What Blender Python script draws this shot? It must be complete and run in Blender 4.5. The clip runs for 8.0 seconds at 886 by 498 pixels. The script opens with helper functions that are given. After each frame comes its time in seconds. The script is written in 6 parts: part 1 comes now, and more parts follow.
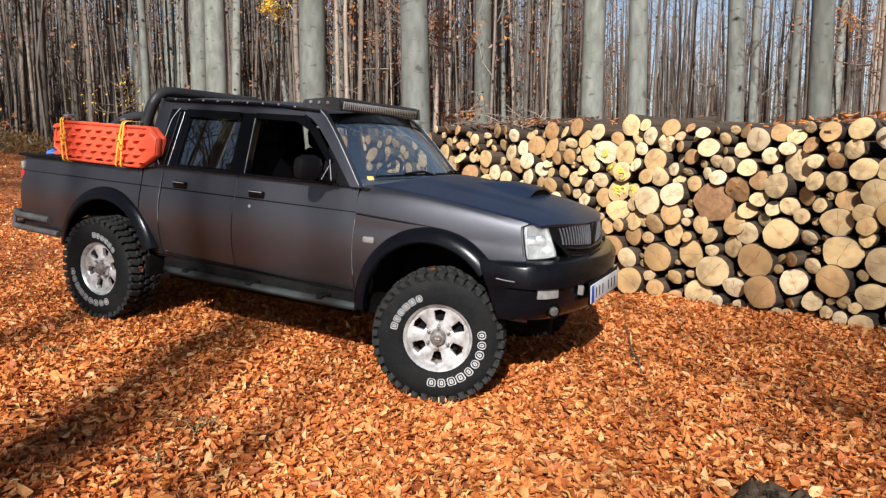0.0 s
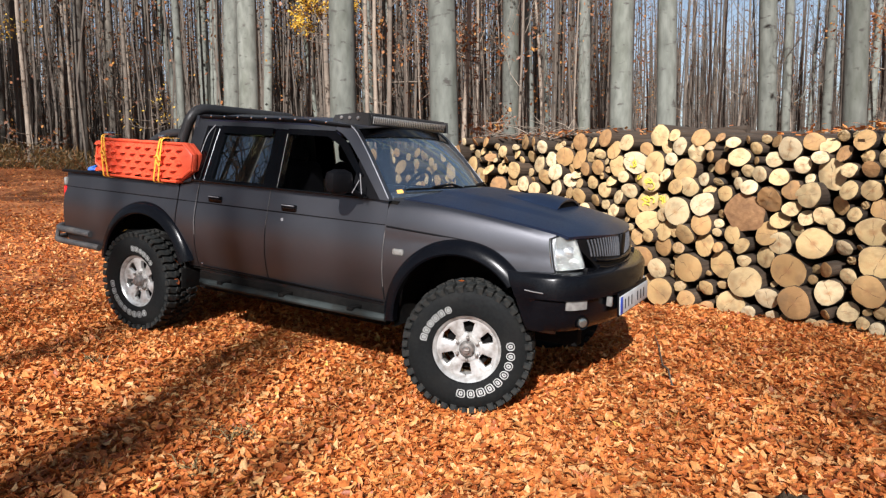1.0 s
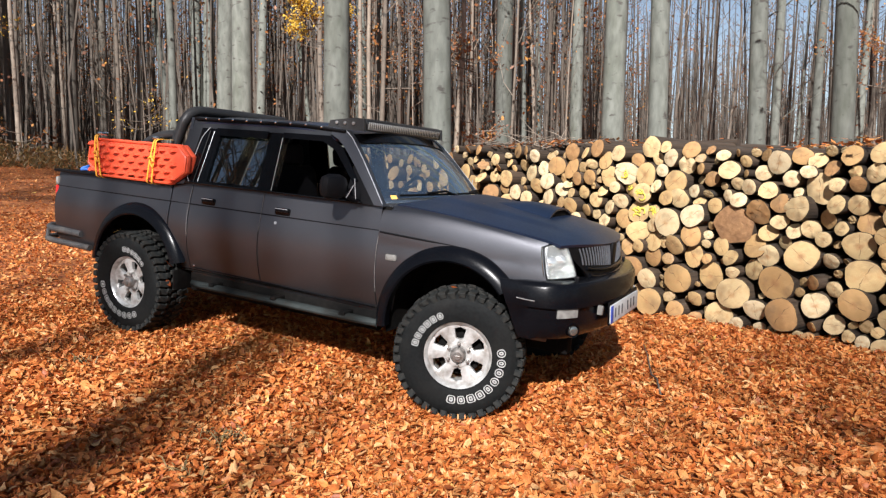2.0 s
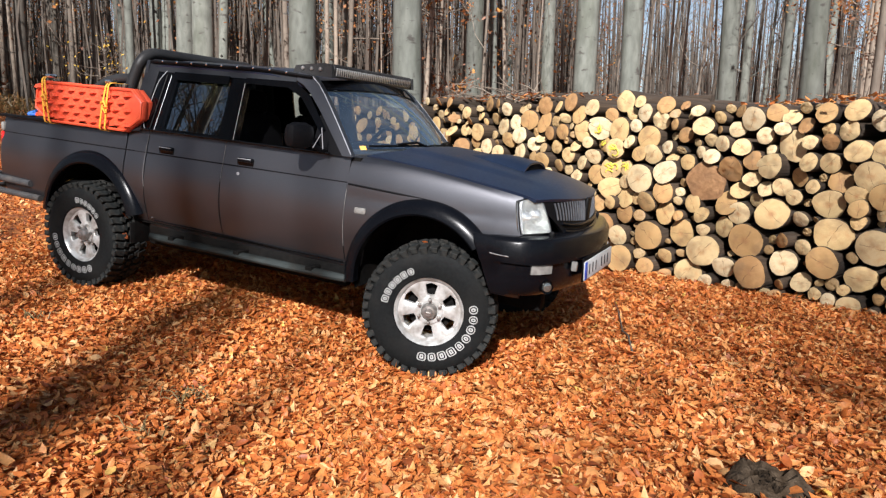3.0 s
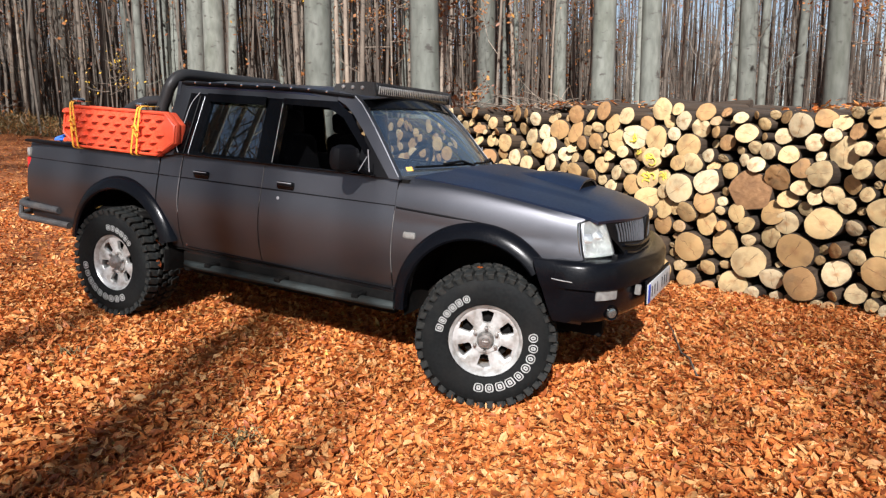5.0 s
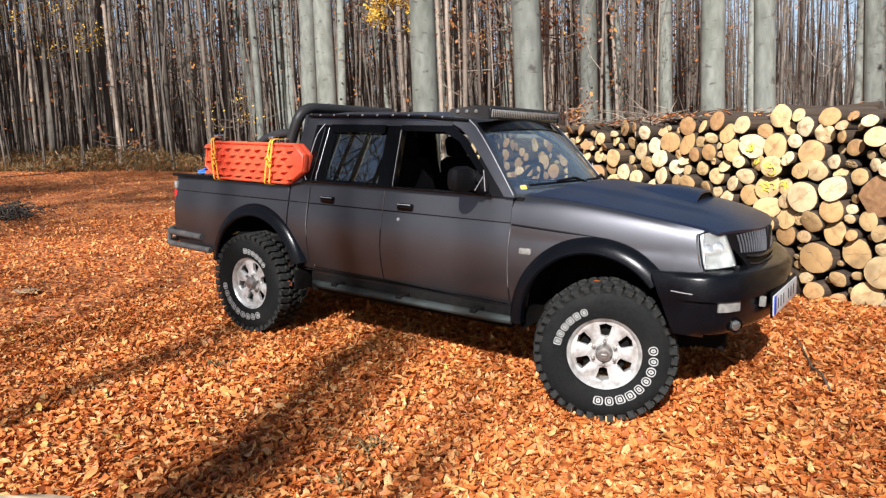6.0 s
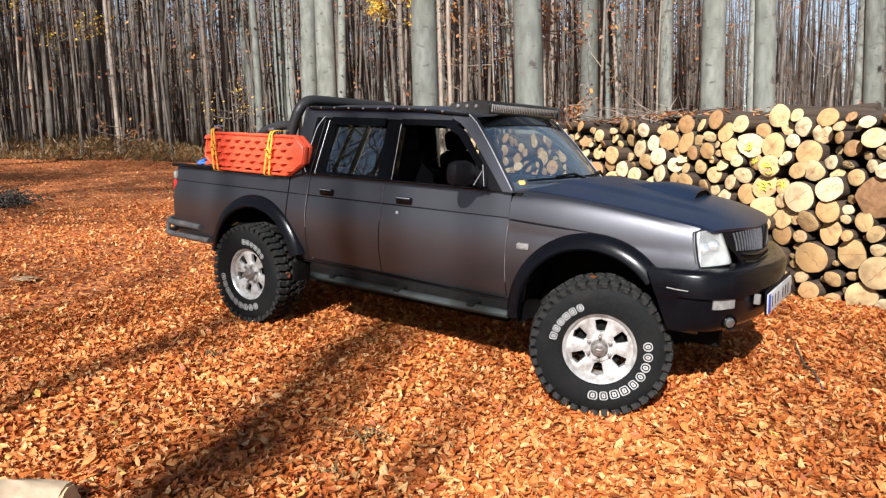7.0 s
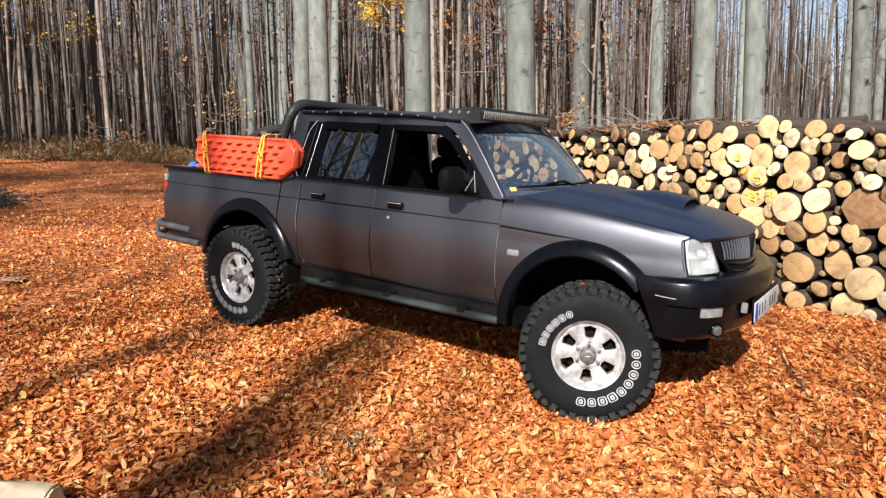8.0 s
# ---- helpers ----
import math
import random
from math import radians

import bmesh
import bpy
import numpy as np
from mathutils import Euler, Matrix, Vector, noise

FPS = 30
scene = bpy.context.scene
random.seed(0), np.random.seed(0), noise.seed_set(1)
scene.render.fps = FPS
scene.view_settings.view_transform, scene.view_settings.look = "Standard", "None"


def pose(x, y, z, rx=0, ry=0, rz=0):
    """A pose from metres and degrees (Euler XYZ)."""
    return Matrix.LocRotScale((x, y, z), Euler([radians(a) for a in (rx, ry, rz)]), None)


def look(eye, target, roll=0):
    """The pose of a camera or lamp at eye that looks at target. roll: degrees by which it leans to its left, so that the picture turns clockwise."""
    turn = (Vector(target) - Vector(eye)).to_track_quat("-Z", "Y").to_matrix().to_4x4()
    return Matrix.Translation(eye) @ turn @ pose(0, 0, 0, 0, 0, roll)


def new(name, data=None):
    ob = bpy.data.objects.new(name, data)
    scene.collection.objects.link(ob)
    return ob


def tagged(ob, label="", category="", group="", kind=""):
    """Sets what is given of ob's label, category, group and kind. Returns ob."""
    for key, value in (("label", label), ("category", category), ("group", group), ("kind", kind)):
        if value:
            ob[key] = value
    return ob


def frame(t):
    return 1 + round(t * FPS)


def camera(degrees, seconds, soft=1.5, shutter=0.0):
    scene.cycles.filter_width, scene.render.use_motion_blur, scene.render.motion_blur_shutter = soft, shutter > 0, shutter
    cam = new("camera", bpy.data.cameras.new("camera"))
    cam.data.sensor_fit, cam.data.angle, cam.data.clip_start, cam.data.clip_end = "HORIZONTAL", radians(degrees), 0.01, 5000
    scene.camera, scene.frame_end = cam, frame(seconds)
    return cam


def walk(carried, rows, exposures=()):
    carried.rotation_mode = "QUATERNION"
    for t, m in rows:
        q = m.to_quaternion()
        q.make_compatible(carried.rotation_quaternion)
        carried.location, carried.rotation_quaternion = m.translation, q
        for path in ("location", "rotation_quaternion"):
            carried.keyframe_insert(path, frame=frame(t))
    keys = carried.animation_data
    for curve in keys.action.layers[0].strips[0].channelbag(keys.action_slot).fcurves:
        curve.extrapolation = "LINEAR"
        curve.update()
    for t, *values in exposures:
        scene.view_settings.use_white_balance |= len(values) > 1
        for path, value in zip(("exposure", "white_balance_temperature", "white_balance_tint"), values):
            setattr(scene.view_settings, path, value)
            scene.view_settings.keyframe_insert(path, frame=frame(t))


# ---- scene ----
# ---------------------------------------------------------------- camera
cam = camera(67.0, 8.0, soft=1.3)
PATH = [
    (0, (4.76, -4.34, 1.398), (3.896, -2.55, 1.173), -0.2),
    (0.5, (4.772, -4.367, 1.405), (3.812, -2.629, 1.169), -0.7),
    (1, (4.782, -4.382, 1.41), (3.84, -2.628, 1.218), -0.7),
    (2.3, (4.775, -4.415, 1.407), (3.876, -2.637, 1.231), 1.0),
    (2.5, (4.776, -4.397, 1.402), (3.895, -2.616, 1.176), 1.2),
    (3, (4.697, -4.303, 1.381), (3.876, -2.504, 1.081), 1.2),
    (3.2, (4.655, -4.244, 1.403), (3.847, -2.438, 1.107), -0.2),
    (3.5, (4.599, -4.149, 1.369), (3.882, -2.311, 1.04), -2.5),
    (3.8, (4.524, -4.059, 1.41), (3.77, -2.237, 1.072), -1.0),
    (4, (4.538, -4.065, 1.419), (3.593, -2.333, 1.091), -2.2),
    (4.2, (4.539, -4.069, 1.421), (3.55, -2.369, 1.056), -2.6),
    (5.3, (4.318, -4.317, 1.479), (3.511, -2.506, 1.218), 0.4),
    (5.5, (4.339, -4.361, 1.472), (3.448, -2.589, 1.218), -0.4),
    (5.8, (4.354, -4.385, 1.48), (3.268, -2.722, 1.244), -2.3),
    (6, (4.355, -4.395, 1.466), (3.246, -2.745, 1.246), -2.5),
    (6.5, (4.363, -4.411, 1.464), (3.238, -2.772, 1.245), -2.2),
    (7, (4.366, -4.419, 1.463), (3.264, -2.767, 1.227), -1.6),
    (7.5, (4.37, -4.426, 1.462), (3.29, -2.757, 1.239), -0.6),
    (8, (4.371, -4.43, 1.461), (3.292, -2.76, 1.242), -0.8),
]
walk(cam, [(t, look(eye, target, roll)) for t, eye, target, roll in PATH], exposures=[(0, 1.02), (5.4, 1.06), (6.2, 1.25), (8, 1.25)])

# ---------------------------------------------------------------- light
SUN_TRAVEL = Vector((-0.31, 0.95, 0)).normalized()
SUN_ELEV = radians(32)
world = bpy.data.worlds.new("world")
scene.world = world
world.use_nodes = True
wn = world.node_tree
sky = wn.nodes.new("ShaderNodeTexSky")
sky.sky_type = "NISHITA"
sky.sun_disc = False
sky.sun_elevation = SUN_ELEV
sky.sun_rotation = math.atan2(-SUN_TRAVEL.x, -SUN_TRAVEL.y)
sky.dust_density = 0.3
wn.nodes["Background"].inputs[1].default_value = 0.042
wn.links.new(sky.outputs[0], wn.nodes["Background"].inputs[0])
# pale autumn haze all round, thickest at the horizon
where = wn.nodes.new("ShaderNodeTexCoord")
height = wn.nodes.new("ShaderNodeSeparateXYZ")
wn.links.new(where.outputs["Generated"], height.inputs[0])
clear = wn.nodes.new("ShaderNodeMath")
clear.operation, clear.use_clamp = "SUBTRACT", True
clear.inputs[0].default_value = 1.0
wn.links.new(height.outputs[2], clear.inputs[1])
thick_haze = wn.nodes.new("ShaderNodeMath")
thick_haze.operation = "POWER"
thick_haze.inputs[1].default_value = 3.5
wn.links.new(clear.outputs[0], thick_haze.inputs[0])
strong = wn.nodes.new("ShaderNodeMath")
strong.operation = "MULTIPLY"
strong.inputs[1].default_value = 0.25
wn.links.new(thick_haze.outputs[0], strong.inputs[0])
haze = wn.nodes.new("ShaderNodeBackground")
haze.inputs[0].default_value = (0.79, 0.86, 1.0, 1)
wn.links.new(strong.outputs[0], haze.inputs[1])
both = wn.nodes.new("ShaderNodeAddShader")
wn.links.new(wn.nodes["Background"].outputs[0], both.inputs[0])
wn.links.new(haze.outputs[0], both.inputs[1])
wn.links.new(both.outputs[0], wn.nodes["World Output"].inputs[0])
sun = new("sun", bpy.data.lights.new("sun", "SUN"))
sun.data.energy = 5.0
sun.data.angle = radians(0.55)
sun.data.color = (1.0, 0.972, 0.975)
down = Vector((SUN_TRAVEL.x * math.cos(SUN_ELEV), SUN_TRAVEL.y * math.cos(SUN_ELEV), -math.sin(SUN_ELEV)))
sun.matrix_world = Matrix.Translation((0, -20, 30)) @ down.to_track_quat("-Z", "Y").to_matrix().to_4x4()


# ---------------------------------------------------------------- materials
def nodes_of(name, rough, metal):
    m = bpy.data.materials.new(name)
    m.use_nodes = True
    nt = m.node_tree
    b = nt.nodes["Principled BSDF"]
    b.inputs["Roughness"].default_value = rough
    b.inputs["Metallic"].default_value = metal
    return m, nt, b


def mixed(nt, fac, a, b):
    n = nt.nodes.new("ShaderNodeMix")
    n.data_type = "RGBA"
    for socket, value in ((n.inputs[0], fac), (n.inputs[6], a), (n.inputs[7], b)):
        if isinstance(value, (tuple, list)):
            socket.default_value = (*value, 1)
        elif isinstance(value, (int, float)):
            socket.default_value = value
        else:
            nt.links.new(value, socket)
    return n.outputs[2]


def ramp(nt, fac, stops):
    n = nt.nodes.new("ShaderNodeValToRGB")
    e = n.color_ramp.elements
    while len(e) < len(stops):
        e.new(0.5)
    for item, (p, c) in zip(e, stops):
        item.position, item.color = p, (*c, 1)
    nt.links.new(fac, n.inputs[0])
    return n.outputs[0]


def noise_fac(nt, scale, detail=3, stretch=None, coord="Object"):
    tc = nt.nodes.new("ShaderNodeTexCoord")
    src = tc.outputs[coord]
    if stretch:
        mp = nt.nodes.new("ShaderNodeMapping")
        mp.inputs["Scale"].default_value = stretch
        nt.links.new(src, mp.inputs[0])
        src = mp.outputs[0]
    n = nt.nodes.new("ShaderNodeTexNoise")
    n.inputs["Scale"].default_value = scale
    n.inputs["Detail"].default_value = detail
    nt.links.new(src, n.inputs[0])
    return n.outputs[0]


def contrast(nt, fac, low, high):
    n = nt.nodes.new("ShaderNodeMapRange")
    n.inputs[1].default_value, n.inputs[2].default_value = low, high
    nt.links.new(fac, n.inputs[0])
    return n.outputs[0]


def bumped(nt, b, fac, strength, distance):
    n = nt.nodes.new("ShaderNodeBump")
    n.inputs["Strength"].default_value, n.inputs["Distance"].default_value = strength, distance
    nt.links.new(fac, n.inputs["Height"])
    nt.links.new(n.outputs[0], b.inputs["Normal"])


def surface(name, c1, c2, scale=20.0, rough=0.5, metal=0.0, bump=0.1, depth=0.002, dirt=None, dirt_scale=2.5, dirt_amount=0.5, stretch=None, vary=0.0, coat=0.0, uneven=0.09):
    """Two tones at grain size, a third in broad patches, a rough-smooth spread and fine relief."""
    m, nt, b = nodes_of(name, rough, metal)
    fine = noise_fac(nt, scale, 4, stretch)
    col = mixed(nt, contrast(nt, fine, 0.3, 0.7), c1, c2)
    if dirt:
        broad = contrast(nt, noise_fac(nt, dirt_scale, 5), 0.45, 0.75)
        scaled = nt.nodes.new("ShaderNodeMath")
        scaled.operation = "MULTIPLY"
        scaled.inputs[1].default_value = dirt_amount
        nt.links.new(broad, scaled.inputs[0])
        col = mixed(nt, scaled.outputs[0], col, dirt)
    if vary:
        info = nt.nodes.new("ShaderNodeObjectInfo")
        hsv = nt.nodes.new("ShaderNodeHueSaturation")
        hsv_v = nt.nodes.new("ShaderNodeMapRange")
        hsv_v.inputs[3].default_value, hsv_v.inputs[4].default_value = 1 - vary, 1 + vary
        nt.links.new(info.outputs["Random"], hsv_v.inputs[0])
        nt.links.new(hsv_v.outputs[0], hsv.inputs["Value"])
        nt.links.new(col, hsv.inputs["Color"])
        col = hsv.outputs[0]
    nt.links.new(col, b.inputs["Base Color"])
    spread = nt.nodes.new("ShaderNodeMapRange")
    spread.inputs[3].default_value, spread.inputs[4].default_value = max(0.02, rough - uneven), min(1.0, rough + uneven)
    nt.links.new(noise_fac(nt, scale * 0.37, 3), spread.inputs[0])
    nt.links.new(spread.outputs[0], b.inputs["Roughness"])
    b.inputs["Coat Weight"].default_value = coat
    if bump:
        bumped(nt, b, fine, bump, depth)
    return m


def leaf_litter(name, stops, island=True):
    """Each leaf takes its own colour; veins and blotches vary inside it."""
    m, nt, b = nodes_of(name, 0.55, 0)
    if island:
        pick = nt.nodes.new("ShaderNodeNewGeometry").outputs["Random Per Island"]
    else:
        pick = nt.nodes.new("ShaderNodeObjectInfo").outputs["Random"]
    col = ramp(nt, pick, stops)
    blot = contrast(nt, noise_fac(nt, 60, 3), 0.45, 0.75)
    half = nt.nodes.new("ShaderNodeMath")
    half.operation = "MULTIPLY"
    half.inputs[1].default_value = 0.4
    nt.links.new(blot, half.inputs[0])
    col = mixed(nt, half.outputs[0], col, (0.10, 0.035, 0.012))
    nt.links.new(col, b.inputs["Base Color"])
    # thin dry leaves let some light through
    thin = nt.nodes.new("ShaderNodeBsdfTranslucent")
    nt.links.new(col, thin.inputs[0])
    both_sides = nt.nodes.new("ShaderNodeMixShader")
    both_sides.inputs[0].default_value = 0.22
    nt.links.new(b.outputs[0], both_sides.inputs[1])
    nt.links.new(thin.outputs[0], both_sides.inputs[2])
    nt.links.new(both_sides.outputs[0], nt.nodes["Material Output"].inputs[0])
    return m


LITTER = [(0.0, (0.29, 0.07, 0.018)), (0.15, (0.46, 0.12, 0.025)), (0.38, (0.62, 0.185, 0.042)), (0.64, (0.70, 0.26, 0.067)), (0.88, (0.75, 0.36, 0.125)), (0.985, (0.79, 0.46, 0.20)), (1.0, (0.74, 0.48, 0.10))]
M_LEAF = leaf_litter("dry_beech_leaves", LITTER)
M_LEAF_ONE = leaf_litter("dry_beech_leaf", LITTER, island=False)
M_TREELEAF = leaf_litter("autumn_tree_leaves", [(0.0, (0.13, 0.045, 0.02)), (0.45, (0.23, 0.082, 0.026)), (0.85, (0.33, 0.13, 0.035)), (1.0, (0.46, 0.24, 0.05))])
M_YELLOWLEAF = leaf_litter("yellow_tree_leaves", [(0.0, (0.45, 0.24, 0.02)), (0.5, (0.62, 0.38, 0.03)), (1.0, (0.72, 0.5, 0.08))])


def soil():
    m, nt, b = nodes_of("leaf_covered_ground", 0.85, 0)
    tc = nt.nodes.new("ShaderNodeTexCoord")
    v = nt.nodes.new("ShaderNodeTexVoronoi")
    v.inputs["Scale"].default_value = 19
    nt.links.new(tc.outputs["Object"], v.inputs["Vector"])
    sep = nt.nodes.new("ShaderNodeSeparateColor")
    nt.links.new(v.outputs["Color"], sep.inputs[0])
    col = ramp(nt, sep.outputs[0], [(0.0, (0.20, 0.055, 0.014)), (0.35, (0.32, 0.09, 0.021)), (0.7, (0.42, 0.135, 0.032)), (1.0, (0.50, 0.19, 0.055))])
    broad = contrast(nt, noise_fac(nt, 0.35, 4), 0.5, 0.8)
    nt.links.new(mixed(nt, broad, col, (0.19, 0.06, 0.019)), b.inputs["Base Color"])
    bumped(nt, b, v.outputs["Distance"], 0.9, 0.03)
    return m


M_SOIL = soil()


def bark(name, c1, c2, moss, vary=0.25):
    m, nt, b = nodes_of(name, 0.85, 0)
    fine = noise_fac(nt, 9, 5, (1, 1, 0.35))
    streak = noise_fac(nt, 1.2, 4, (1, 1, 0.18))
    col = mixed(nt, contrast(nt, fine, 0.3, 0.7), c1, c2)
    col = mixed(nt, contrast(nt, streak, 0.5, 0.75), col, moss)
    spots = contrast(nt, noise_fac(nt, 5.0, 3, (1, 1, 1.8)), 0.60, 0.70)
    col = mixed(nt, spots, col, (0.055, 0.05, 0.042))
    info = nt.nodes.new("ShaderNodeObjectInfo")
    hsv = nt.nodes.new("ShaderNodeHueSaturation")
    hsv_v = nt.nodes.new("ShaderNodeMapRange")
    hsv_v.inputs[3].default_value, hsv_v.inputs[4].default_value = 1 - vary, 1 + vary
    nt.links.new(info.outputs["Random"], hsv_v.inputs[0])
    nt.links.new(hsv_v.outputs[0], hsv.inputs["Value"])
    nt.links.new(col, hsv.inputs["Color"])
    nt.links.new(hsv.outputs[0], b.inputs["Base Color"])
    bumped(nt, b, fine, 0.5, 0.012)
    return m


M_BEECH = bark("beech_bark", (0.088, 0.094, 0.078), (0.158, 0.166, 0.142), (0.062, 0.070, 0.042), 0.3)
M_FARBARK = bark("far_trunk_bark", (0.120, 0.094, 0.071), (0.205, 0.168, 0.130), (0.085, 0.058, 0.040), 0.5)
# darker bark; on the left trunks it also stands in for shade
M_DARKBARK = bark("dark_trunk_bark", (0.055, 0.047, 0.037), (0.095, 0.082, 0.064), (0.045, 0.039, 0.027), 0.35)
M_LOGBARK = bark("log_bark", (0.030, 0.018, 0.010), (0.072, 0.046, 0.027), (0.020, 0.013, 0.007), 0.4)


def cut_wood():
    m, nt, b = nodes_of("cut_beech_face", 0.75, 0)
    tc = nt.nodes.new("ShaderNodeTexCoord")
    info = nt.nodes.new("ShaderNodeObjectInfo")
    wob = nt.nodes.new("ShaderNodeTexNoise")
    wob.noise_dimensions = "4D"
    wob.inputs["Scale"].default_value = 1.6
    wob.inputs["Detail"].default_value = 4
    seed = nt.nodes.new("ShaderNodeMath")
    seed.operation = "MULTIPLY"
    seed.inputs[1].default_value = 50
    nt.links.new(info.outputs["Random"], seed.inputs[0])
    nt.links.new(seed.outputs[0], wob.inputs["W"])
    nt.links.new(tc.outputs["Object"], wob.inputs["Vector"])
    rad = nt.nodes.new("ShaderNodeVectorMath")
    rad.operation = "LENGTH"
    flat = nt.nodes.new("ShaderNodeMapping")
    flat.inputs["Scale"].default_value = (1, 1, 0)
    nt.links.new(tc.outputs["Object"], flat.inputs[0])
    nt.links.new(flat.outputs[0], rad.inputs[0])
    add = nt.nodes.new("ShaderNodeMath")
    add.operation = "MULTIPLY_ADD"
    add.inputs[1].default_value = 0.5
    nt.links.new(wob.outputs[0], add.inputs[0])
    nt.links.new(rad.outputs["Value"], add.inputs[2])
    rings = nt.nodes.new("ShaderNodeMath")
    rings.operation = "SINE"
    mul = nt.nodes.new("ShaderNodeMath")
    mul.operation = "MULTIPLY"
    mul.inputs[1].default_value = 70
    nt.links.new(add.outputs[0], mul.inputs[0])
    nt.links.new(mul.outputs[0], rings.inputs[0])
    tone = ramp(nt, info.outputs["Random"], [(0.0, (0.27, 0.14, 0.055)), (0.15, (0.39, 0.225, 0.088)), (0.35, (0.47, 0.31, 0.132)), (0.6, (0.53, 0.385, 0.185)), (0.85, (0.56, 0.44, 0.25)), (1.0, (0.58, 0.48, 0.305))])
    fac = nt.nodes.new("ShaderNodeMapRange")
    fac.inputs[1].default_value, fac.inputs[2].default_value = -1, 1
    fac.inputs[3].default_value, fac.inputs[4].default_value = 0, 0.16
    nt.links.new(rings.outputs[0], fac.inputs[0])
    col = mixed(nt, fac.outputs[0], tone, (0.42, 0.24, 0.10))
    heart = nt.nodes.new("ShaderNodeMapRange")
    heart.inputs[1].default_value, heart.inputs[2].default_value = 0.62, 0.36
    nt.links.new(add.outputs[0], heart.inputs[0])
    some = nt.nodes.new("ShaderNodeMath")
    some.operation = "MULTIPLY"
    pick = contrast(nt, wob.outputs[0], 0.42, 0.58)
    nt.links.new(heart.outputs[0], some.inputs[0])
    nt.links.new(pick, some.inputs[1])
    col = mixed(nt, some.outputs[0], col, (0.33, 0.17, 0.07))
    stain = contrast(nt, noise_fac(nt, 2.2, 5), 0.5, 0.75)
    half = nt.nodes.new("ShaderNodeMath")
    half.operation = "MULTIPLY"
    half.inputs[1].default_value = 0.65
    nt.links.new(stain, half.inputs[0])
    col = mixed(nt, half.outputs[0], col, (0.48, 0.27, 0.11))
    # grey-brown weathering on some of the faces
    old = nt.nodes.new("ShaderNodeTexNoise")
    old.noise_dimensions = "4D"
    old.inputs["Scale"].default_value = 0.9
    old.inputs["Detail"].default_value = 6
    nt.links.new(tc.outputs["Object"], old.inputs["Vector"])
    nt.links.new(seed.outputs[0], old.inputs["W"])
    weather = nt.nodes.new("ShaderNodeMapRange")
    weather.inputs[1].default_value, weather.inputs[2].default_value = 0.5, 0.72
    weather.inputs[4].default_value = 0.75
    nt.links.new(old.outputs[0], weather.inputs[0])
    col = mixed(nt, weather.outputs[0], col, (0.20, 0.125, 0.062))
    # drying cracks that run out from the heart
    wedge = nt.nodes.new("ShaderNodeTexGradient")
    wedge.gradient_type = "RADIAL"
    nt.links.new(tc.outputs["Object"], wedge.inputs[0])
    spin = nt.nodes.new("ShaderNodeMath")
    spin.operation = "MULTIPLY_ADD"
    spin.inputs[1].default_value = 2.0
    nt.links.new(wedge.outputs["Fac"], spin.inputs[0])
    nt.links.new(seed.outputs[0], spin.inputs[2])
    bent = nt.nodes.new("ShaderNodeMath")
    bent.operation = "MULTIPLY_ADD"
    bent.inputs[1].default_value = 0.35
    nt.links.new(wob.outputs[0], bent.inputs[0])
    nt.links.new(spin.outputs[0], bent.inputs[2])
    tooth = nt.nodes.new("ShaderNodeMath")
    tooth.operation = "PINGPONG"
    tooth.inputs[1].default_value = 0.5
    nt.links.new(bent.outputs[0], tooth.inputs[0])
    crack = nt.nodes.new("ShaderNodeMapRange")
    crack.inputs[1].default_value, crack.inputs[2].default_value = 0.022, 0.006
    crack.inputs[4].default_value = 0.8
    nt.links.new(tooth.outputs[0], crack.inputs[0])
    near_heart = nt.nodes.new("ShaderNodeMapRange")
    near_heart.inputs[1].default_value, near_heart.inputs[2].default_value = 1.1, 0.7
    nt.links.new(add.outputs[0], near_heart.inputs[0])
    cut = nt.nodes.new("ShaderNodeMath")
    cut.operation = "MULTIPLY"
    nt.links.new(crack.outputs[0], cut.inputs[0])
    nt.links.new(near_heart.outputs[0], cut.inputs[1])
    col = mixed(nt, cut.outputs[0], col, (0.09, 0.05, 0.025))
    nt.links.new(col, b.inputs["Base Color"])
    bumped(nt, b, wob.outputs[0], 0.5, 0.02)
    return m


M_CUT = cut_wood()
M_CUTSMALL = leaf_litter("small_cut_faces", [(0.0, (0.34, 0.20, 0.085)), (0.4, (0.46, 0.31, 0.145)), (1.0, (0.52, 0.40, 0.22))])
M_YELLOWPAINT = surface("yellow_spray_paint", (0.70, 0.60, 0.05), (0.60, 0.52, 0.08), 40, 0.6)
M_SPLIT = surface("split_brown_wood", (0.20, 0.10, 0.042), (0.33, 0.18, 0.08), 4, 0.8, 0, 0.5, 0.02, dirt=(0.12, 0.06, 0.03), dirt_scale=1.5, dirt_amount=0.6)
M_PAINT = surface("charcoal_metallic_paint", (0.104, 0.105, 0.115), (0.118, 0.119, 0.130), 260, 0.38, 0.92, 0, dirt=(0.086, 0.084, 0.090), dirt_scale=1.7, dirt_amount=0.5, coat=0.22, uneven=0.02)
M_PAINT.node_tree.nodes["Principled BSDF"].inputs["Coat Roughness"].default_value = 0.16
M_HOOD = surface("matte_black_hood_paint", (0.006, 0.012, 0.028), (0.009, 0.017, 0.037), 180, 0.36, 0.0, 0.03, 0.0004, dirt=(0.022, 0.025, 0.034), dirt_scale=3, dirt_amount=0.4)
M_PLASTIC = surface("black_plastic_trim", (0.002, 0.002, 0.0025), (0.004, 0.004, 0.005), 220, 0.52, 0.0, 0.08, 0.0006, dirt=(0.009, 0.0085, 0.008), dirt_scale=5, dirt_amount=0.3)
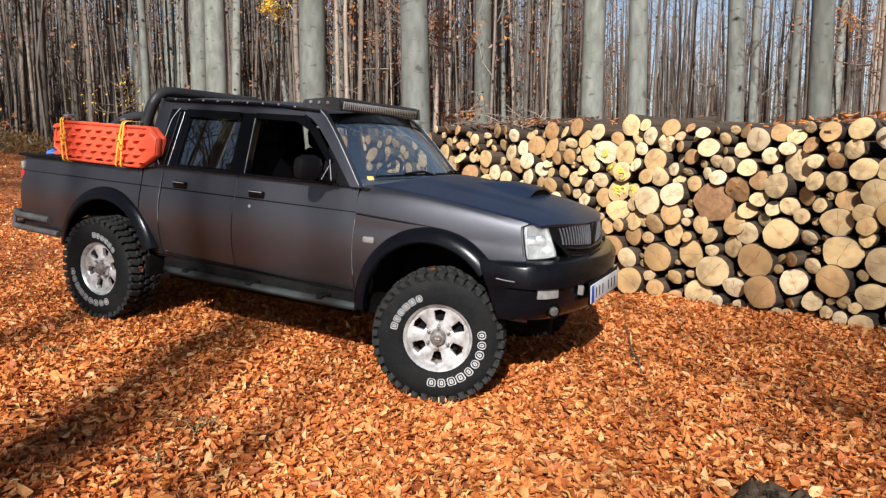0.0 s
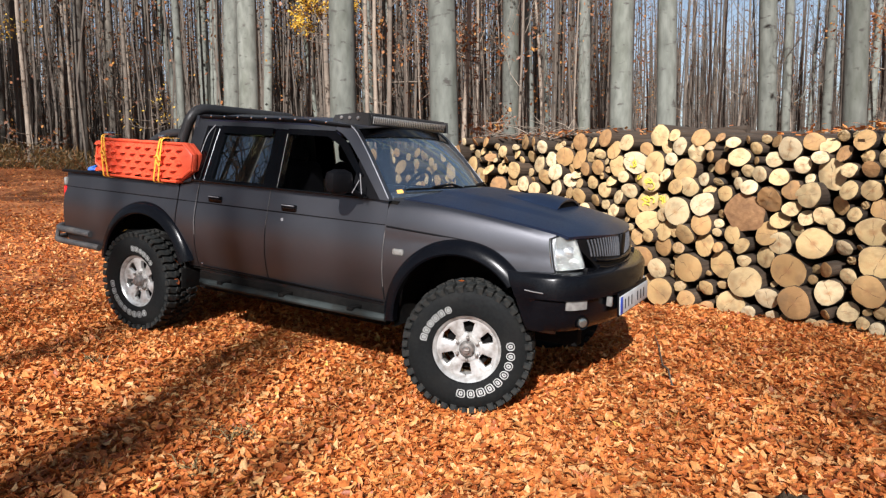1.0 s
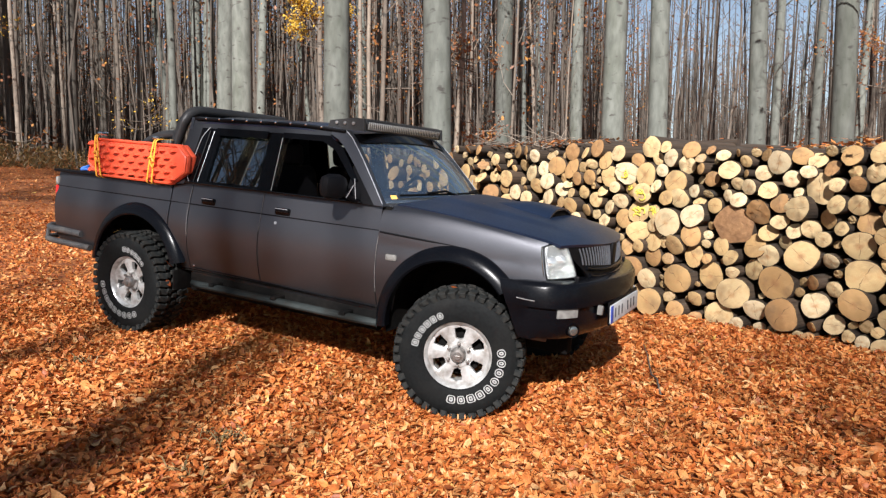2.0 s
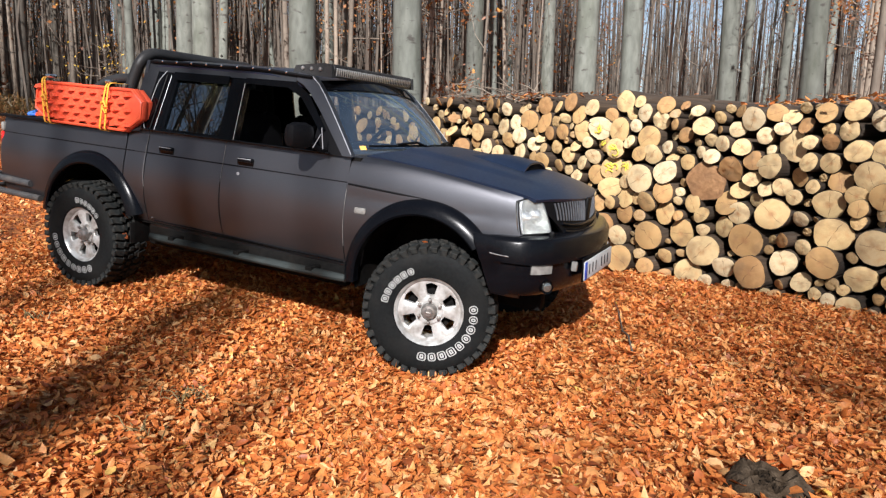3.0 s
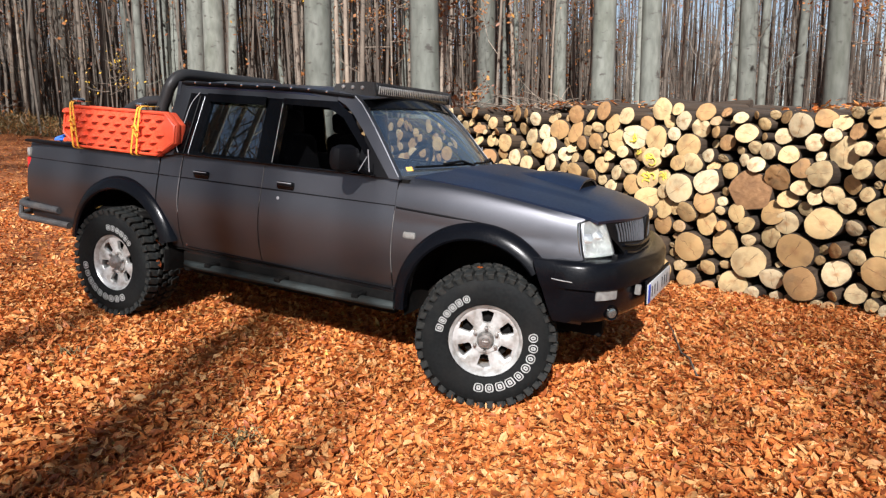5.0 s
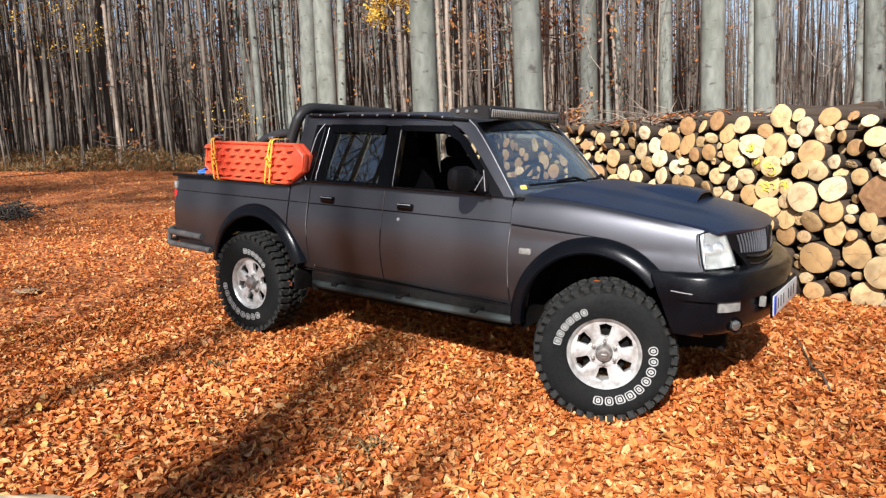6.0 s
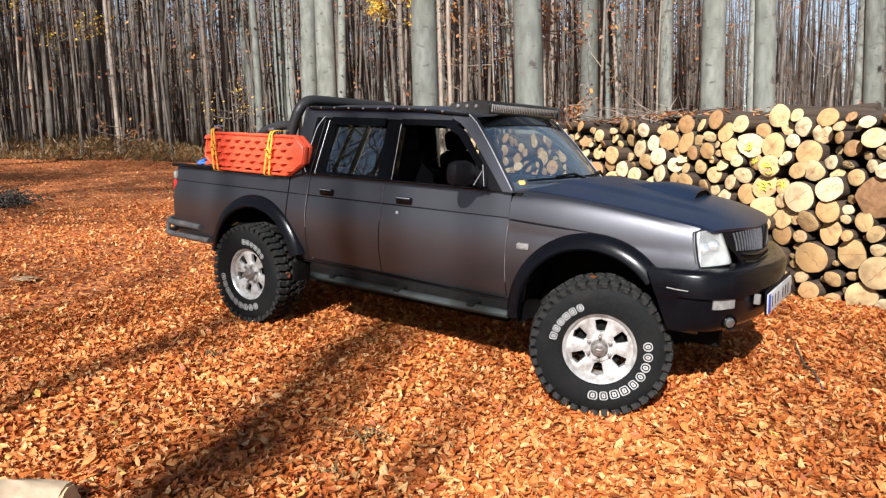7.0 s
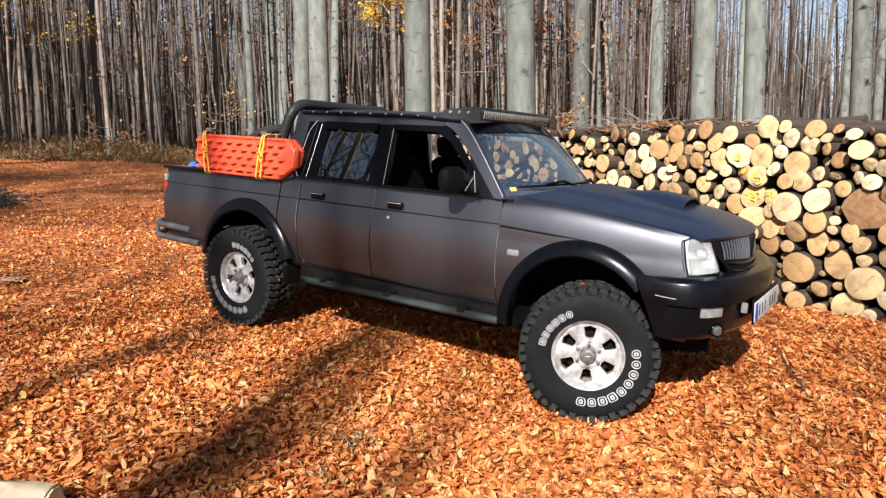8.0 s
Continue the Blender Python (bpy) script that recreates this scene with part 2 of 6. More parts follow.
M_FLARE = surface("satin_black_plastic", (0.0018, 0.002, 0.003), (0.0035, 0.004, 0.0055), 240, 0.24, 0.0, 0.03, 0.0004, dirt=(0.007, 0.007, 0.008), dirt_scale=5, dirt_amount=0.3)
M_GLOSSBLACK = surface("gloss_black_trim", (0.0012, 0.0012, 0.0014), (0.0024, 0.0024, 0.0028), 60, 0.08, 0.0, 0)
M_DARK = surface("dark_underbody", (0.004, 0.004, 0.004), (0.008, 0.0075, 0.007), 30, 0.85, 0, 0.3, 0.004, dirt=(0.02, 0.014, 0.01), dirt_amount=0.4)
M_RUBBER = surface("tyre_rubber", (0.005, 0.0055, 0.0057), (0.009, 0.010, 0.010), 55, 0.7, 0, 0.2, 0.001, dirt=(0.022, 0.020, 0.017), dirt_scale=6, dirt_amount=0.3)
M_TREAD = surface("worn_tread_rubber", (0.008, 0.009, 0.0092), (0.021, 0.0235, 0.023), 40, 0.75, 0, 0.3, 0.002, dirt=(0.04, 0.032, 0.024), dirt_scale=9, dirt_amount=0.45)
M_WHITE = surface("white_tyre_marking", (0.637, 0.646, 0.629), (0.51, 0.51, 0.493), 60, 0.6)
M_ALLOY = surface("weathered_alloy", (0.42, 0.42, 0.405), (0.52, 0.52, 0.505), 45, 0.34, 0.35, 0.15, 0.0008, dirt=(0.15, 0.12, 0.09), dirt_scale=17, dirt_amount=0.85)
M_STEEL = surface("dull_steel", (0.30, 0.30, 0.29), (0.42, 0.41, 0.4), 50, 0.4, 0.8, 0.1, 0.001, dirt=(0.12, 0.08, 0.05), dirt_amount=0.6)
M_CHROME = surface("bright_chrome", (0.72, 0.72, 0.72), (0.8, 0.8, 0.8), 30, 0.14, 1.0, 0)
M_STEP = surface("worn_side_step", (0.002, 0.0025, 0.0025), (0.034, 0.040, 0.039), 9, 0.6, 0.0, 0.2, 0.002, dirt=(0.02, 0.018, 0.015), dirt_scale=7, dirt_amount=0.9, stretch=(0.3, 1, 1))
M_TUBE = surface("black_powder_coat", (0.015, 0.015, 0.016), (0.028, 0.028, 0.028), 150, 0.45, 0, 0.1, 0.0006, dirt=(0.06, 0.055, 0.05), dirt_amount=0.5)
M_GREYTUBE = surface("scuffed_grey_tube", (0.03, 0.03, 0.032), (0.06, 0.06, 0.06), 60, 0.5, 0.1, 0.1, 0.001, dirt=(0.14, 0.12, 0.10), dirt_scale=8, dirt_amount=0.4)
M_BOARD = surface("orange_red_board_plastic", (0.656, 0.0697, 0.0287), (0.722, 0.0984, 0.041), 40, 0.4, 0, 0.06, 0.001, dirt=(0.451, 0.0738, 0.0369), dirt_scale=5, dirt_amount=0.45)
M_STRAP = surface("yellow_orange_webbing", (0.722, 0.323, 0.0255), (0.782, 0.408, 0.051), 90, 0.7, 0, 0.3, 0.001)
M_BLUE = surface("blue_strap_webbing", (0.02, 0.10, 0.42), (0.04, 0.18, 0.6), 60, 0.6, 0, 0.2, 0.001)
M_RED = surface("red_lamp_plastic", (0.45, 0.012, 0.012), (0.55, 0.02, 0.018), 30, 0.15, 0, 0)
M_CLEARPLASTIC = surface("pale_lamp_plastic", (0.13, 0.125, 0.115), (0.23, 0.225, 0.21), 30, 0.15, 0, 0)
M_REFLECTOR = surface("lamp_reflector", (0.20, 0.215, 0.205), (0.36, 0.38, 0.365), 14, 0.22, 0.85, 0.3, 0.004)
M_SEAT = surface("dark_seat_fabric", (0.0025, 0.0025, 0.003), (0.004, 0.004, 0.005), 120, 0.9, 0, 0.3, 0.002)
M_DASH = surface("grey_dashboard", (0.014, 0.015, 0.017), (0.022, 0.023, 0.026), 90, 0.7, 0, 0.2, 0.001)
M_SLAT = surface("grey_grille_slat", (0.075, 0.082, 0.095), (0.12, 0.13, 0.145), 30, 0.35, 0.3, 0.05, 0.001)
M_PLATE = surface("white_plate", (0.52, 0.53, 0.53), (0.40, 0.41, 0.41), 25, 0.4, 0, 0)
M_PLATEBLUE = surface("blue_plate_band", (0.02, 0.06, 0.4), (0.02, 0.08, 0.45), 25, 0.4, 0, 0)
M_LED = surface("led_lens_row", (0.30, 0.30, 0.285), (0.5, 0.5, 0.48), 80, 0.2, 0.3, 0.2, 0.002)
M_SATIN = surface("satin_grey_cab_paint", (0.034, 0.036, 0.040), (0.048, 0.050, 0.055), 200, 0.36, 0.6, 0)
# pale trim metal; on edge strips it stands in for sunlit glints
M_GLINT = surface("trim_metal_and_glints", (0.34, 0.35, 0.37), (0.46, 0.47, 0.49), 30, 0.35, 0.3, 0)
# worn paint edges; on the door pillar it stands in for a glint
M_LINE = surface("worn_edge_and_glint", (0.30, 0.295, 0.285), (0.12, 0.118, 0.115), 12, 0.5, 0.2, 0)


def glass(name, tint, rough=0.0):
    m, nt, b = nodes_of(name, rough, 0)
    b.inputs["Base Color"].default_value = (*tint, 1)
    b.inputs["Transmission Weight"].default_value = 1.0
    b.inputs["IOR"].default_value = 1.45
    return m


for m, level in ((M_GLOSSBLACK, 0.25), (M_PLASTIC, 0.12), (M_RUBBER, 0.09), (M_TREAD, 0.12), (M_HOOD, 0.46), (M_DARK, 0.06), (M_TUBE, 0.35), (M_STEP, 0.08), (M_SEAT, 0.06), (M_DASH, 0.15), (M_FLARE, 0.15)):
    m.node_tree.nodes["Principled BSDF"].inputs["Specular IOR Level"].default_value = level
M_GLASS = glass("clear_windscreen_glass", (0.78, 0.90, 0.97))
M_GLASS.node_tree.nodes["Principled BSDF"].inputs["IOR"].default_value = 2.8
M_GLASS.node_tree.nodes["Principled BSDF"].inputs["Transmission Weight"].default_value = 0.988
# blue put into the reflection, standing in for blue sky
M_GLASS.node_tree.nodes["Principled BSDF"].inputs["Specular Tint"].default_value = (0.55, 0.80, 1.0, 1)
M_CLEARPANE = glass("clear_side_glass", (0.93, 0.96, 0.95))
M_TINT = glass("tinted_window_glass", (0.10, 0.13, 0.14))
M_TINT.node_tree.nodes["Principled BSDF"].inputs["IOR"].default_value = 2.6
M_LENS = glass("headlamp_lens", (0.92, 0.94, 0.92), 0.12)
M_LENS.node_tree.nodes["Principled BSDF"].inputs["Transmission Weight"].default_value = 0.93


# ---------------------------------------------------------------- building helpers
def part(name, bm, material, parent=None, label="", smooth=40):
    """Links a bmesh as one mesh object under a thing or a part."""
    bmesh.ops.recalc_face_normals(bm, faces=bm.faces)
    me = bpy.data.meshes.new(name)
    bm.to_mesh(me)
    bm.free()
    if smooth:
        me.shade_smooth()
        me.set_sharp_from_angle(angle=radians(smooth))
    for m in material if isinstance(material, (list, tuple)) else [material]:
        me.materials.append(m)
    ob = new(name, me)
    ob.parent = parent
    if label:
        ob["label"] = label
    return ob


def thing(name, label, category, group="", m=None):
    e = new(name)
    e.empty_display_size = 0.1
    if m is not None:
        e.matrix_world = m
    return tagged(e, label, category, group)


def add_box(bm, c, s, bevel=0.0, rot=None):
    m = Matrix.Translation(c) @ (rot.to_4x4() if rot else Matrix()) @ Matrix.Diagonal((*s, 1))
    made = bmesh.ops.create_cube(bm, size=1, matrix=m)
    if bevel:
        edges = list({e for v in made["verts"] for e in v.link_edges})
        bmesh.ops.bevel(bm, geom=edges, offset=bevel, segments=2, affect="EDGES", profile=0.5)
    return bm


def box(c, s, bevel=0.0, rot=None):
    return add_box(bmesh.new(), c, s, bevel, rot)


def add_rings(bm, rings, closed=True, caps=True):
    """Skins rings of equally many points; closed: each ring is a loop."""
    vs = [[bm.verts.new(p) for p in ring] for ring in rings]
    n = len(vs[0])
    for a, b in zip(vs, vs[1:]):
        for i in range(n if closed else n - 1):
            j = (i + 1) % n
            bm.faces.new((a[i], a[j], b[j], b[i]))
    if caps and closed:
        bm.faces.new(vs[0][::-1])
        bm.faces.new(vs[-1])
    return bm


def frame_of(d):
    d = d.normalized()
    u = d.cross(Vector((0, 0, 1)) if abs(d.z) < 0.95 else Vector((1, 0, 0))).normalized()
    return u, d.cross(u)


def add_tube(bm, path, radius, sides=10, caps=True):
    pts = [Vector(p) for p in path]
    rings = []
    u = None
    for i, p in enumerate(pts):
        d = (pts[min(i + 1, len(pts) - 1)] - pts[max(i - 1, 0)]).normalized()
        if u is None:
            u = frame_of(d)[0]
        u = (u - d * u.dot(d)).normalized()
        v = d.cross(u)
        r = radius[i] if isinstance(radius, (list, tuple)) else radius
        rings.append([p + (u * math.cos(a) + v * math.sin(a)) * r for a in (2 * math.pi * k / sides for k in range(sides))])
    return add_rings(bm, rings, True, caps)


def tube(path, radius, sides=10):
    return add_tube(bmesh.new(), path, radius, sides)


def rounded(path, r=0.08, n=5):
    """A path with its corners rounded off."""
    pts = [Vector(p) for p in path]
    out = [pts[0]]
    for a, b, c in zip(pts, pts[1:], pts[2:]):
        p, q = b + (a - b).normalized() * r, b + (c - b).normalized() * r
        for k in range(n + 1):
            t = k / n
            out.append(p * (1 - t) ** 2 + b * 2 * t * (1 - t) + q * t * t)
    return out + [pts[-1]]


def sheet(f, nu, nv, thick=0.0):
    """A surface f(u, v) over the unit square, given thickness along its normals."""
    bm = bmesh.new()
    vs = [[bm.verts.new(f(i / nu, j / nv)) for j in range(nv + 1)] for i in range(nu + 1)]
    for i in range(nu):
        for j in range(nv):
            bm.faces.new((vs[i][j], vs[i + 1][j], vs[i + 1][j + 1], vs[i][j + 1]))
    if thick:
        bmesh.ops.recalc_face_normals(bm, faces=bm.faces)
        bmesh.ops.solidify(bm, geom=bm.faces[:], thickness=thick)
    return bm


def plate(poly, where, thick):
    """A flat polygon in plan (a, b), placed by where(a, b), and extruded by the vector thick."""
    bm = bmesh.new()
    front = [bm.verts.new(where(a, b)) for a, b in poly]
    back = [bm.verts.new(v.co + Vector(thick)) for v in front]
    n = len(front)
    bm.faces.new(front)
    bm.faces.new(back[::-1])
    for i in range(n):
        j = (i + 1) % n
        bm.faces.new((front[j], front[i], back[i], back[j]))
    return bm


def lathe(profile, segs, axis_point=(0, 0, 0)):
    """Turns a profile of (radius, y) round the y axis."""
    bm = bmesh.new()
    ax = Vector(axis_point)
    rings = [[ax + Vector((r * math.cos(a), y, r * math.sin(a))) for r, y in profile] for a in (2 * math.pi * k / segs for k in range(segs))]
    vs = [[bm.verts.new(p) for p in ring] for ring in rings]
    for i in range(segs):
        a, b = vs[i], vs[(i + 1) % segs]
        for j in range(len(profile) - 1):
            bm.faces.new((a[j], a[j + 1], b[j + 1], b[j]))
    bmesh.ops.remove_doubles(bm, verts=bm.verts, dist=1e-5)
    return bm


def smoothstep(t):
    t = min(1.0, max(0.0, t))
    return t * t * (3 - 2 * t)


# ---------------------------------------------------------------- ground
def ground_z(x, y):
    u = 3.0 - x
    if u <= 0:
        z = 0.09 * smoothstep(-u / 1.3)
    else:
        v = min(u, 22.0)
        z = 0.078 * v + 0.0019 * v * v + 0.05 * max(0.0, u - 22.0) ** 0.6
    z += 0.10 * smoothstep((y + 0.9) / 2.2) * smoothstep((x + 3) / 3) * (1 - 0.8 * smoothstep((x - 3.2) / 1.6))
    z += 0.035 * noise.noise((x * 0.45, y * 0.45, 3.0)) * smoothstep(abs(x - 3) / 1.5 + abs(y + 0.8) / 1.5)
    far = smoothstep((math.hypot(x, y) - 14) / 40)
    z += 1.2 * far * noise.noise((x * 0.03, y * 0.03, 8.0))
    z += 0.015 * noise.noise((x * 1.7, y * 1.7, 1.0))
    return z


def ground():
    def lines(near0, near1, step):
        a = list(np.arange(near0, near1 + 1e-6, step))
        d, lo, hi = step, near0, near1
        left, right = [], []
        while hi < 420:
            d *= 1.13
            hi += d
            lo -= d
            left.append(lo)
            right.append(hi)
        return left[::-1] + a + right

    xs, ys = lines(-5.0, 7.5, 0.11), lines(-5.0, 4.6, 0.11)
    nx, ny = len(xs), len(ys)
    verts = [(x, y, ground_z(x, y)) for x in xs for y in ys]
    faces = [(i * ny + j, (i + 1) * ny + j, (i + 1) * ny + j + 1, i * ny + j + 1) for i in range(nx - 1) for j in range(ny - 1)]
    me = bpy.data.meshes.new("ground")
    me.from_pydata(verts, [], faces)
    me.shade_smooth()
    me.materials.append(M_SOIL)
    return tagged(new("ground", me), "forest floor covered in orange-brown beech leaves", "ground", kind="structure")


GROUND = ground()

# ---------------------------------------------------------------- pickup truck
# Truck frame: x ahead from the rear axle, y to the truck's left, z up from the tyres' foot.
AXIS = Vector((-0.45, 0.893, 0)).normalized()
PIVOT = Vector((2.96, -0.8, 0))
TRUCK = Matrix.Translation(PIVOT) @ Matrix.Rotation(radians(5.5), 4, AXIS) @ Matrix.Translation(-PIVOT) @ Matrix.Translation((0, -0.8, 0.7)) @ Matrix.Rotation(radians(3.3), 4, "X") @ Matrix.Translation((0, 0.8, -0.7))
truck = thing("pickup_truck", "charcoal grey double-cab pickup truck standing on the fallen leaves", "truck", m=TRUCK)

F_ARCH, R_ARCH = (2.875, 0.545), (0.045, 0.515)
F_IN, F_OUT, R_IN, R_OUT = 0.43, 0.515, 0.445, 0.535


def body_w(x, z):
    """Half width of the lower body."""
    w = 0.818
    if z < 0.88:
        w -= 0.70 * (0.88 - z) ** 2
    else:
        w -= 0.62 * (min(z, 1.10) - 0.88) ** 2 + 0.20 * max(0.0, z - 1.11)
    if x > 1.6:
        w -= 0.085 * ((x - 1.6) / 1.87) ** 2.6
    if x < -0.6:
        w -= 0.02 * ((-0.6 - x) / 0.45) ** 2
    return w


def cab_w(z):
    return 0.785 - 0.31 * (z - 1.26)


def fender_top(x):
    return 1.272 - 0.095 * smoothstep((x - 2.33) / 1.5) - 0.035 * ((x - 2.33) / 1.1) ** 2


def arch_floor(x, base, centre, r):
    dx = abs(x - centre[0])
    return max(base, centre[1] + math.sqrt(r * r - dx * dx)) if dx < r else base


def side_panel(name, s, x0, x1, zb, zt, material, nx, nz, label="", wf=body_w, cut=0.0):
    def f(u, v):
        x = x0 + (x1 - x0) * u
        z = zb(x) + (zt(x) - zb(x)) * v
        x -= cut * u ** 8 * smoothstep((z - 0.93) / 0.20)
        return Vector((x, s * wf(x, z), z))

    return part(name, sheet(f, nx, nz, 0.022), material, truck, label)


def side_sheet(s, x0, x1, z0, z1):
    """A thin curved strip of the body side."""
    return sheet(lambda u, v: Vector((x0 + (x1 - x0) * u, s * (body_w(1.5, z0 + (z1 - z0) * v) - 0.012), z0 + (z1 - z0) * v)), 16, 5, 0.012)


def hood_half(v):
    return 0.705 - 0.03 * max(0.0, v) ** 2


def fender_w(x, z):
    w, t = body_w(x, min(z, 1.02)), (z - (fender_top(x) - 0.23)) / 0.23
    inset = w - (hood_half((x - 2.5) / 1.05) - 0.004)
    return w - (inset * (1 - math.sqrt(max(0.0, 1 - min(1, t) ** 2))) if t > 0 else 0)


def flare(s, centre, r_in, r_out, a0, a1, name):
    rings = []
    for k in range(45):
        a = radians(a0 + (a1 - a0) * k / 44)
        ca, sa = math.cos(a), math.sin(a)
        ring = []
        for r, y in ((r_out + 0.012, 0.79), (r_out, 0.822), (r_out - 0.014, 0.836), (r_in + 0.045, 0.856), (r_in + 0.012, 0.862), (r_in, 0.852), (r_in + 0.004, 0.79)):
            x, z = centre[0] + r * ca, centre[1] + r * sa
            ring.append(Vector((x, s * (y - (body_w(1.5, 0.9) - body_w(x, 0.9)) * 0.7), z)))
        rings.append(ring)
    return part(name, add_rings(bmesh.new(), rings), M_FLARE, truck, "black plastic wheel arch flare")


def wheel_well(s, centre, r, low=-12):
    rings = []
    for k in range(25):
        a = radians(low + (192 - low) * k / 24)
        rings.append([Vector((centre[0] + q * math.cos(a), s * y, centre[1] + q * math.sin(a))) for q, y in ((r + 0.02, 0.80), (r + 0.02, 0.36), (0.02, 0.36))])
    bm = add_rings(bmesh.new(), rings, closed=False, caps=False)
    return part("wheel_well", bm, M_DARK, truck, "dark wheel well")


for s in (-1, 1):
    bed_zb = lambda x: arch_floor(x, 0.60, R_ARCH, R_IN + 0.01)
    fen_zb = lambda x: arch_floor(x, 0.56, F_ARCH, F_IN + 0.01)
    side_panel("bed_side", s, -1.035, 0.393, bed_zb, lambda x: 1.235, M_PAINT, 60, 22)
    side_panel("cab_corner_panel", s, 0.405, 0.606, bed_zb, lambda x: 1.262, M_PAINT, 14, 22)
    rear_door = side_panel("rear_door", s, 0.614, 1.317, lambda x: 0.60 - 0.0 * x, lambda x: 1.262, M_PAINT, 16, 24)
    front_door = side_panel("front_door", s, 1.326, 2.318, lambda x: 0.60 - 0.03 * smoothstep((x - 1.4) / 0.9), lambda x: 1.264, M_PAINT, 20, 24)
    side_panel("front_fender", s, 2.327, 3.468, fen_zb, fender_top, M_PAINT, 60, 26, wf=fender_w, cut=0.034)
    # sill extended downwards as a filler that blocks sun under the truck
    part("sill", box((1.45, s * 0.70, 0.50), (1.76, 0.07, 0.16), 0.02), M_DARK, truck)
    # black tubes painted in for the shade along the body crease
    part("crease_groove", tube([(x, s * (body_w(x, 1.10) - 0.006), 1.103) for x in np.linspace(-1.03, 2.32, 24)], 0.0085, 6), M_PLASTIC, truck, "dark line standing in for the body crease's shade")
    part("fender_crease", tube([(x, s * (fender_w(x, 1.098 - 0.05 * (x - 2.33)) - 0.003), 1.098 - 0.05 * (x - 2.33)) for x in np.linspace(2.335, 2.95, 10)], [0.0075] * 6 + [0.006, 0.005, 0.004, 0.003], 6), M_PLASTIC, truck, "dark line standing in for the fender crease's shade")
    part("belt_moulding", box((1.37, s * 0.792, 1.268), (1.62, 0.022, 0.016), 0.005), M_GLOSSBLACK, truck)
    flare(s, R_ARCH, R_IN, R_OUT, 14, 176, "wheel_arch_flare")
    flare(s, F_ARCH, F_IN, F_OUT, 40, 186, "wheel_arch_flare")
    wheel_well(s, R_ARCH, R_IN)
    wheel_well(s, F_ARCH, F_IN, 24)
    part("rocker_seam", tube([(x, s * (body_w(x, 0.617) + 0.001), 0.617 - 0.022 * (x - 0.66) / 1.65) for x in np.linspace(0.66, 2.31, 20)], 0.005, 6), M_PLASTIC, truck, "dark seam along the foot of the doors")
    part("rocker_panel", side_sheet(s, 0.60, 2.33, 0.535, 0.604), M_PAINT, truck)
    part("sill_bolt", lathe([(0.0001, -0.006), (0.007, -0.004), (0.007, 0.004), (0.0001, 0.006)], 8, (0.655, s * (body_w(0.66, 0.63) + 0.002), 0.632)), M_CHROME, truck)
    # worn bright edges of the doors
    for x, z0, z1, bend in ((0.610, 0.86, 1.26, 0.012), (1.3215, 0.98, 1.262, 0.0), (2.3225, 0.7, 1.2, 0.0)):
        pts = [(x - bend * math.sin((z - z0) / (z1 - z0) * 3.1), s * (body_w(x, z) + 0.001), z) for z in np.linspace(z0, z1, 10)]
        part("door_edge", tube(pts, 0.0014, 5), M_LINE, truck, "bright worn paint edge")
    # handles: recess, grip
    for x, door in ((0.80, rear_door), (1.515, front_door)):
        y = s * body_w(x, 1.135)
        part("handle_recess", box((x, y, 1.135), (0.135, 0.012, 0.058), 0.012), M_GLOSSBLACK, door)
        part("door_handle", box((x, y + s * 0.012, 1.148), (0.12, 0.02, 0.022), 0.008), M_PLASTIC, door, "black plastic door handle")
        # pale strip painted in as the highlight on the handle's top edge
        part("handle_edge", box((x, y + s * 0.020, 1.159), (0.11, 0.006, 0.004), 0.001), M_GLINT, door)
    part("door_lock", lathe([(0.0001, -0.003), (0.011, -0.003), (0.011, 0.004), (0.0001, 0.004)], 14, (1.465, s * (body_w(1.4, 1.06)), 1.055)), M_GLINT, front_door)
    # side marker
    part("side_marker", box((2.44, s * (fender_w(2.44, 0.945) + 0.004), 0.945), (0.082, 0.016, 0.042), 0.012), M_CLEARPLASTIC, truck, "pale side indicator lamp")
    # step bar with brackets
    step = part("side_step", sheet(lambda u, v: Vector((0.66 + 1.70 * u, s * (0.80 + 0.045 * math.cos(2 * math.pi * v) * min(1, 12 * u + 0.3, 12 * (1 - u) + 0.3)), 0.497 + 0.026 * math.sin(2 * math.pi * v))), 24, 14), M_STEP, truck, "scuffed grey-green side step")
    for x in (0.9, 1.5, 2.1):
        part("bracket", box((x, s * 0.72, 0.52), (0.05, 0.24, 0.03), 0.006), M_DARK, step)

# cab frame and glass, each side
def side_at(s, inset=0.0):
    return lambda x, z: Vector((x, s * (cab_w(z) - inset), z))


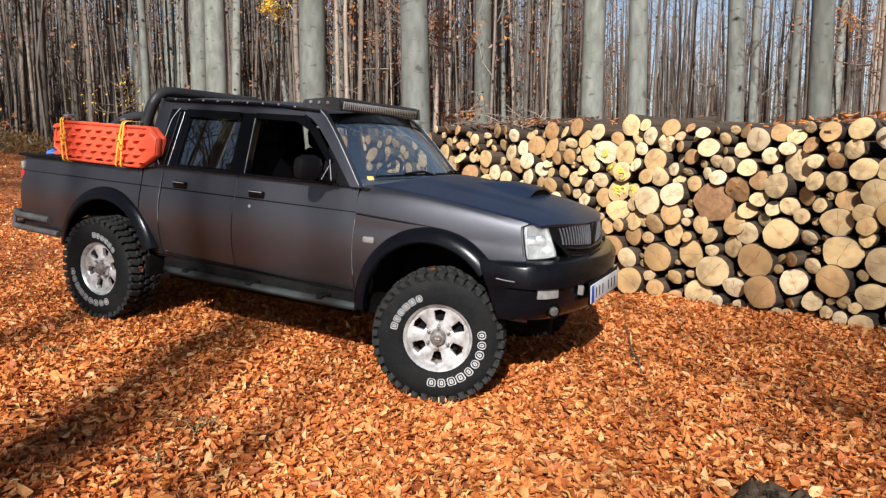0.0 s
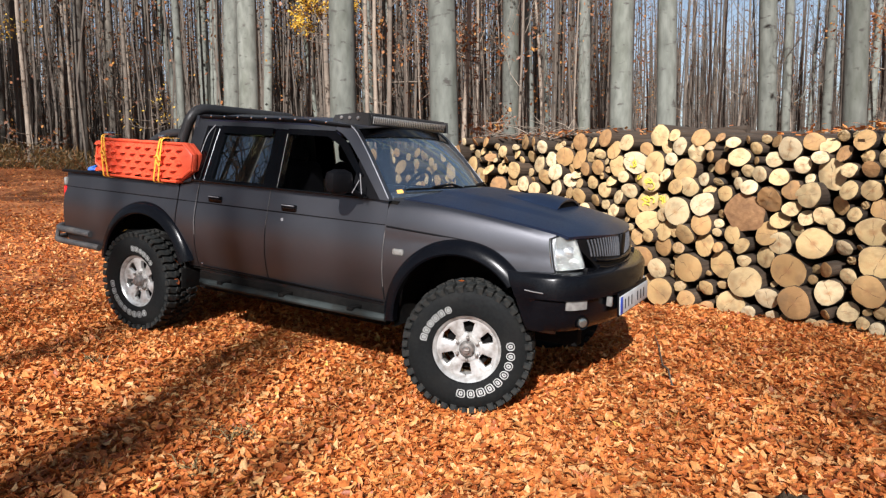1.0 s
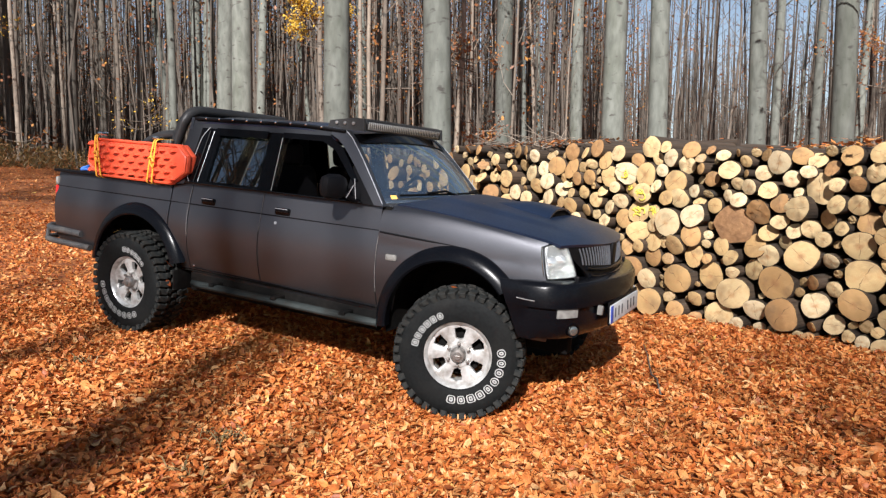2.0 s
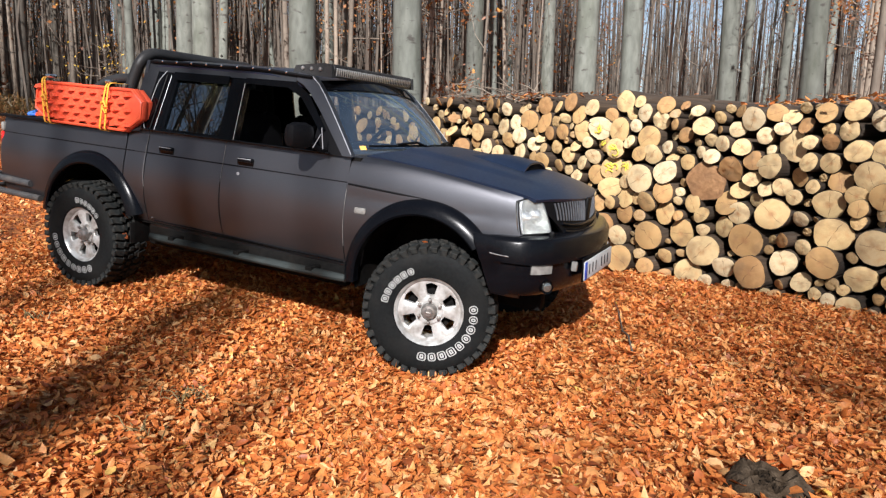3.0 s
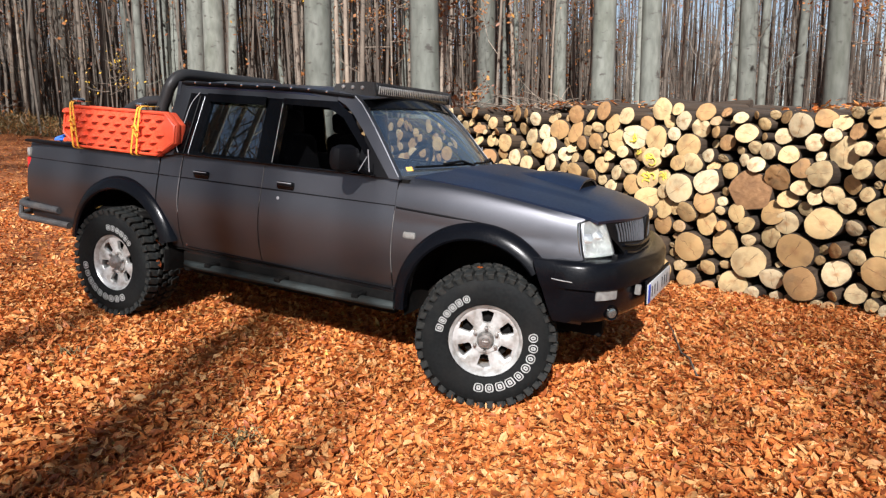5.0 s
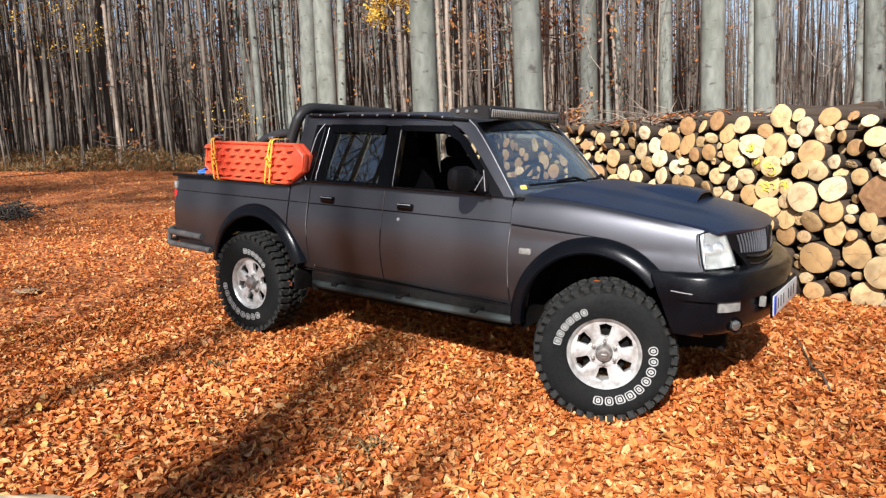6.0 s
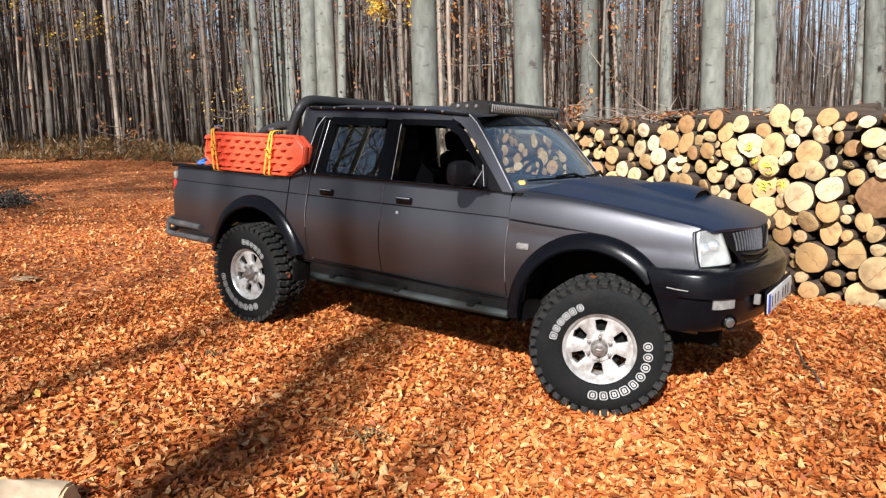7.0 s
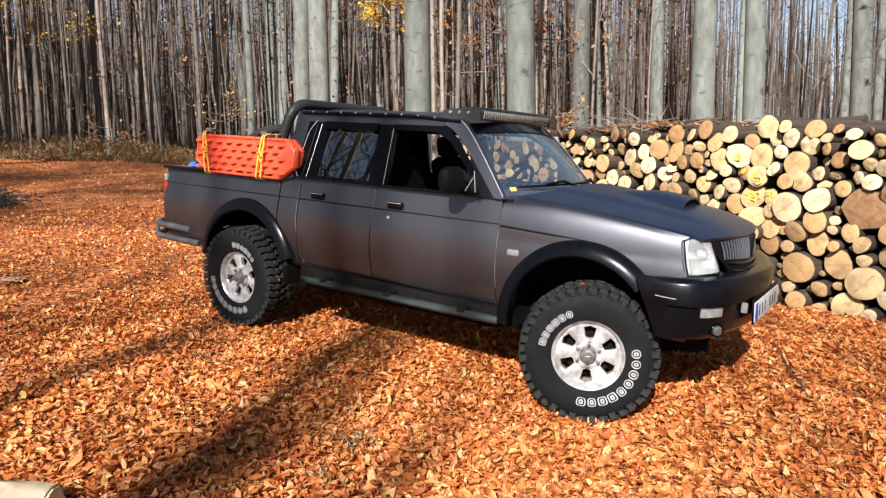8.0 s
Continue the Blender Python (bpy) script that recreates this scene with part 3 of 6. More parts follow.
for s in (-1, 1):
    into = (0, -s * 0.05, 0)
    part("windscreen_pillar", plate([(2.345, 1.262), (2.115, 1.545), (1.985, 1.685), (1.92, 1.735), (1.80, 1.755), (1.80, 1.70), (1.865, 1.672), (1.93, 1.625), (2.055, 1.50), (2.272, 1.262)], side_at(s, -0.004), (0, -s * 0.045, 0)), M_PAINT, truck)
    part("roof_rail", plate([(0.475, 1.684), (1.797, 1.684), (1.797, 1.755), (0.50, 1.768)], side_at(s, -0.002), (0, -s * 0.06, 0)), M_SATIN, truck)
    part("rear_pillar", plate([(0.41, 1.236), (0.455, 1.74), (0.585, 1.74), (0.54, 1.255)], side_at(s, -0.003), into), M_SATIN, truck)
    part("rear_quarter_trim", plate([(0.545, 1.262), (0.59, 1.684), (0.745, 1.684), (0.715, 1.262)], side_at(s, 0.004), into), M_GLOSSBLACK, truck, "glossy black quarter trim")
    # pale lines stand in for sunlit glints on the quarter trim
    part("quarter_trim_strip", tube(rounded([(0.60, s * (cab_w(1.26) + 0.004), 1.262), (0.55, s * (cab_w(1.30) + 0.004), 1.30), (0.60, s * (cab_w(1.62) + 0.004), 1.62), (0.66, s * (cab_w(1.69) + 0.004), 1.692)], 0.05, 4), 0.0027, 6), M_GLINT, truck, "thin pale line painted as a glint on the trim")
    for x, r, m in ((0.63, 0.004, M_PLASTIC), (0.672, 0.0016, M_GLINT)):
        part("quarter_trim_strip", tube([(x, s * (cab_w(1.275) + 0.002), 1.275), (x + 0.04, s * (cab_w(1.665) + 0.002), 1.665)], r, 6), m, truck)
    # pale line painted in for the glint on the door pillar
    part("pillar_strip", tube([(1.40, s * (cab_w(1.275) + 0.004), 1.275), (1.385, s * (cab_w(1.66) + 0.004), 1.66)], 0.0017, 6), M_LINE, truck, "thin pale line painted as a glint on the door pillar")
    part("door_pillar", plate([(1.288, 1.262), (1.285, 1.684), (1.392, 1.684), (1.405, 1.262)], side_at(s, 0.002), into), M_GLOSSBLACK, truck, "glossy black door pillar")
    part("mirror_sail", plate([(2.275, 1.262), (2.03, 1.262), (2.045, 1.53)], side_at(s, 0.004), (0, -s * 0.03, 0)), M_PLASTIC, truck)
    part("window_surround", plate([(0.715, 1.262), (0.745, 1.684), (0.775, 1.66), (0.748, 1.288), (1.26, 1.288), (1.255, 1.66), (0.775, 1.66), (0.745, 1.684), (1.285, 1.684), (1.288, 1.262)], side_at(s, 0.006), (0, -s * 0.02, 0)), M_GLOSSBLACK, truck)
    part("rain_deflector", plate([(0.74, 1.69), (0.748, 1.635), (1.25, 1.635), (1.25, 1.69)], side_at(s, -0.012), (0, -s * 0.004, 0)), M_GLOSSBLACK, truck, "dark rain deflector")
    part("rain_deflector", plate([(1.39, 1.69), (1.39, 1.652), (1.75, 1.648), (1.875, 1.592), (2.075, 1.392), (2.11, 1.41), (1.93, 1.615), (1.80, 1.69)], side_at(s, -0.012), (0, -s * 0.004, 0)), M_GLOSSBLACK, truck, "dark rain deflector")
    pane = part("side_window", plate([(0.745, 1.28), (0.77, 1.67), (1.262, 1.67), (1.265, 1.28)], side_at(s, 0.02), (0, -s * 0.004, 0)), M_TINT if s < 0 else M_CLEARPANE, truck, "tinted rear door window" if s < 0 else "rear door window")
    pane.visible_shadow = False
    if s > 0:
        pane = part("side_window", plate([(1.40, 1.27), (1.40, 1.675), (1.88, 1.675), (2.23, 1.27)], side_at(s, 0.02), (0, -s * 0.004, 0)), M_CLEARPANE, truck, "front door window")
        pane.visible_shadow = False
    # mirror
    mir = part("door_mirror", box((2.06, s * 0.945, 1.365), (0.11, 0.19, 0.16), 0.052, Matrix.Rotation(s * 0.25, 3, "Z")), M_PLASTIC, truck, "black door mirror")
    part("mirror_arm", tube([(2.10, s * 0.90, 1.33), (2.13, s * 0.84, 1.29), (2.14, s * 0.78, 1.275)], 0.018, 8), M_PLASTIC, mir)
    # added rods stand in for sunlight on the mirror arm's edges
    for a, b in (((2.178, 0.885, 1.425), (2.187, 0.875, 1.295)), ((2.12, 0.885, 1.297), (2.174, 0.885, 1.385))):
        part("mirror_stay", tube([(a[0], s * a[1], a[2]), (b[0], s * b[1], b[2])], 0.0026, 6), M_GLINT, mir, "thin pale rod painted as a lit mirror arm edge")
    part("mirror_glass", box((2.012, s * 0.955, 1.365), (0.006, 0.10, 0.075), 0.0015, Matrix.Rotation(s * 0.25, 3, "Z")), M_CHROME, mir)

# pale strips along the windscreen pillars, painted in for their highlights
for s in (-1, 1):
    part("pillar_edge", tube([(x, s * (cab_w(z) + 0.006), z) for x, z in ((2.335, 1.275), (2.225, 1.41), (2.112, 1.545), (2.04, 1.625), (1.982, 1.685), (1.918, 1.732))], 0.003, 6), M_GLINT, truck, "pale strip painted as the pillar edge's highlight")

# windscreen, dash edge, wipers
def screen(u, v):
    y = (2 * u - 1)
    yb, yt = 0.748 * y, 0.635 * y
    lo = Vector((2.50 - 0.20 * y * y, yb, 1.295 - 0.02 * y * y))
    hi = Vector((2.03 - 0.10 * y * y, yt, 1.735 - 0.035 * y * y))
    p = lo.lerp(hi, v)
    p.x += 0.02 * math.sin(math.pi * v)
    p.z += 0.012 * math.sin(math.pi * v)
    return p


ws = part("windscreen", sheet(screen, 16, 8, 0.005), M_GLASS, truck, "clear windscreen reflecting the trees")
ws.visible_shadow = False
part("windscreen_seal", tube([screen(0, v / 6) for v in range(7)] + [screen(u / 16, 1) for u in range(1, 17)] + [screen(1, 1 - v / 6) for v in range(1, 7)], 0.009, 6), M_PLASTIC, truck)
part("windscreen_banner", sheet(lambda u, v: screen(0.02 + 0.96 * u, 0.86 + 0.14 * v) + Vector((0.006, 0, 0.006)), 14, 2, 0.003), M_GLOSSBLACK, truck, "dark strip along the windscreen top")
part("permit_sticker", sheet(lambda u, v: screen(0.065 + 0.03 * u, 0.07 + 0.05 * v) - Vector((0.012, 0, 0.012)), 2, 2, 0.001), M_STRAP, truck, "yellow sticker inside the windscreen")
part("scuttle", sheet(lambda u, v: screen(u, 0) + Vector((0.13 * v, 0, -0.025 - 0.01 * v)), 16, 3, 0.012), M_PLASTIC, truck, "black scuttle panel")
for y0, y1 in ((-0.52, 0.02), (0.06, 0.60)):
    arm = part("wiper", tube([screen(0.5 + y1 / 1.43, 0.03) + Vector((0.05, 0, 0.0)), screen(0.5 + (y0 * 0.4 + y1 * 0.6) / 1.43, 0.09) + Vector((0.035, 0, 0.03)), screen(0.5 + (y0 * 0.75 + y1 * 0.25) / 1.43, 0.08) + Vector((0.03, 0, 0.022))], 0.009, 6), M_PLASTIC, truck, "black windscreen wiper")
    part("wiper_blade", tube([screen(0.5 + (y0 + (y1 - y0) * k / 6 - 0.08) / 1.43, 0.075) + Vector((0.02, 0, 0.014)) for k in range(7)], 0.008, 6), M_PLASTIC, arm)

# roof
def roof(u, v):
    y = 2 * u - 1
    x = 0.46 + (2.03 - 0.10 * y * y - 0.46) * v
    z = 1.80 - 0.03 * y * y - 0.04 * abs(y) ** 6 - 0.055 * smoothstep((v - 0.72) / 0.28) - 0.03 * smoothstep((0.1 - v) / 0.1)
    return Vector((x, 0.648 * y - 0.02 * y * smoothstep((v - 0.8) / 0.2), z))


part("roof", sheet(roof, 24, 16, 0.025), M_HOOD, truck, "matte black cab roof")
for s in (-1, 1):
    strip = part("roof_edge_strip", tube([(x, s * 0.652, 1.752 - 0.028 * smoothstep((x - 1.5) / 0.5)) for x in np.linspace(0.50, 1.92, 10)], 0.011, 6), M_PLASTIC, truck, "black roof edge strip with small bolts")
    for x in np.linspace(0.62, 1.72, 9):
        part("bolt", lathe([(0.0001, -0.006), (0.008, -0.004), (0.008, 0.004), (0.0001, 0.006)], 8, (x, s * 0.662, 1.757 - 0.028 * smoothstep((x - 1.5) / 0.5))), M_CHROME, strip)

# rear wall of the cab, with its window
part("cab_rear_wall", box((0.425, 0, 0.93), (0.03, 1.5, 0.66), 0.01), M_PAINT, truck)
for y, w in ((-0.66, 0.16), (0.66, 0.16)):
    part("rear_window_frame", plate([(y - w / 2, 1.26), (y + w / 2, 1.26), ((y + w / 2) * 0.87, 1.76), ((y - w / 2) * 0.87, 1.76)], lambda a, z: Vector((0.41 + 0.08 * (z - 1.26), a, z)), (0.03, 0, 0)), M_PAINT, truck)
pane = part("rear_window", plate([(-0.58, 1.26), (0.58, 1.26), (0.52, 1.70), (-0.52, 1.70)], lambda a, z: Vector((0.425 + 0.08 * (z - 1.26), a, z)), (0.004, 0, 0)), M_TINT, truck, "rear cab window")
pane.visible_shadow = False

# hood with scoop
def hood_z(x, y):
    q = abs(y) / 0.72
    z = fender_top(x) + 0.004 + 0.068 * (1 - q ** 2.6)
    z += 0.014 * smoothstep((0.46 - abs(y)) / 0.07) * (1 - smoothstep((x - 3.2) / 0.35))
    return z - 0.062 * max(0.0, (x - 3.34) / 0.30) ** 2.4


def nose_x(y):
    """Front edge of the hood at half width y."""
    return 3.652 - 0.145 * (abs(y) / 0.69) ** 2.2


def hood(u, v):
    y = (2 * u - 1)
    half = hood_half(v)
    x0, x1 = 2.60 - 0.20 * y * y, nose_x(0.69 * y)
    x = x0 + (x1 - x0) * v
    return Vector((x, y * half, hood_z(x, y * half)))


part("hood", sheet(hood, 40, 26, 0.018), M_HOOD, truck, "matte black hood with an air scoop")


def scoop(u, v):
    y = 2 * u - 1
    x = 2.72 + 0.56 * v
    rise = smoothstep(v / 0.75) * (1 - abs(y) ** 3.2)
    half = 0.14 + 0.12 * v
    return Vector((x, y * half, hood_z(x, y * half) - 0.012 + 0.066 * rise))


sc = part("hood_scoop", sheet(scoop, 20, 12, 0.012), M_HOOD, truck, "raised matte black scoop")
# dark sheet across the mouth stands in for its inner shade
part("scoop_mouth", sheet(lambda u, v: Vector((3.268, (2 * u - 1) * 0.25, hood_z(3.27, 0) - 0.008 + v * 0.052 * (1 - abs(2 * u - 1) ** 3.2))), 16, 2, 0.004), M_DARK, sc)

# front end
def lamp_grid(s, off=0.0, bulge=0.02, grow=0.0, soft=0.11):
    tl, bl, br, tr = Vector((3.412, 0.722, 1.138)), Vector((3.456, 0.742, 0.944)), Vector((3.594, 0.575, 0.960)), Vector((3.512, 0.592, 1.158))
    n = Vector((0.80, 0.52, 0.25))

    def f(u, v):
        a, b = (2 * u - 1) * (1 + grow), (2 * v - 1) * (1 + grow)
        u, v = 0.5 + 0.5 * a * math.sqrt(1 - soft * b ** 4), 0.5 + 0.5 * b * math.sqrt(1 - soft * a ** 4)
        p = tl.lerp(tr, u).lerp(bl.lerp(br, u), v) + n * (off + bulge * math.sin(math.pi * min(1, max(0, u))) * math.sin(math.pi * min(1, max(0, v))))
        return Vector((p.x, s * p.y, p.z))

    return f


for s in (-1, 1):
    lamp = part("headlight", sheet(lamp_grid(s, -0.012, -0.05, 0.02), 12, 10, 0.006), M_REFLECTOR, truck, "hazy headlamp with a clear lens")
    part("housing", sheet(lamp_grid(s, -0.035, -0.06, 0.0, 0.0), 8, 8, 0.006), M_PLASTIC, lamp)
    lens = part("lens", sheet(lamp_grid(s, 0.006), 12, 10, 0.004), M_LENS, lamp)
    lens.visible_shadow = False
    rim_pts = [lamp_grid(s, 0.004)(u, v) for u, v in [(k / 8, 0) for k in range(9)] + [(1, k / 6) for k in range(1, 7)] + [(1 - k / 8, 1) for k in range(1, 9)] + [(0, 1 - k / 6) for k in range(1, 6)]]
    part("lamp_rim", add_tube(bmesh.new(), rim_pts + rim_pts[:1], 0.004, 6), M_PLASTIC, lamp)
    for u, v, r in ((0.35, 0.55, 0.045), (0.72, 0.5, 0.04)):
        c = lamp_grid(s, -0.03)(u, v)
        bm = lathe([(0.0001, 0.02), (r * 0.5, 0.012), (r, -0.01), (r * 1.05, -0.012)], 16)
        bmesh.ops.rotate(bm, verts=bm.verts, matrix=Matrix.Rotation(-s * radians(60), 3, "Z") if s > 0 else Matrix.Rotation(radians(60) + math.pi, 3, "Z"))
        bmesh.ops.translate(bm, verts=bm.verts, vec=c)
        part("bulb_bowl", bm, M_CHROME, lamp)


def nose_face(y, z, out=0.0):
    """A point on the upright face below the hood's front edge."""
    return Vector((nose_x(y) - 0.014 + 0.16 * (1.12 - z) + out, y, z))


def grille_half(z):
    """The grille's half width, narrowing towards the bumper."""
    return 0.40 + 0.19 * smoothstep((z - 0.91) / 0.20)


def grille_back(u, v):
    y = (2 * u - 1)
    z = 0.915 + (hood_z(nose_x(0.59 * y), 0.59 * y) - 0.918) * v
    return nose_face(y * grille_half(z), z)


part("grille_surround", sheet(grille_back, 30, 10, 0.02), M_PLASTIC, truck, "black grille surround")
for s in (-1, 1):
    gr = part("grille", sheet(lambda u, v: nose_face(s * (0.06 + (0.40 + 0.06 * v) * u), 0.99 + 0.03 * u + (0.15 - 0.055 * u) * v, 0.002), 10, 2, 0.004), M_DARK, truck, "grille of upright grey slats")
    for k in range(13):
        y = 0.078 + 0.0355 * k
        foot, top = nose_face(s * y * 0.94, 0.994 + 0.0026 * k, 0.004), nose_face(s * y, 1.137 - 0.0012 * k, 0.004)
        part("slat", tube([foot, (foot + top) / 2 + Vector((0.003, 0, 0)), top], 0.0055, 6), M_SLAT, gr)
part("grille_centre", box(nose_face(0, 1.06, 0.004), (0.03, 0.10, 0.15), 0.012), M_PLASTIC, truck)
part("grille_lip", tube([nose_face(y, 0.936 + 0.02 * (abs(y) / 0.4) ** 3, 0.006) for y in np.linspace(-0.41, 0.41, 21)], 0.013, 8), M_FLARE, truck, "rounded black lip under the grille")
part("grille_bar", tube([nose_face(y, 0.978 + 0.02 * (abs(y) / 0.4) ** 3, 0.006) for y in np.linspace(-0.44, 0.44, 21)], 0.012, 8), M_FLARE, truck)

plan = [(3.215, 0.862), (3.30, 0.862), (3.40, 0.857), (3.49, 0.842), (3.555, 0.81), (3.608, 0.755), (3.65, 0.68), (3.69, 0.56), (3.73, 0.42), (3.765, 0.26), (3.785, 0.12), (3.79, 0.0)]
plan = plan + [(x, -y) for x, y in plan[-2::-1]]
rings = []
for i, (x, y) in enumerate(plan):
    a, b = plan[max(i - 1, 0)], plan[min(i + 1, len(plan) - 1)]
    d = Vector((b[0] - a[0], b[1] - a[1], 0)).normalized()
    out = Vector((-d.y, d.x, 0))
    side = smoothstep((3.6 - x) / 0.35)
    ring = []
    for inset, z in ((0.20, 0.925), (0.05, 0.938), (0.018, 0.93), (0.0, 0.905), (0.0, 0.80), (0.022, 0.785), (0.024, 0.70), (0.035, 0.645), (0.075, 0.605), (0.20, 0.60)):
        zz = z + (0.012 if z > 0.9 else 0.0) * (1 - side)
        pull = max(0.0, 0.93 - zz) * 0.42 * smoothstep((3.5 - x) / 0.25)
        ring.append(Vector((x + pull, y, zz)) - out * inset * (1 if side < 0.9 else 0.45))
    rings.append(ring)


def bumper_point(s, y, z, out):
    """A point on the bumper's face at that half width and height, moved outwards."""
    for (xa, ya), (xb, yb) in zip(plan, plan[1:]):
        if yb <= y <= ya:
            break
    t = (ya - y) / (ya - yb)
    d = Vector((xb - xa, yb - ya, 0)).normalized()
    n = Vector((-d.y, d.x, 0))
    p = Vector((xa + (xb - xa) * t, y, z)) + n * (out - 0.024)
    return Vector((p.x, s * p.y, z))


bumper = part("front_bumper", add_rings(bmesh.new(), rings), M_FLARE, truck, "black plastic front bumper")
for s in (-1, 1):
    part("bumper_scratch", tube([(3.33, s * 0.8625, 0.842), (3.38, s * 0.861, 0.838), (3.44, s * 0.855, 0.836)], 0.003, 5), M_STEEL, bumper, "pale scratch")
    part("indicator", sheet(lambda u, v: bumper_point(s, 0.665 + 0.13 * u, 0.742 + 0.052 * v, 0.012), 6, 2, 0.02), M_CLEARPLASTIC, bumper, "pale front indicator")
    fog = part("fog_lamp", lathe([(0.0001, -0.012), (0.016, -0.014), (0.027, -0.008), (0.032, 0.012), (0.032, 0.04), (0.0001, 0.04)], 18), M_REFLECTOR, bumper, "bright round fog lamp")
    fog.matrix_local = Matrix.Translation(bumper_point(s, 0.685, 0.662, 0.004)) @ Matrix.Rotation(radians(48 if s < 0 else 132), 4, "Z")
    part("bezel", lathe([(0.032, 0.012), (0.034, -0.004), (0.040, -0.006), (0.044, 0.004), (0.042, 0.03), (0.032, 0.03)], 20), M_GLOSSBLACK, fog)
    part("washer_jet", box((3.60, s * 0.60, 0.955), (0.03, 0.022, 0.035), 0.008), M_PLASTIC, bumper)
    part("bumper_guard", box((3.722, s * 0.455, 0.765), (0.035, 0.03, 0.06), 0.008), M_CLEARPLASTIC, bumper)
plate_ob = part("number_plate", box((0, 0, 0), (0.012, 0.52, 0.115), 0.004), M_PLATE, truck, "white number plate")
plate_ob.matrix_local = Matrix.Translation((3.792, -0.12, 0.745)) @ Matrix.Rotation(-0.10, 4, "Z") @ Matrix.Rotation(0.07, 4, "X") @ Matrix.Rotation(-0.06, 4, "Y")
part("plate_holder", box((-0.008, 0, 0.006), (0.012, 0.53, 0.145), 0.003), M_PLASTIC, plate_ob)
part("plate_band", box((0.0065, -0.238, 0), (0.004, 0.04, 0.108), 0.001), M_PLATEBLUE, plate_ob)
for y in (-0.175, -0.115, -0.055, 0.055, 0.115, 0.175):
    part("plate_bar", box((0.0065, y, 0), (0.003, 0.016, 0.062), 0.001), M_TUBE, plate_ob)

# load bed
part("bed_floor", box((-0.32, 0, 0.78), (1.42, 1.5, 0.03), 0.004), M_DARK, truck)
part("bed_front_wall", box((0.375, 0, 0.99), (0.03, 1.55, 0.45), 0.006), M_PAINT, truck)
for s in (-1, 1):
    part("bed_rail", box((-0.32, s * 0.765, 1.237), (1.43, 0.085, 0.022), 0.008), M_PLASTIC, truck, "black bed rail cap")
    part("tail_light", box((-1.034, s * 0.745, 0.985), (0.04, 0.075, 0.24), 0.012), M_RED, truck, "red tail light")
    part("tail_light_top", box((-1.033, s * 0.745, 1.145), (0.038, 0.073, 0.07), 0.012), M_CLEARPLASTIC, truck)
    # corner bumper tubes
    cb = part("rear_corner_bar", tube(rounded([(-0.66, s * 0.80, 0.715), (-1.15, s * 0.80, 0.725), (-1.27, s * 0.62, 0.725), (-1.27, s * 0.30, 0.725)], 0.12), 0.029, 10), M_GREYTUBE, truck, "scuffed grey rear corner tube")
    part("lower_bar", tube(rounded([(-0.55, s * 0.80, 0.61), (-1.15, s * 0.82, 0.625), (-1.28, s * 0.62, 0.625), (-1.28, s * 0.30, 0.625)], 0.12), 0.026, 10), M_GREYTUBE, cb)
    for x in (-1.12,):
        part("bar_strut", tube([(x, s * 0.80, 0.71), (x, s * 0.81, 0.62)], 0.018, 8), M_GREYTUBE, cb)
part("tailgate", box((-1.03, 0, 1.0), (0.05, 1.44, 0.44), 0.015), M_PAINT, truck)
part("rear_crossbar", box((-1.20, 0, 0.67), (0.08, 0.9, 0.14), 0.02), M_GREYTUBE, truck)
part("tow_bar", box((-0.95, -0.45, 0.535), (0.5, 0.06, 0.06), 0.01), M_DARK, truck)

# roll bar with brake lamp
hoop = part("roll_bar", tube(rounded([(0.20, -0.68, 1.24), (0.30, -0.645, 1.60), (0.36, -0.60, 1.815), (0.36, 0.60, 1.815), (0.30, 0.645, 1.60), (0.20, 0.68, 1.24)], 0.13, 6), 0.043, 12), M_TUBE, truck, "black roll bar behind the cab")
for s in (-1, 1):
    part("roll_bar_leg", tube(rounded([(0.29, s * 0.62, 1.62), (-0.02, s * 0.62, 1.60), (-0.42, s * 0.64, 1.25)], 0.2, 6), 0.036, 10), M_TUBE, hoop)
part("brake_lamp_housing", box((0.10, 0.62, 1.665), (0.20, 0.05, 0.045), 0.01), M_PLASTIC, hoop)
part("brake_lamp", box((0.10, 0.592, 1.668), (0.16, 0.012, 0.022), 0.004), M_RED, hoop, "small red lamp")

# light bar on the roof
lb = part("light_bar", box((1.985, -0.02, 1.778), (0.075, 1.07, 0.072), 0.012, Matrix.Rotation(0.12, 3, "Y")), M_TUBE, truck, "long black roof light bar")
part("lens_strip", box((2.024, -0.02, 1.776), (0.008, 1.03, 0.05), 0.003, Matrix.Rotation(0.12, 3, "Y")), M_LED, lb, "pale lamp lens strip")
for k in range(40):
    y = -0.525 + 0.0258 * k
    part("fin", box((1.99, y, 1.818), (0.07, 0.004, 0.012)), M_TUBE, lb, smooth=0)
    part("lamp_cup", box((2.0285, y, 1.776), (0.004, 0.003, 0.046)), M_DARK, lb, smooth=0)
for s in (-1, 1):
    br = part("end_cap", plate([(2.03, 1.735), (2.02, 1.82), (1.96, 1.825), (1.74, 1.80), (1.72, 1.755), (1.80, 1.742)], lambda x, z: Vector((x, s * 0.55 - 0.02, z)), (0, s * 0.022, 0)), M_TUBE, lb)
    for x in (1.80, 1.87, 1.94):
        part("bolt", lathe([(0.0001, -0.008), (0.012, -0.006), (0.012, 0.006), (0.0001, 0.008)], 8, (x, s * 0.575 - 0.02, 1.785)), M_STEEL, lb)

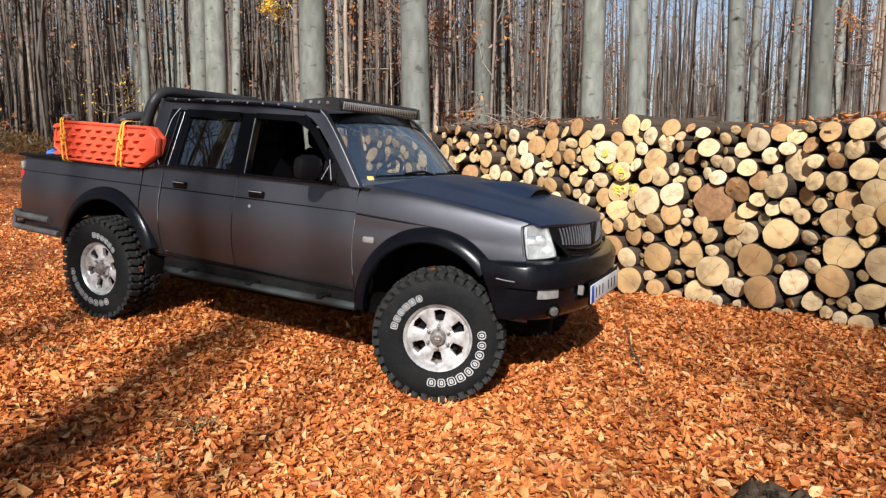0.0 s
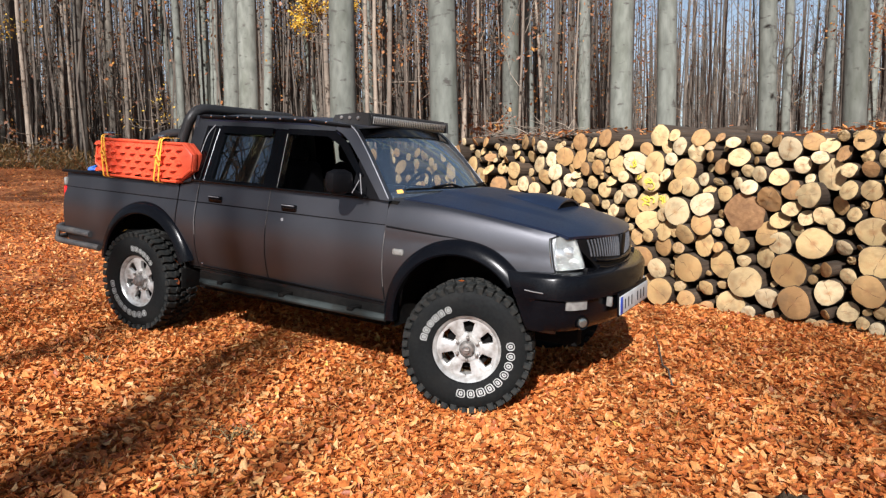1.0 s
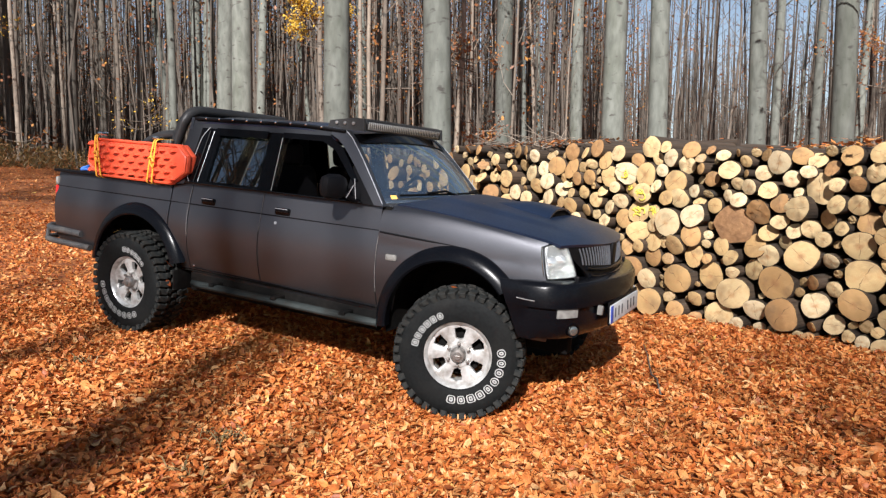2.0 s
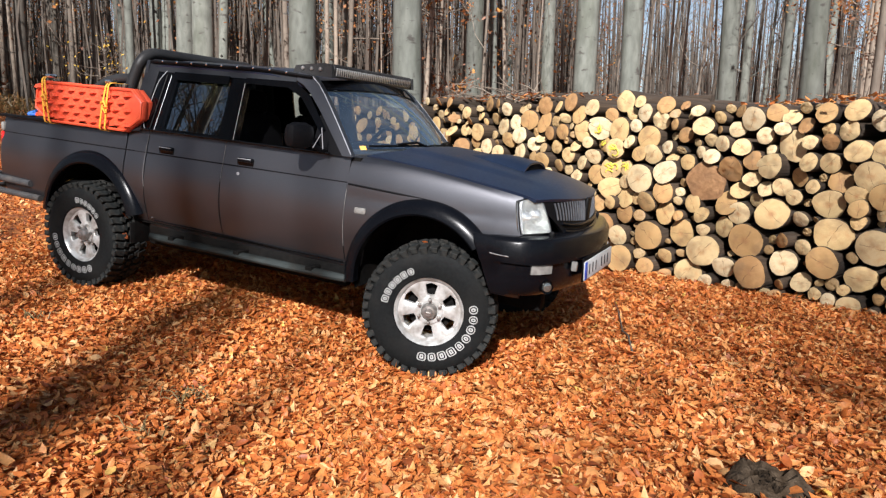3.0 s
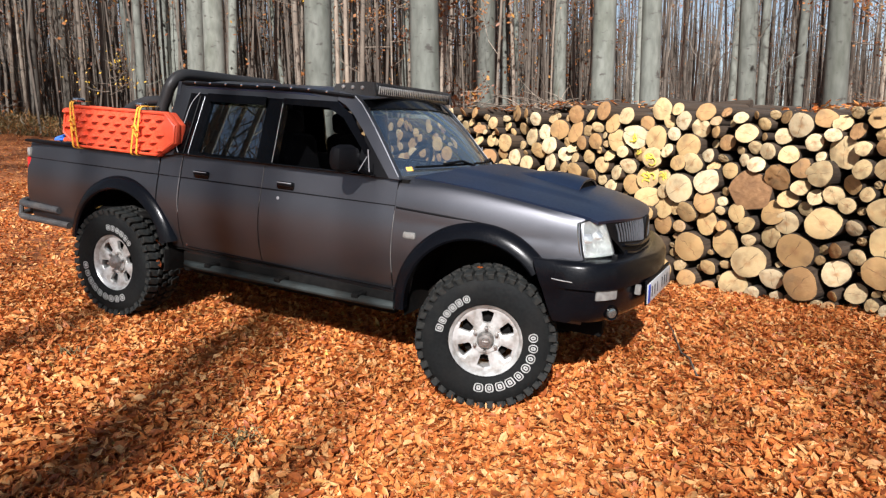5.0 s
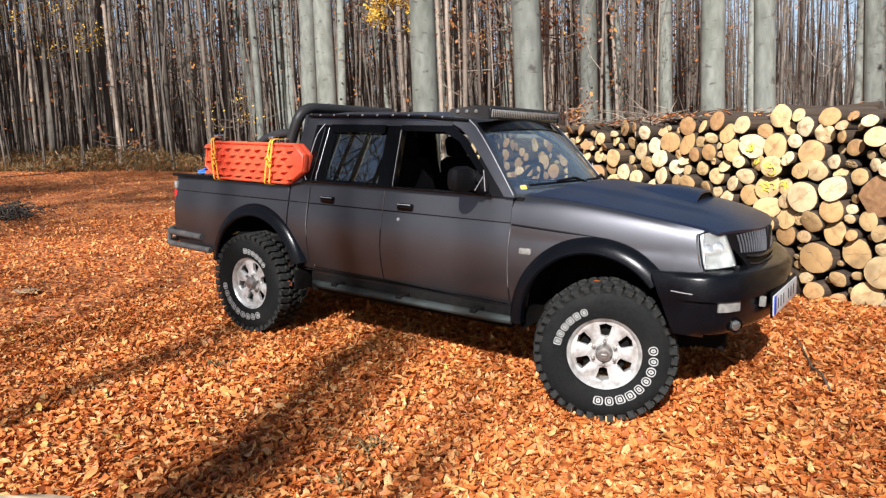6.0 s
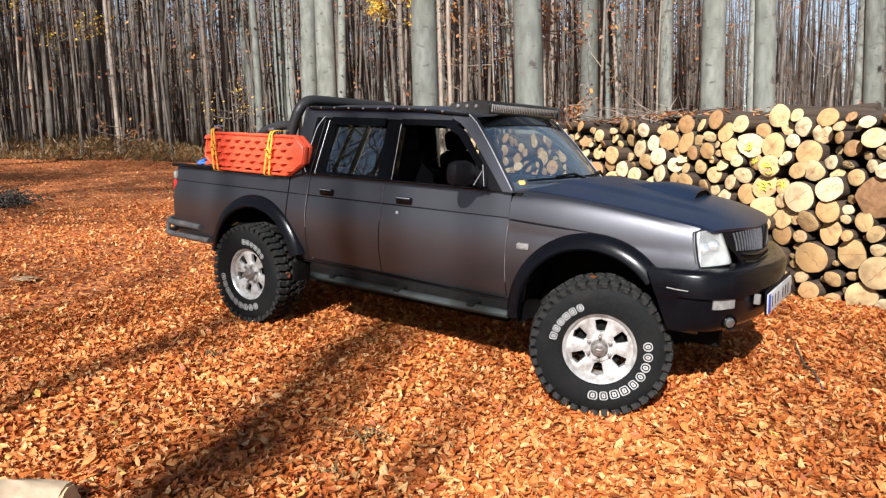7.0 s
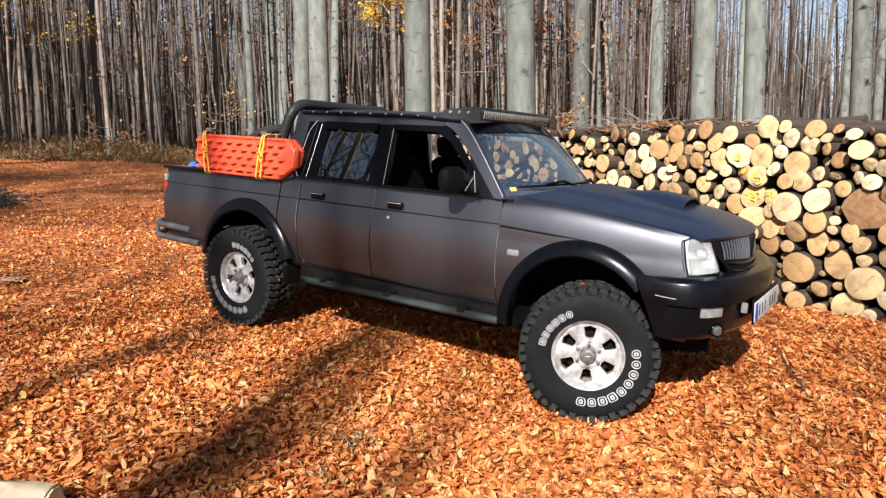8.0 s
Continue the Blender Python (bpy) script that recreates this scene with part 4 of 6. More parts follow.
# cabin
part("cab_floor", box((1.4, 0, 0.60), (1.95, 1.5, 0.04)), M_DARK, truck)
part("firewall", box((2.36, 0, 0.93), (0.05, 1.5, 0.66)), M_DARK, truck)
part("dashboard", box((2.20, 0, 1.21), (0.42, 1.42, 0.13), 0.05), M_DASH, truck)
part("steering_wheel", add_tube(bmesh.new(), [Vector((1.86 + 0.08 * math.sin(a), 0.36 + 0.185 * math.cos(a), 1.25 + 0.17 * math.sin(a))) for a in np.linspace(0, 2 * math.pi, 25)], 0.016, 8, caps=False), M_PLASTIC, truck)
part("steering_column", tube([(1.86, 0.36, 1.25), (2.1, 0.36, 1.16)], 0.035, 8), M_PLASTIC, truck)
for y in (-0.36, 0.36):
    seat = part("front_seat", box((1.52, y, 0.86), (0.5, 0.5, 0.18), 0.06), M_SEAT, truck, "dark fabric front seat")
    part("backrest", box((1.27, y, 1.17), (0.14, 0.48, 0.58), 0.06, Matrix.Rotation(-0.2, 3, "Y")), M_SEAT, seat)
    part("headrest", box((1.19, y, 1.535), (0.10, 0.27, 0.17), 0.045, Matrix.Rotation(-0.15, 3, "Y")), M_SEAT, seat)
bench = part("rear_bench", box((0.80, 0, 0.86), (0.45, 1.36, 0.18), 0.06), M_SEAT, truck, "dark fabric rear bench")
part("backrest", box((0.58, 0, 1.15), (0.12, 1.36, 0.55), 0.05, Matrix.Rotation(-0.1, 3, "Y")), M_SEAT, bench)
for y in (-0.4, 0.4):
    part("headrest", box((0.545, y, 1.50), (0.09, 0.26, 0.15), 0.04), M_SEAT, bench)
part("roof_lining", sheet(lambda u, v: roof(0.03 + 0.94 * u, 0.03 + 0.9 * v) - Vector((0, 0, 0.045)), 10, 8, 0.006), M_DASH, truck)

# underbody
part("chassis_rail", box((1.3, -0.42, 0.52), (4.5, 0.09, 0.14), 0.01), M_DARK, truck)
part("chassis_rail", box((1.3, 0.42, 0.52), (4.5, 0.09, 0.14), 0.01), M_DARK, truck)
part("engine_bay_tray", box((2.95, 0, 0.60), (1.05, 0.66, 0.3), 0.05), M_DARK, truck)
part("rear_axle", tube([(0, -0.62, 0.41), (0, -0.12, 0.41), (0, -0.1, 0.41), (0, 0.1, 0.41), (0, 0.12, 0.41), (0, 0.62, 0.41)], [0.045, 0.05, 0.13, 0.13, 0.05, 0.045], 12), M_DARK, truck)
part("front_axle", tube([(2.96, -0.60, 0.41), (2.96, 0.60, 0.41)], 0.04, 10), M_DARK, truck)
for s in (-1, 1):
    part("leaf_spring", tube([(-0.65, s * 0.55, 0.55), (-0.3, s * 0.55, 0.42), (0, s * 0.55, 0.37), (0.3, s * 0.55, 0.42), (0.62, s * 0.55, 0.52)], 0.03, 6), M_DARK, truck)
    part("mud_flap", box((0.49, s * 0.70, 0.50), (0.012, 0.26, 0.15), 0.003), M_DARK, truck)


# wheels: the outer face looks along -y of the wheel's own frame
TYRE_W = 0.285


def tyre_mesh():
    h = TYRE_W / 2
    prof = [(0.205, h - 0.03), (0.214, h - 0.008), (0.250, h + 0.004), (0.315, h + 0.006), (0.352, h - 0.002), (0.378, h - 0.022), (0.386, h - 0.05)]
    prof = [(r, -y) for r, y in prof] + [(0.388, 0.0)] + prof[::-1]
    return lathe(prof, 64)


def block_mesh(name, size, bevel):
    bm = box((0, 0, 0), size, bevel)
    me = bpy.data.meshes.new(name)
    bm.to_mesh(me)
    bm.free()
    me.materials.append(M_TREAD)
    return me


LUG_TOP, LUG_EDGE = block_mesh("tread_block", (0.024, 0.078, 0.046), 0.005), block_mesh("tread_block", (0.024, 0.040, 0.036), 0.004)
LUG_SIDE = [block_mesh("shoulder_lug", (0.034 + 0.020 * k, 0.016, 0.040), 0.004) for k in (0, 1)]


def tread(w):
    """Tread blocks in three rows, with shoulder lugs that wrap on to the sidewalls."""
    h, n = TYRE_W / 2, 40

    def put(name, me, a, at, turn):
        o = new(name, me)
        o.parent = w
        o.matrix_local = Matrix.Rotation(-a, 4, "Y") @ Matrix.Translation(at) @ turn

    for k in range(n):
        for s in (-1, 1):
            a = 2 * math.pi * (k + (0.5 if s > 0 else 0)) / n
            put("tread_block", LUG_TOP, a, (0.3945 - 0.004 * (k % 3), s * (h - 0.045), 0), Matrix.Rotation(s * 0.16, 4, "Z") @ Matrix.Rotation(s * 0.2, 4, "X"))
            put("shoulder_lug", LUG_SIDE[k % 2], a, (0.380 - 0.009 * (k % 2), s * (h - 0.007), 0), Matrix.Rotation(s * 0.28, 4, "Z"))
        for row, y in enumerate((-0.052, 0.0, 0.052)):
            put("tread_block", LUG_EDGE, 2 * math.pi * (k + 0.33 * row) / n, (0.396, y, 0), Matrix.Rotation(0.4 * (row - 1), 4, "X"))


def glyph_blocks(start, stop, count, r0=0.243, r1=0.296, seed=0):
    """Outlined white blocks of uneven width along the sidewall, in place of its lettering."""
    y = -(TYRE_W / 2 + 0.0075)
    g = random.Random(seed)
    bm = bmesh.new()

    def at(a, r):
        return Vector((r * math.cos(a), y, r * math.sin(a)))

    step = abs(radians(stop - start)) / count
    for k in range(count):
        mid = radians(start + (stop - start) * (k + 0.5) / count)
        w, rm, hr = step * g.uniform(0.38, 0.46), (r0 + r1) / 2, (r1 - r0) / 2
        square = g.choice((0.45, 0.6, 0.9))
        ring = [(math.copysign(abs(math.cos(t)) ** square, math.cos(t)), math.copysign(abs(math.sin(t)) ** square, math.sin(t))) for t in (2 * math.pi * (i + 0.5) / 14 for i in range(14))]
        for big, small in ((1.0, 0.72), (0.44, 0.12)):
            vo = [bm.verts.new(at(mid + w * big * c, rm + hr * (big + 0.12 * (big < 1)) * q)) for c, q in ring]
            vi = [bm.verts.new(at(mid + w * small * c, rm + hr * (small + 0.10) * q)) for c, q in ring]
            for i in range(14):
                j = (i + 1) % 14
                bm.faces.new((vo[i], vo[j], vi[j], vi[i]))
    bmesh.ops.solidify(bm, geom=bm.faces[:], thickness=0.003)
    return bm


def rim_parts(parent):
    face = -0.085
    barrel = lathe([(0.218, 0.11), (0.205, 0.09), (0.19, 0.02), (0.188, -0.06), (0.196, -0.10), (0.212, -0.118), (0.222, -0.126), (0.226, -0.118), (0.222, -0.10), (0.215, 0.0), (0.222, 0.11)], 48)
    rim = part("rim", barrel, M_ALLOY, parent, "weathered silver alloy rim with six broad spokes")
    rim = parent
    # six broad spokes with tapering windows between them
    for k in range(6):
        a0 = radians(60 * k)
        bm = bmesh.new()

        def pt(r, da, y):
            return Vector((r * math.cos(a0 + da), y, r * math.sin(a0 + da)))

        outline = []
        for r, half in ((0.05, 0.524), (0.096, 0.522), (0.103, 0.31), (0.135, 0.30), (0.170, 0.295), (0.178, 0.515), (0.197, 0.524)):
            outline.append((r, half, face - 0.012 * smoothstep((r - 0.06) / 0.1) + 0.0))
        rings = []
        for r, half, y in outline:
            row = [pt(r, half * q, y + 0.010 * abs(q) ** 2) for q in (-1, -0.8, -0.4, 0, 0.4, 0.8, 1)]
            row += [pt(r, half * q, y + 0.035) for q in (1, 0, -1)]
            rings.append(row)
        part("spoke", add_rings(bm, rings), M_ALLOY, rim)
    part("hub_plate", lathe([(0.0001, face - 0.004), (0.05, face - 0.004), (0.060, face - 0.012), (0.080, face - 0.010), (0.085, face + 0.03), (0.0001, face + 0.03)], 36), M_ALLOY, rim)
    part("locking_hub", lathe([(0.0001, face - 0.056), (0.021, face - 0.056), (0.025, face - 0.046), (0.038, face - 0.044), (0.047, face - 0.03), (0.050, face - 0.005), (0.0001, face - 0.005)], 24), M_STEEL, rim, "dull steel locking hub")
    part("hub_dial", box((0, face - 0.056, 0), (0.034, 0.01, 0.010), 0.003), M_STEEL, rim)
    for k in range(6):
        a = radians(60 * k + 30)
        part("wheel_nut", lathe([(0.0001, face - 0.032), (0.010, face - 0.030), (0.013, face - 0.005), (0.013, face)], 6, (0.069 * math.cos(a), 0, 0.069 * math.sin(a))), M_STEEL, rim)
    part("brake_drum", lathe([(0.0001, -0.02), (0.15, -0.02), (0.155, 0.08), (0.0001, 0.08)], 30), M_DARK, parent, "dark rusty brake drum")
    for o in parent.children:
        if o.name.split(".")[0] in ("rim", "spoke", "brake_drum"):
            o.data.transform(Matrix.Diagonal((0.96, 1, 0.96, 1)))


def wheel(m, turn):
    w = new("wheel")
    w.parent = truck
    w["label"] = "all-terrain wheel with white sidewall markings"
    w.matrix_local = m @ Matrix.Rotation(radians(turn), 4, "Y")
    part("tyre", tyre_mesh(), M_RUBBER, w, "muddy all-terrain tyre with chunky lugs")
    tread(w)
    part("sidewall_marking", glyph_blocks(172, 112, 6, 0.247, 0.290, 2), M_WHITE, w, "white outlined sidewall blocks")
    part("sidewall_marking", glyph_blocks(18, -100, 9, seed=5), M_WHITE, w, "white outlined sidewall blocks")
    rim_parts(w)
    return w


steer = radians(19)
wheel(pose(0.0, -0.735, 0.41), 75)
wheel(pose(0.0, 0.722, 0.41, 0, 0, 180), 20)
wheel(Matrix.Translation((2.945, -0.735, 0.418)) @ Matrix.Rotation(steer, 4, "Z"), 0)
wheel(Matrix.Translation((2.96, 0.735, 0.41)) @ Matrix.Rotation(steer + math.pi, 4, "Z"), 40)

# recovery boards strapped to the bed rail
board = thing("recovery_board", "orange-red plastic recovery boards strapped on edge to the bed rail", "recovery board", m=TRUCK)


def board_outline(grow=0.0):
    x0, x1, z0, z1 = -0.555 - grow, 0.60 + grow, 1.232 - grow, 1.545 + grow
    c = 0.10
    return [(x0 + c * 1.4, z0), (x1 - c * 1.7, z0), (x1 - c * 0.1, z0 + c), (x1, z1 - c * 0.8), (x1 - c * 0.9, z1), (x0 + c * 1.2, z1), (x0 + c * 0.2, z1 - c * 0.7), (x0, z0 + c * 0.9)]


for k, y in enumerate((-0.815, -0.765)):
    slab = plate(board_outline(-0.004 * k), lambda x, z: Vector((x, y, z)), (0, 0.042, 0))
    bmesh.ops.bevel(slab, geom=slab.edges[:], offset=0.006, segments=2, affect="EDGES", profile=0.5)
    layer = part("board", slab, M_BOARD, board)
    if k == 0:
        rim_path = [Vector((x, y - 0.004, z)) for x, z in board_outline(-0.012)]
        part("raised_rim", add_tube(bmesh.new(), rim_path + rim_path[:1], 0.011, 6), M_BOARD, layer)
        for row in range(5):
            for col in range(9):
                x, z = -0.50 + 0.118 * col + 0.055 * (row % 2), 1.285 + 0.053 * row
                if x > 0.47:
                    continue
                bm = bmesh.new()
                lo = [Vector((x - 0.046, y, z - 0.010)), Vector((x, y, z - 0.020)), Vector((x + 0.046, y, z - 0.010)), Vector((x + 0.014, y, z + 0.020)), Vector((x - 0.014, y, z + 0.020))]
                hi = [p * 1.0 + Vector(((x - p.x) * 0.45, -0.030, (z - p.z) * 0.3 - 0.004)) for p in lo]
                add_rings(bm, [lo, hi])
                part("cleat", bm, M_BOARD, layer, smooth=0)
        for x, z in ((-0.35, 1.253), (-0.02, 1.253), (0.30, 1.253), (-0.30, 1.537), (0.02, 1.537), (0.30, 1.537), (-0.588, 1.40)):
            part("hand_slot", box((x, y - 0.002, z), (0.085 if z != 1.40 else 0.02, 0.006, 0.02 if z != 1.40 else 0.08), 0.004), M_DARK, layer)
for x, lean in ((-0.40, 0.02), (0.25, -0.03)):
    strap = thing("strap", "yellow-orange webbing strap round the recovery boards", "strap", "straps round the boards", m=TRUCK)
    for dx in (-0.028, 0.026):
        loop = [Vector((x + dx + lean, -0.70, 1.22)), Vector((x + dx + lean, -0.848, 1.222)), Vector((x + dx * 0.8, -0.852, 1.40)), Vector((x + dx * 0.4 - lean, -0.845, 1.568)), Vector((x + dx - lean, -0.70, 1.572))]
        path = rounded(loop, 0.03, 3)
        bm = bmesh.new()
        rings = [[p + Vector((-0.008, 0, 0)), p + Vector((0.008, 0, 0)), p + Vector((0.008, 0.003, 0.002)), p + Vector((-0.008, 0.003, 0.002))] for p in path]
        part("webbing", add_rings(bm, rings), M_STRAP, strap)
    part("knot", tube([(x - 0.03, -0.856, 1.42), (x + 0.012, -0.862, 1.435), (x + 0.03, -0.858, 1.40), (x - 0.004, -0.862, 1.392), (x + 0.02, -0.858, 1.352)], [0.007, 0.011, 0.011, 0.010, 0.006], 6), M_STRAP, strap, "knotted strap end")
    part("buckle", box((x + 0.01, -0.80, 1.58), (0.05, 0.07, 0.028), 0.006), M_CHROME, strap)
blue = thing("blue_strap", "crumpled blue webbing strap on the bed rail", "strap", m=TRUCK)
part("webbing", tube([(-0.74, -0.70, 1.25), (-0.72, -0.76, 1.275), (-0.69, -0.70, 1.30), (-0.66, -0.76, 1.29), (-0.64, -0.72, 1.26)], 0.010, 6), M_BLUE, blue)
part("webbing", tube([(-0.76, -0.74, 1.262), (-0.70, -0.78, 1.265), (-0.65, -0.74, 1.27)], 0.009, 6), M_BLUE, blue)

# ---------------------------------------------------------------- log pile
# Along the pile's face: metres from its origin, height, radius; one list a course or block.
PILE_O, PILE_D, PILE_BACK = Vector((0, 4.336, 0)), Vector((1, -0.422, 0)).normalized(), Vector((0.422, 1, 0)).normalized()
TOP_LEFT = [(0.64, 2.00, 0.060), (0.94, 1.98, 0.059), (1.12, 1.97, 0.080), (1.02, 1.85, 0.059), (1.78, 1.93, 0.117), (1.46, 1.83, 0.085), (1.97, 1.92, 0.068), (2.14, 1.85, 0.087), (1.65, 1.78, 0.056), (1.24, 1.76, 0.065), (1.54, 1.72, 0.056), (1.73, 1.71, 0.048), (2.69, 1.88, 0.114), (2.89, 1.86, 0.069), (3.11, 1.90, 0.104), (3.21, 1.76, 0.109), (3.38, 1.84, 0.101), (3.59, 1.76, 0.082), (3.75, 1.89, 0.115), (3.94, 1.88, 0.067), (3.83, 1.76, 0.068), (4.02, 1.77, 0.106), (4.21, 1.84, 0.104), (4.17, 1.69, 0.099)]
UPPER_LEFT = [(2.03, 1.65, 0.135), (2.23, 1.70, 0.093), (2.46, 1.72, 0.130), (2.70, 1.69, 0.127), (2.83, 1.57, 0.082), (3.03, 1.73, 0.062), (1.39, 1.61, 0.086), (1.68, 1.58, 0.112), (1.60, 1.46, 0.091), (1.82, 1.41, 0.104), (2.19, 1.49, 0.100), (2.37, 1.54, 0.105), (2.59, 1.58, 0.058), (2.67, 1.51, 0.064), (2.57, 1.44, 0.091), (2.36, 1.35, 0.112)]
UPPER_MID = [(3.01, 1.58, 0.099), (3.28, 1.58, 0.121), (3.49, 1.62, 0.142), (3.72, 1.60, 0.139), (3.92, 1.64, 0.074), (4.07, 1.52, 0.134), (2.88, 1.41, 0.088), (3.05, 1.49, 0.050), (3.16, 1.43, 0.067), (3.35, 1.47, 0.072), (3.51, 1.45, 0.095), (3.69, 1.41, 0.117), (3.85, 1.48, 0.074), (3.07, 1.33, 0.099), (2.74, 1.26, 0.096), (2.92, 1.21, 0.088), (3.24, 1.25, 0.098), (3.39, 1.32, 0.096), (3.97, 1.36, 0.091), (4.11, 1.35, 0.112)]
MID_LEFT = [(3.38, 1.13, 0.115), (3.61, 1.21, 0.142), (3.80, 1.21, 0.093), (3.60, 1.00, 0.131), (3.77, 1.07, 0.076), (3.97, 1.11, 0.154), (3.77, 0.91, 0.117), (3.91, 0.90, 0.069), (3.63, 0.84, 0.077), (4.05, 0.88, 0.114), (4.23, 0.99, 0.111), (3.76, 0.74, 0.118), (3.47, 0.83, 0.097)]
TOP_RIGHT = [(4.40, 1.83, 0.054), (4.57, 1.77, 0.063), (4.69, 1.79, 0.047), (4.75, 1.71, 0.072), (4.47, 1.73, 0.048), (4.34, 1.65, 0.065), (4.62, 1.63, 0.105), (4.42, 1.55, 0.092), (4.68, 1.50, 0.068), (4.82, 1.47, 0.093), (5.01, 1.44, 0.101), (4.93, 1.60, 0.086), (5.07, 1.69, 0.130), (5.26, 1.74, 0.097), (5.38, 1.70, 0.087), (5.21, 1.54, 0.084), (5.35, 1.60, 0.068), (5.51, 1.63, 0.085), (5.67, 1.73, 0.102), (5.70, 1.59, 0.070), (5.84, 1.58, 0.096)]
UPPER_RIGHT = [(5.41, 1.45, 0.154), (5.24, 1.42, 0.054), (5.57, 1.49, 0.076), (5.72, 1.49, 0.074), (5.58, 1.32, 0.095), (5.74, 1.32, 0.102), (5.94, 1.42, 0.113), (6.12, 1.41, 0.124), (6.06, 1.66, 0.106), (6.22, 1.56, 0.087), (6.21, 1.72, 0.095), (6.34, 1.78, 0.068), (6.35, 1.64, 0.085), (6.36, 1.50, 0.073), (6.27, 1.44, 0.056), (6.30, 1.31, 0.100)]
MID_RIGHT = [(4.26, 1.43, 0.082), (4.30, 1.32, 0.060), (4.47, 1.29, 0.092), (4.59, 1.39, 0.064), (4.72, 1.35, 0.089), (4.91, 1.24, 0.144), (5.11, 1.32, 0.105), (5.27, 1.28, 0.138), (5.11, 1.16, 0.086), (5.23, 1.08, 0.085), (5.36, 1.10, 0.093), (5.49, 1.19, 0.101), (5.63, 1.12, 0.071), (5.81, 1.17, 0.111), (6.05, 1.22, 0.148), (6.33, 1.12, 0.113)]
LOWER_RIGHT = [(4.28, 1.19, 0.138), (4.64, 1.11, 0.202), (5.00, 1.05, 0.092), (5.48, 1.02, 0.082), (5.75, 0.98, 0.155), (5.96, 1.06, 0.100), (6.16, 1.06, 0.133), (5.99, 0.96, 0.087), (6.16, 0.93, 0.076), (4.37, 1.00, 0.049), (4.52, 0.90, 0.092), (4.64, 0.80, 0.086), (4.85, 0.92, 0.125), (5.01, 0.84, 0.123), (5.31, 0.86, 0.164), (5.53, 0.83, 0.087), (5.98, 0.85, 0.073), (4.23, 0.78, 0.118), (4.40, 0.77, 0.055)]
LOW_COURSE = [(5.81, 0.73, 0.183), (6.13, 0.66, 0.176), (6.39, 0.85, 0.182), (4.09, 0.54, 0.166), (4.43, 0.60, 0.143), (4.84, 0.70, 0.105), (4.67, 0.66, 0.064), (5.10, 0.60, 0.189), (5.43, 0.64, 0.084), (5.57, 0.59, 0.087), (4.68, 0.46, 0.162), (5.43, 0.44, 0.139), (5.76, 0.49, 0.162), (6.04, 0.39, 0.143), (4.30, 0.36, 0.090), (3.73, 0.50, 0.113)]
FOOT_COURSE = [(3.79, 0.27, 0.148), (4.09, 0.23, 0.092), (4.28, 0.16, 0.074), (4.54, 0.24, 0.132), (4.89, 0.33, 0.111), (4.74, 0.18, 0.070), (4.95, 0.17, 0.053), (5.18, 0.32, 0.169), (5.43, 0.25, 0.060), (5.59, 0.29, 0.102), (5.41, 0.15, 0.065), (5.73, 0.22, 0.067), (5.84, 0.19, 0.071), (5.94, 0.29, 0.056), (5.99, 0.16, 0.103), (6.18, 0.24, 0.059), (6.17, 0.14, 0.055), (6.37, 0.22, 0.146), (6.27, 0.39, 0.094), (6.41, 0.51, 0.092)]
rng = random.Random(11)
LOG_LEN = 2.1


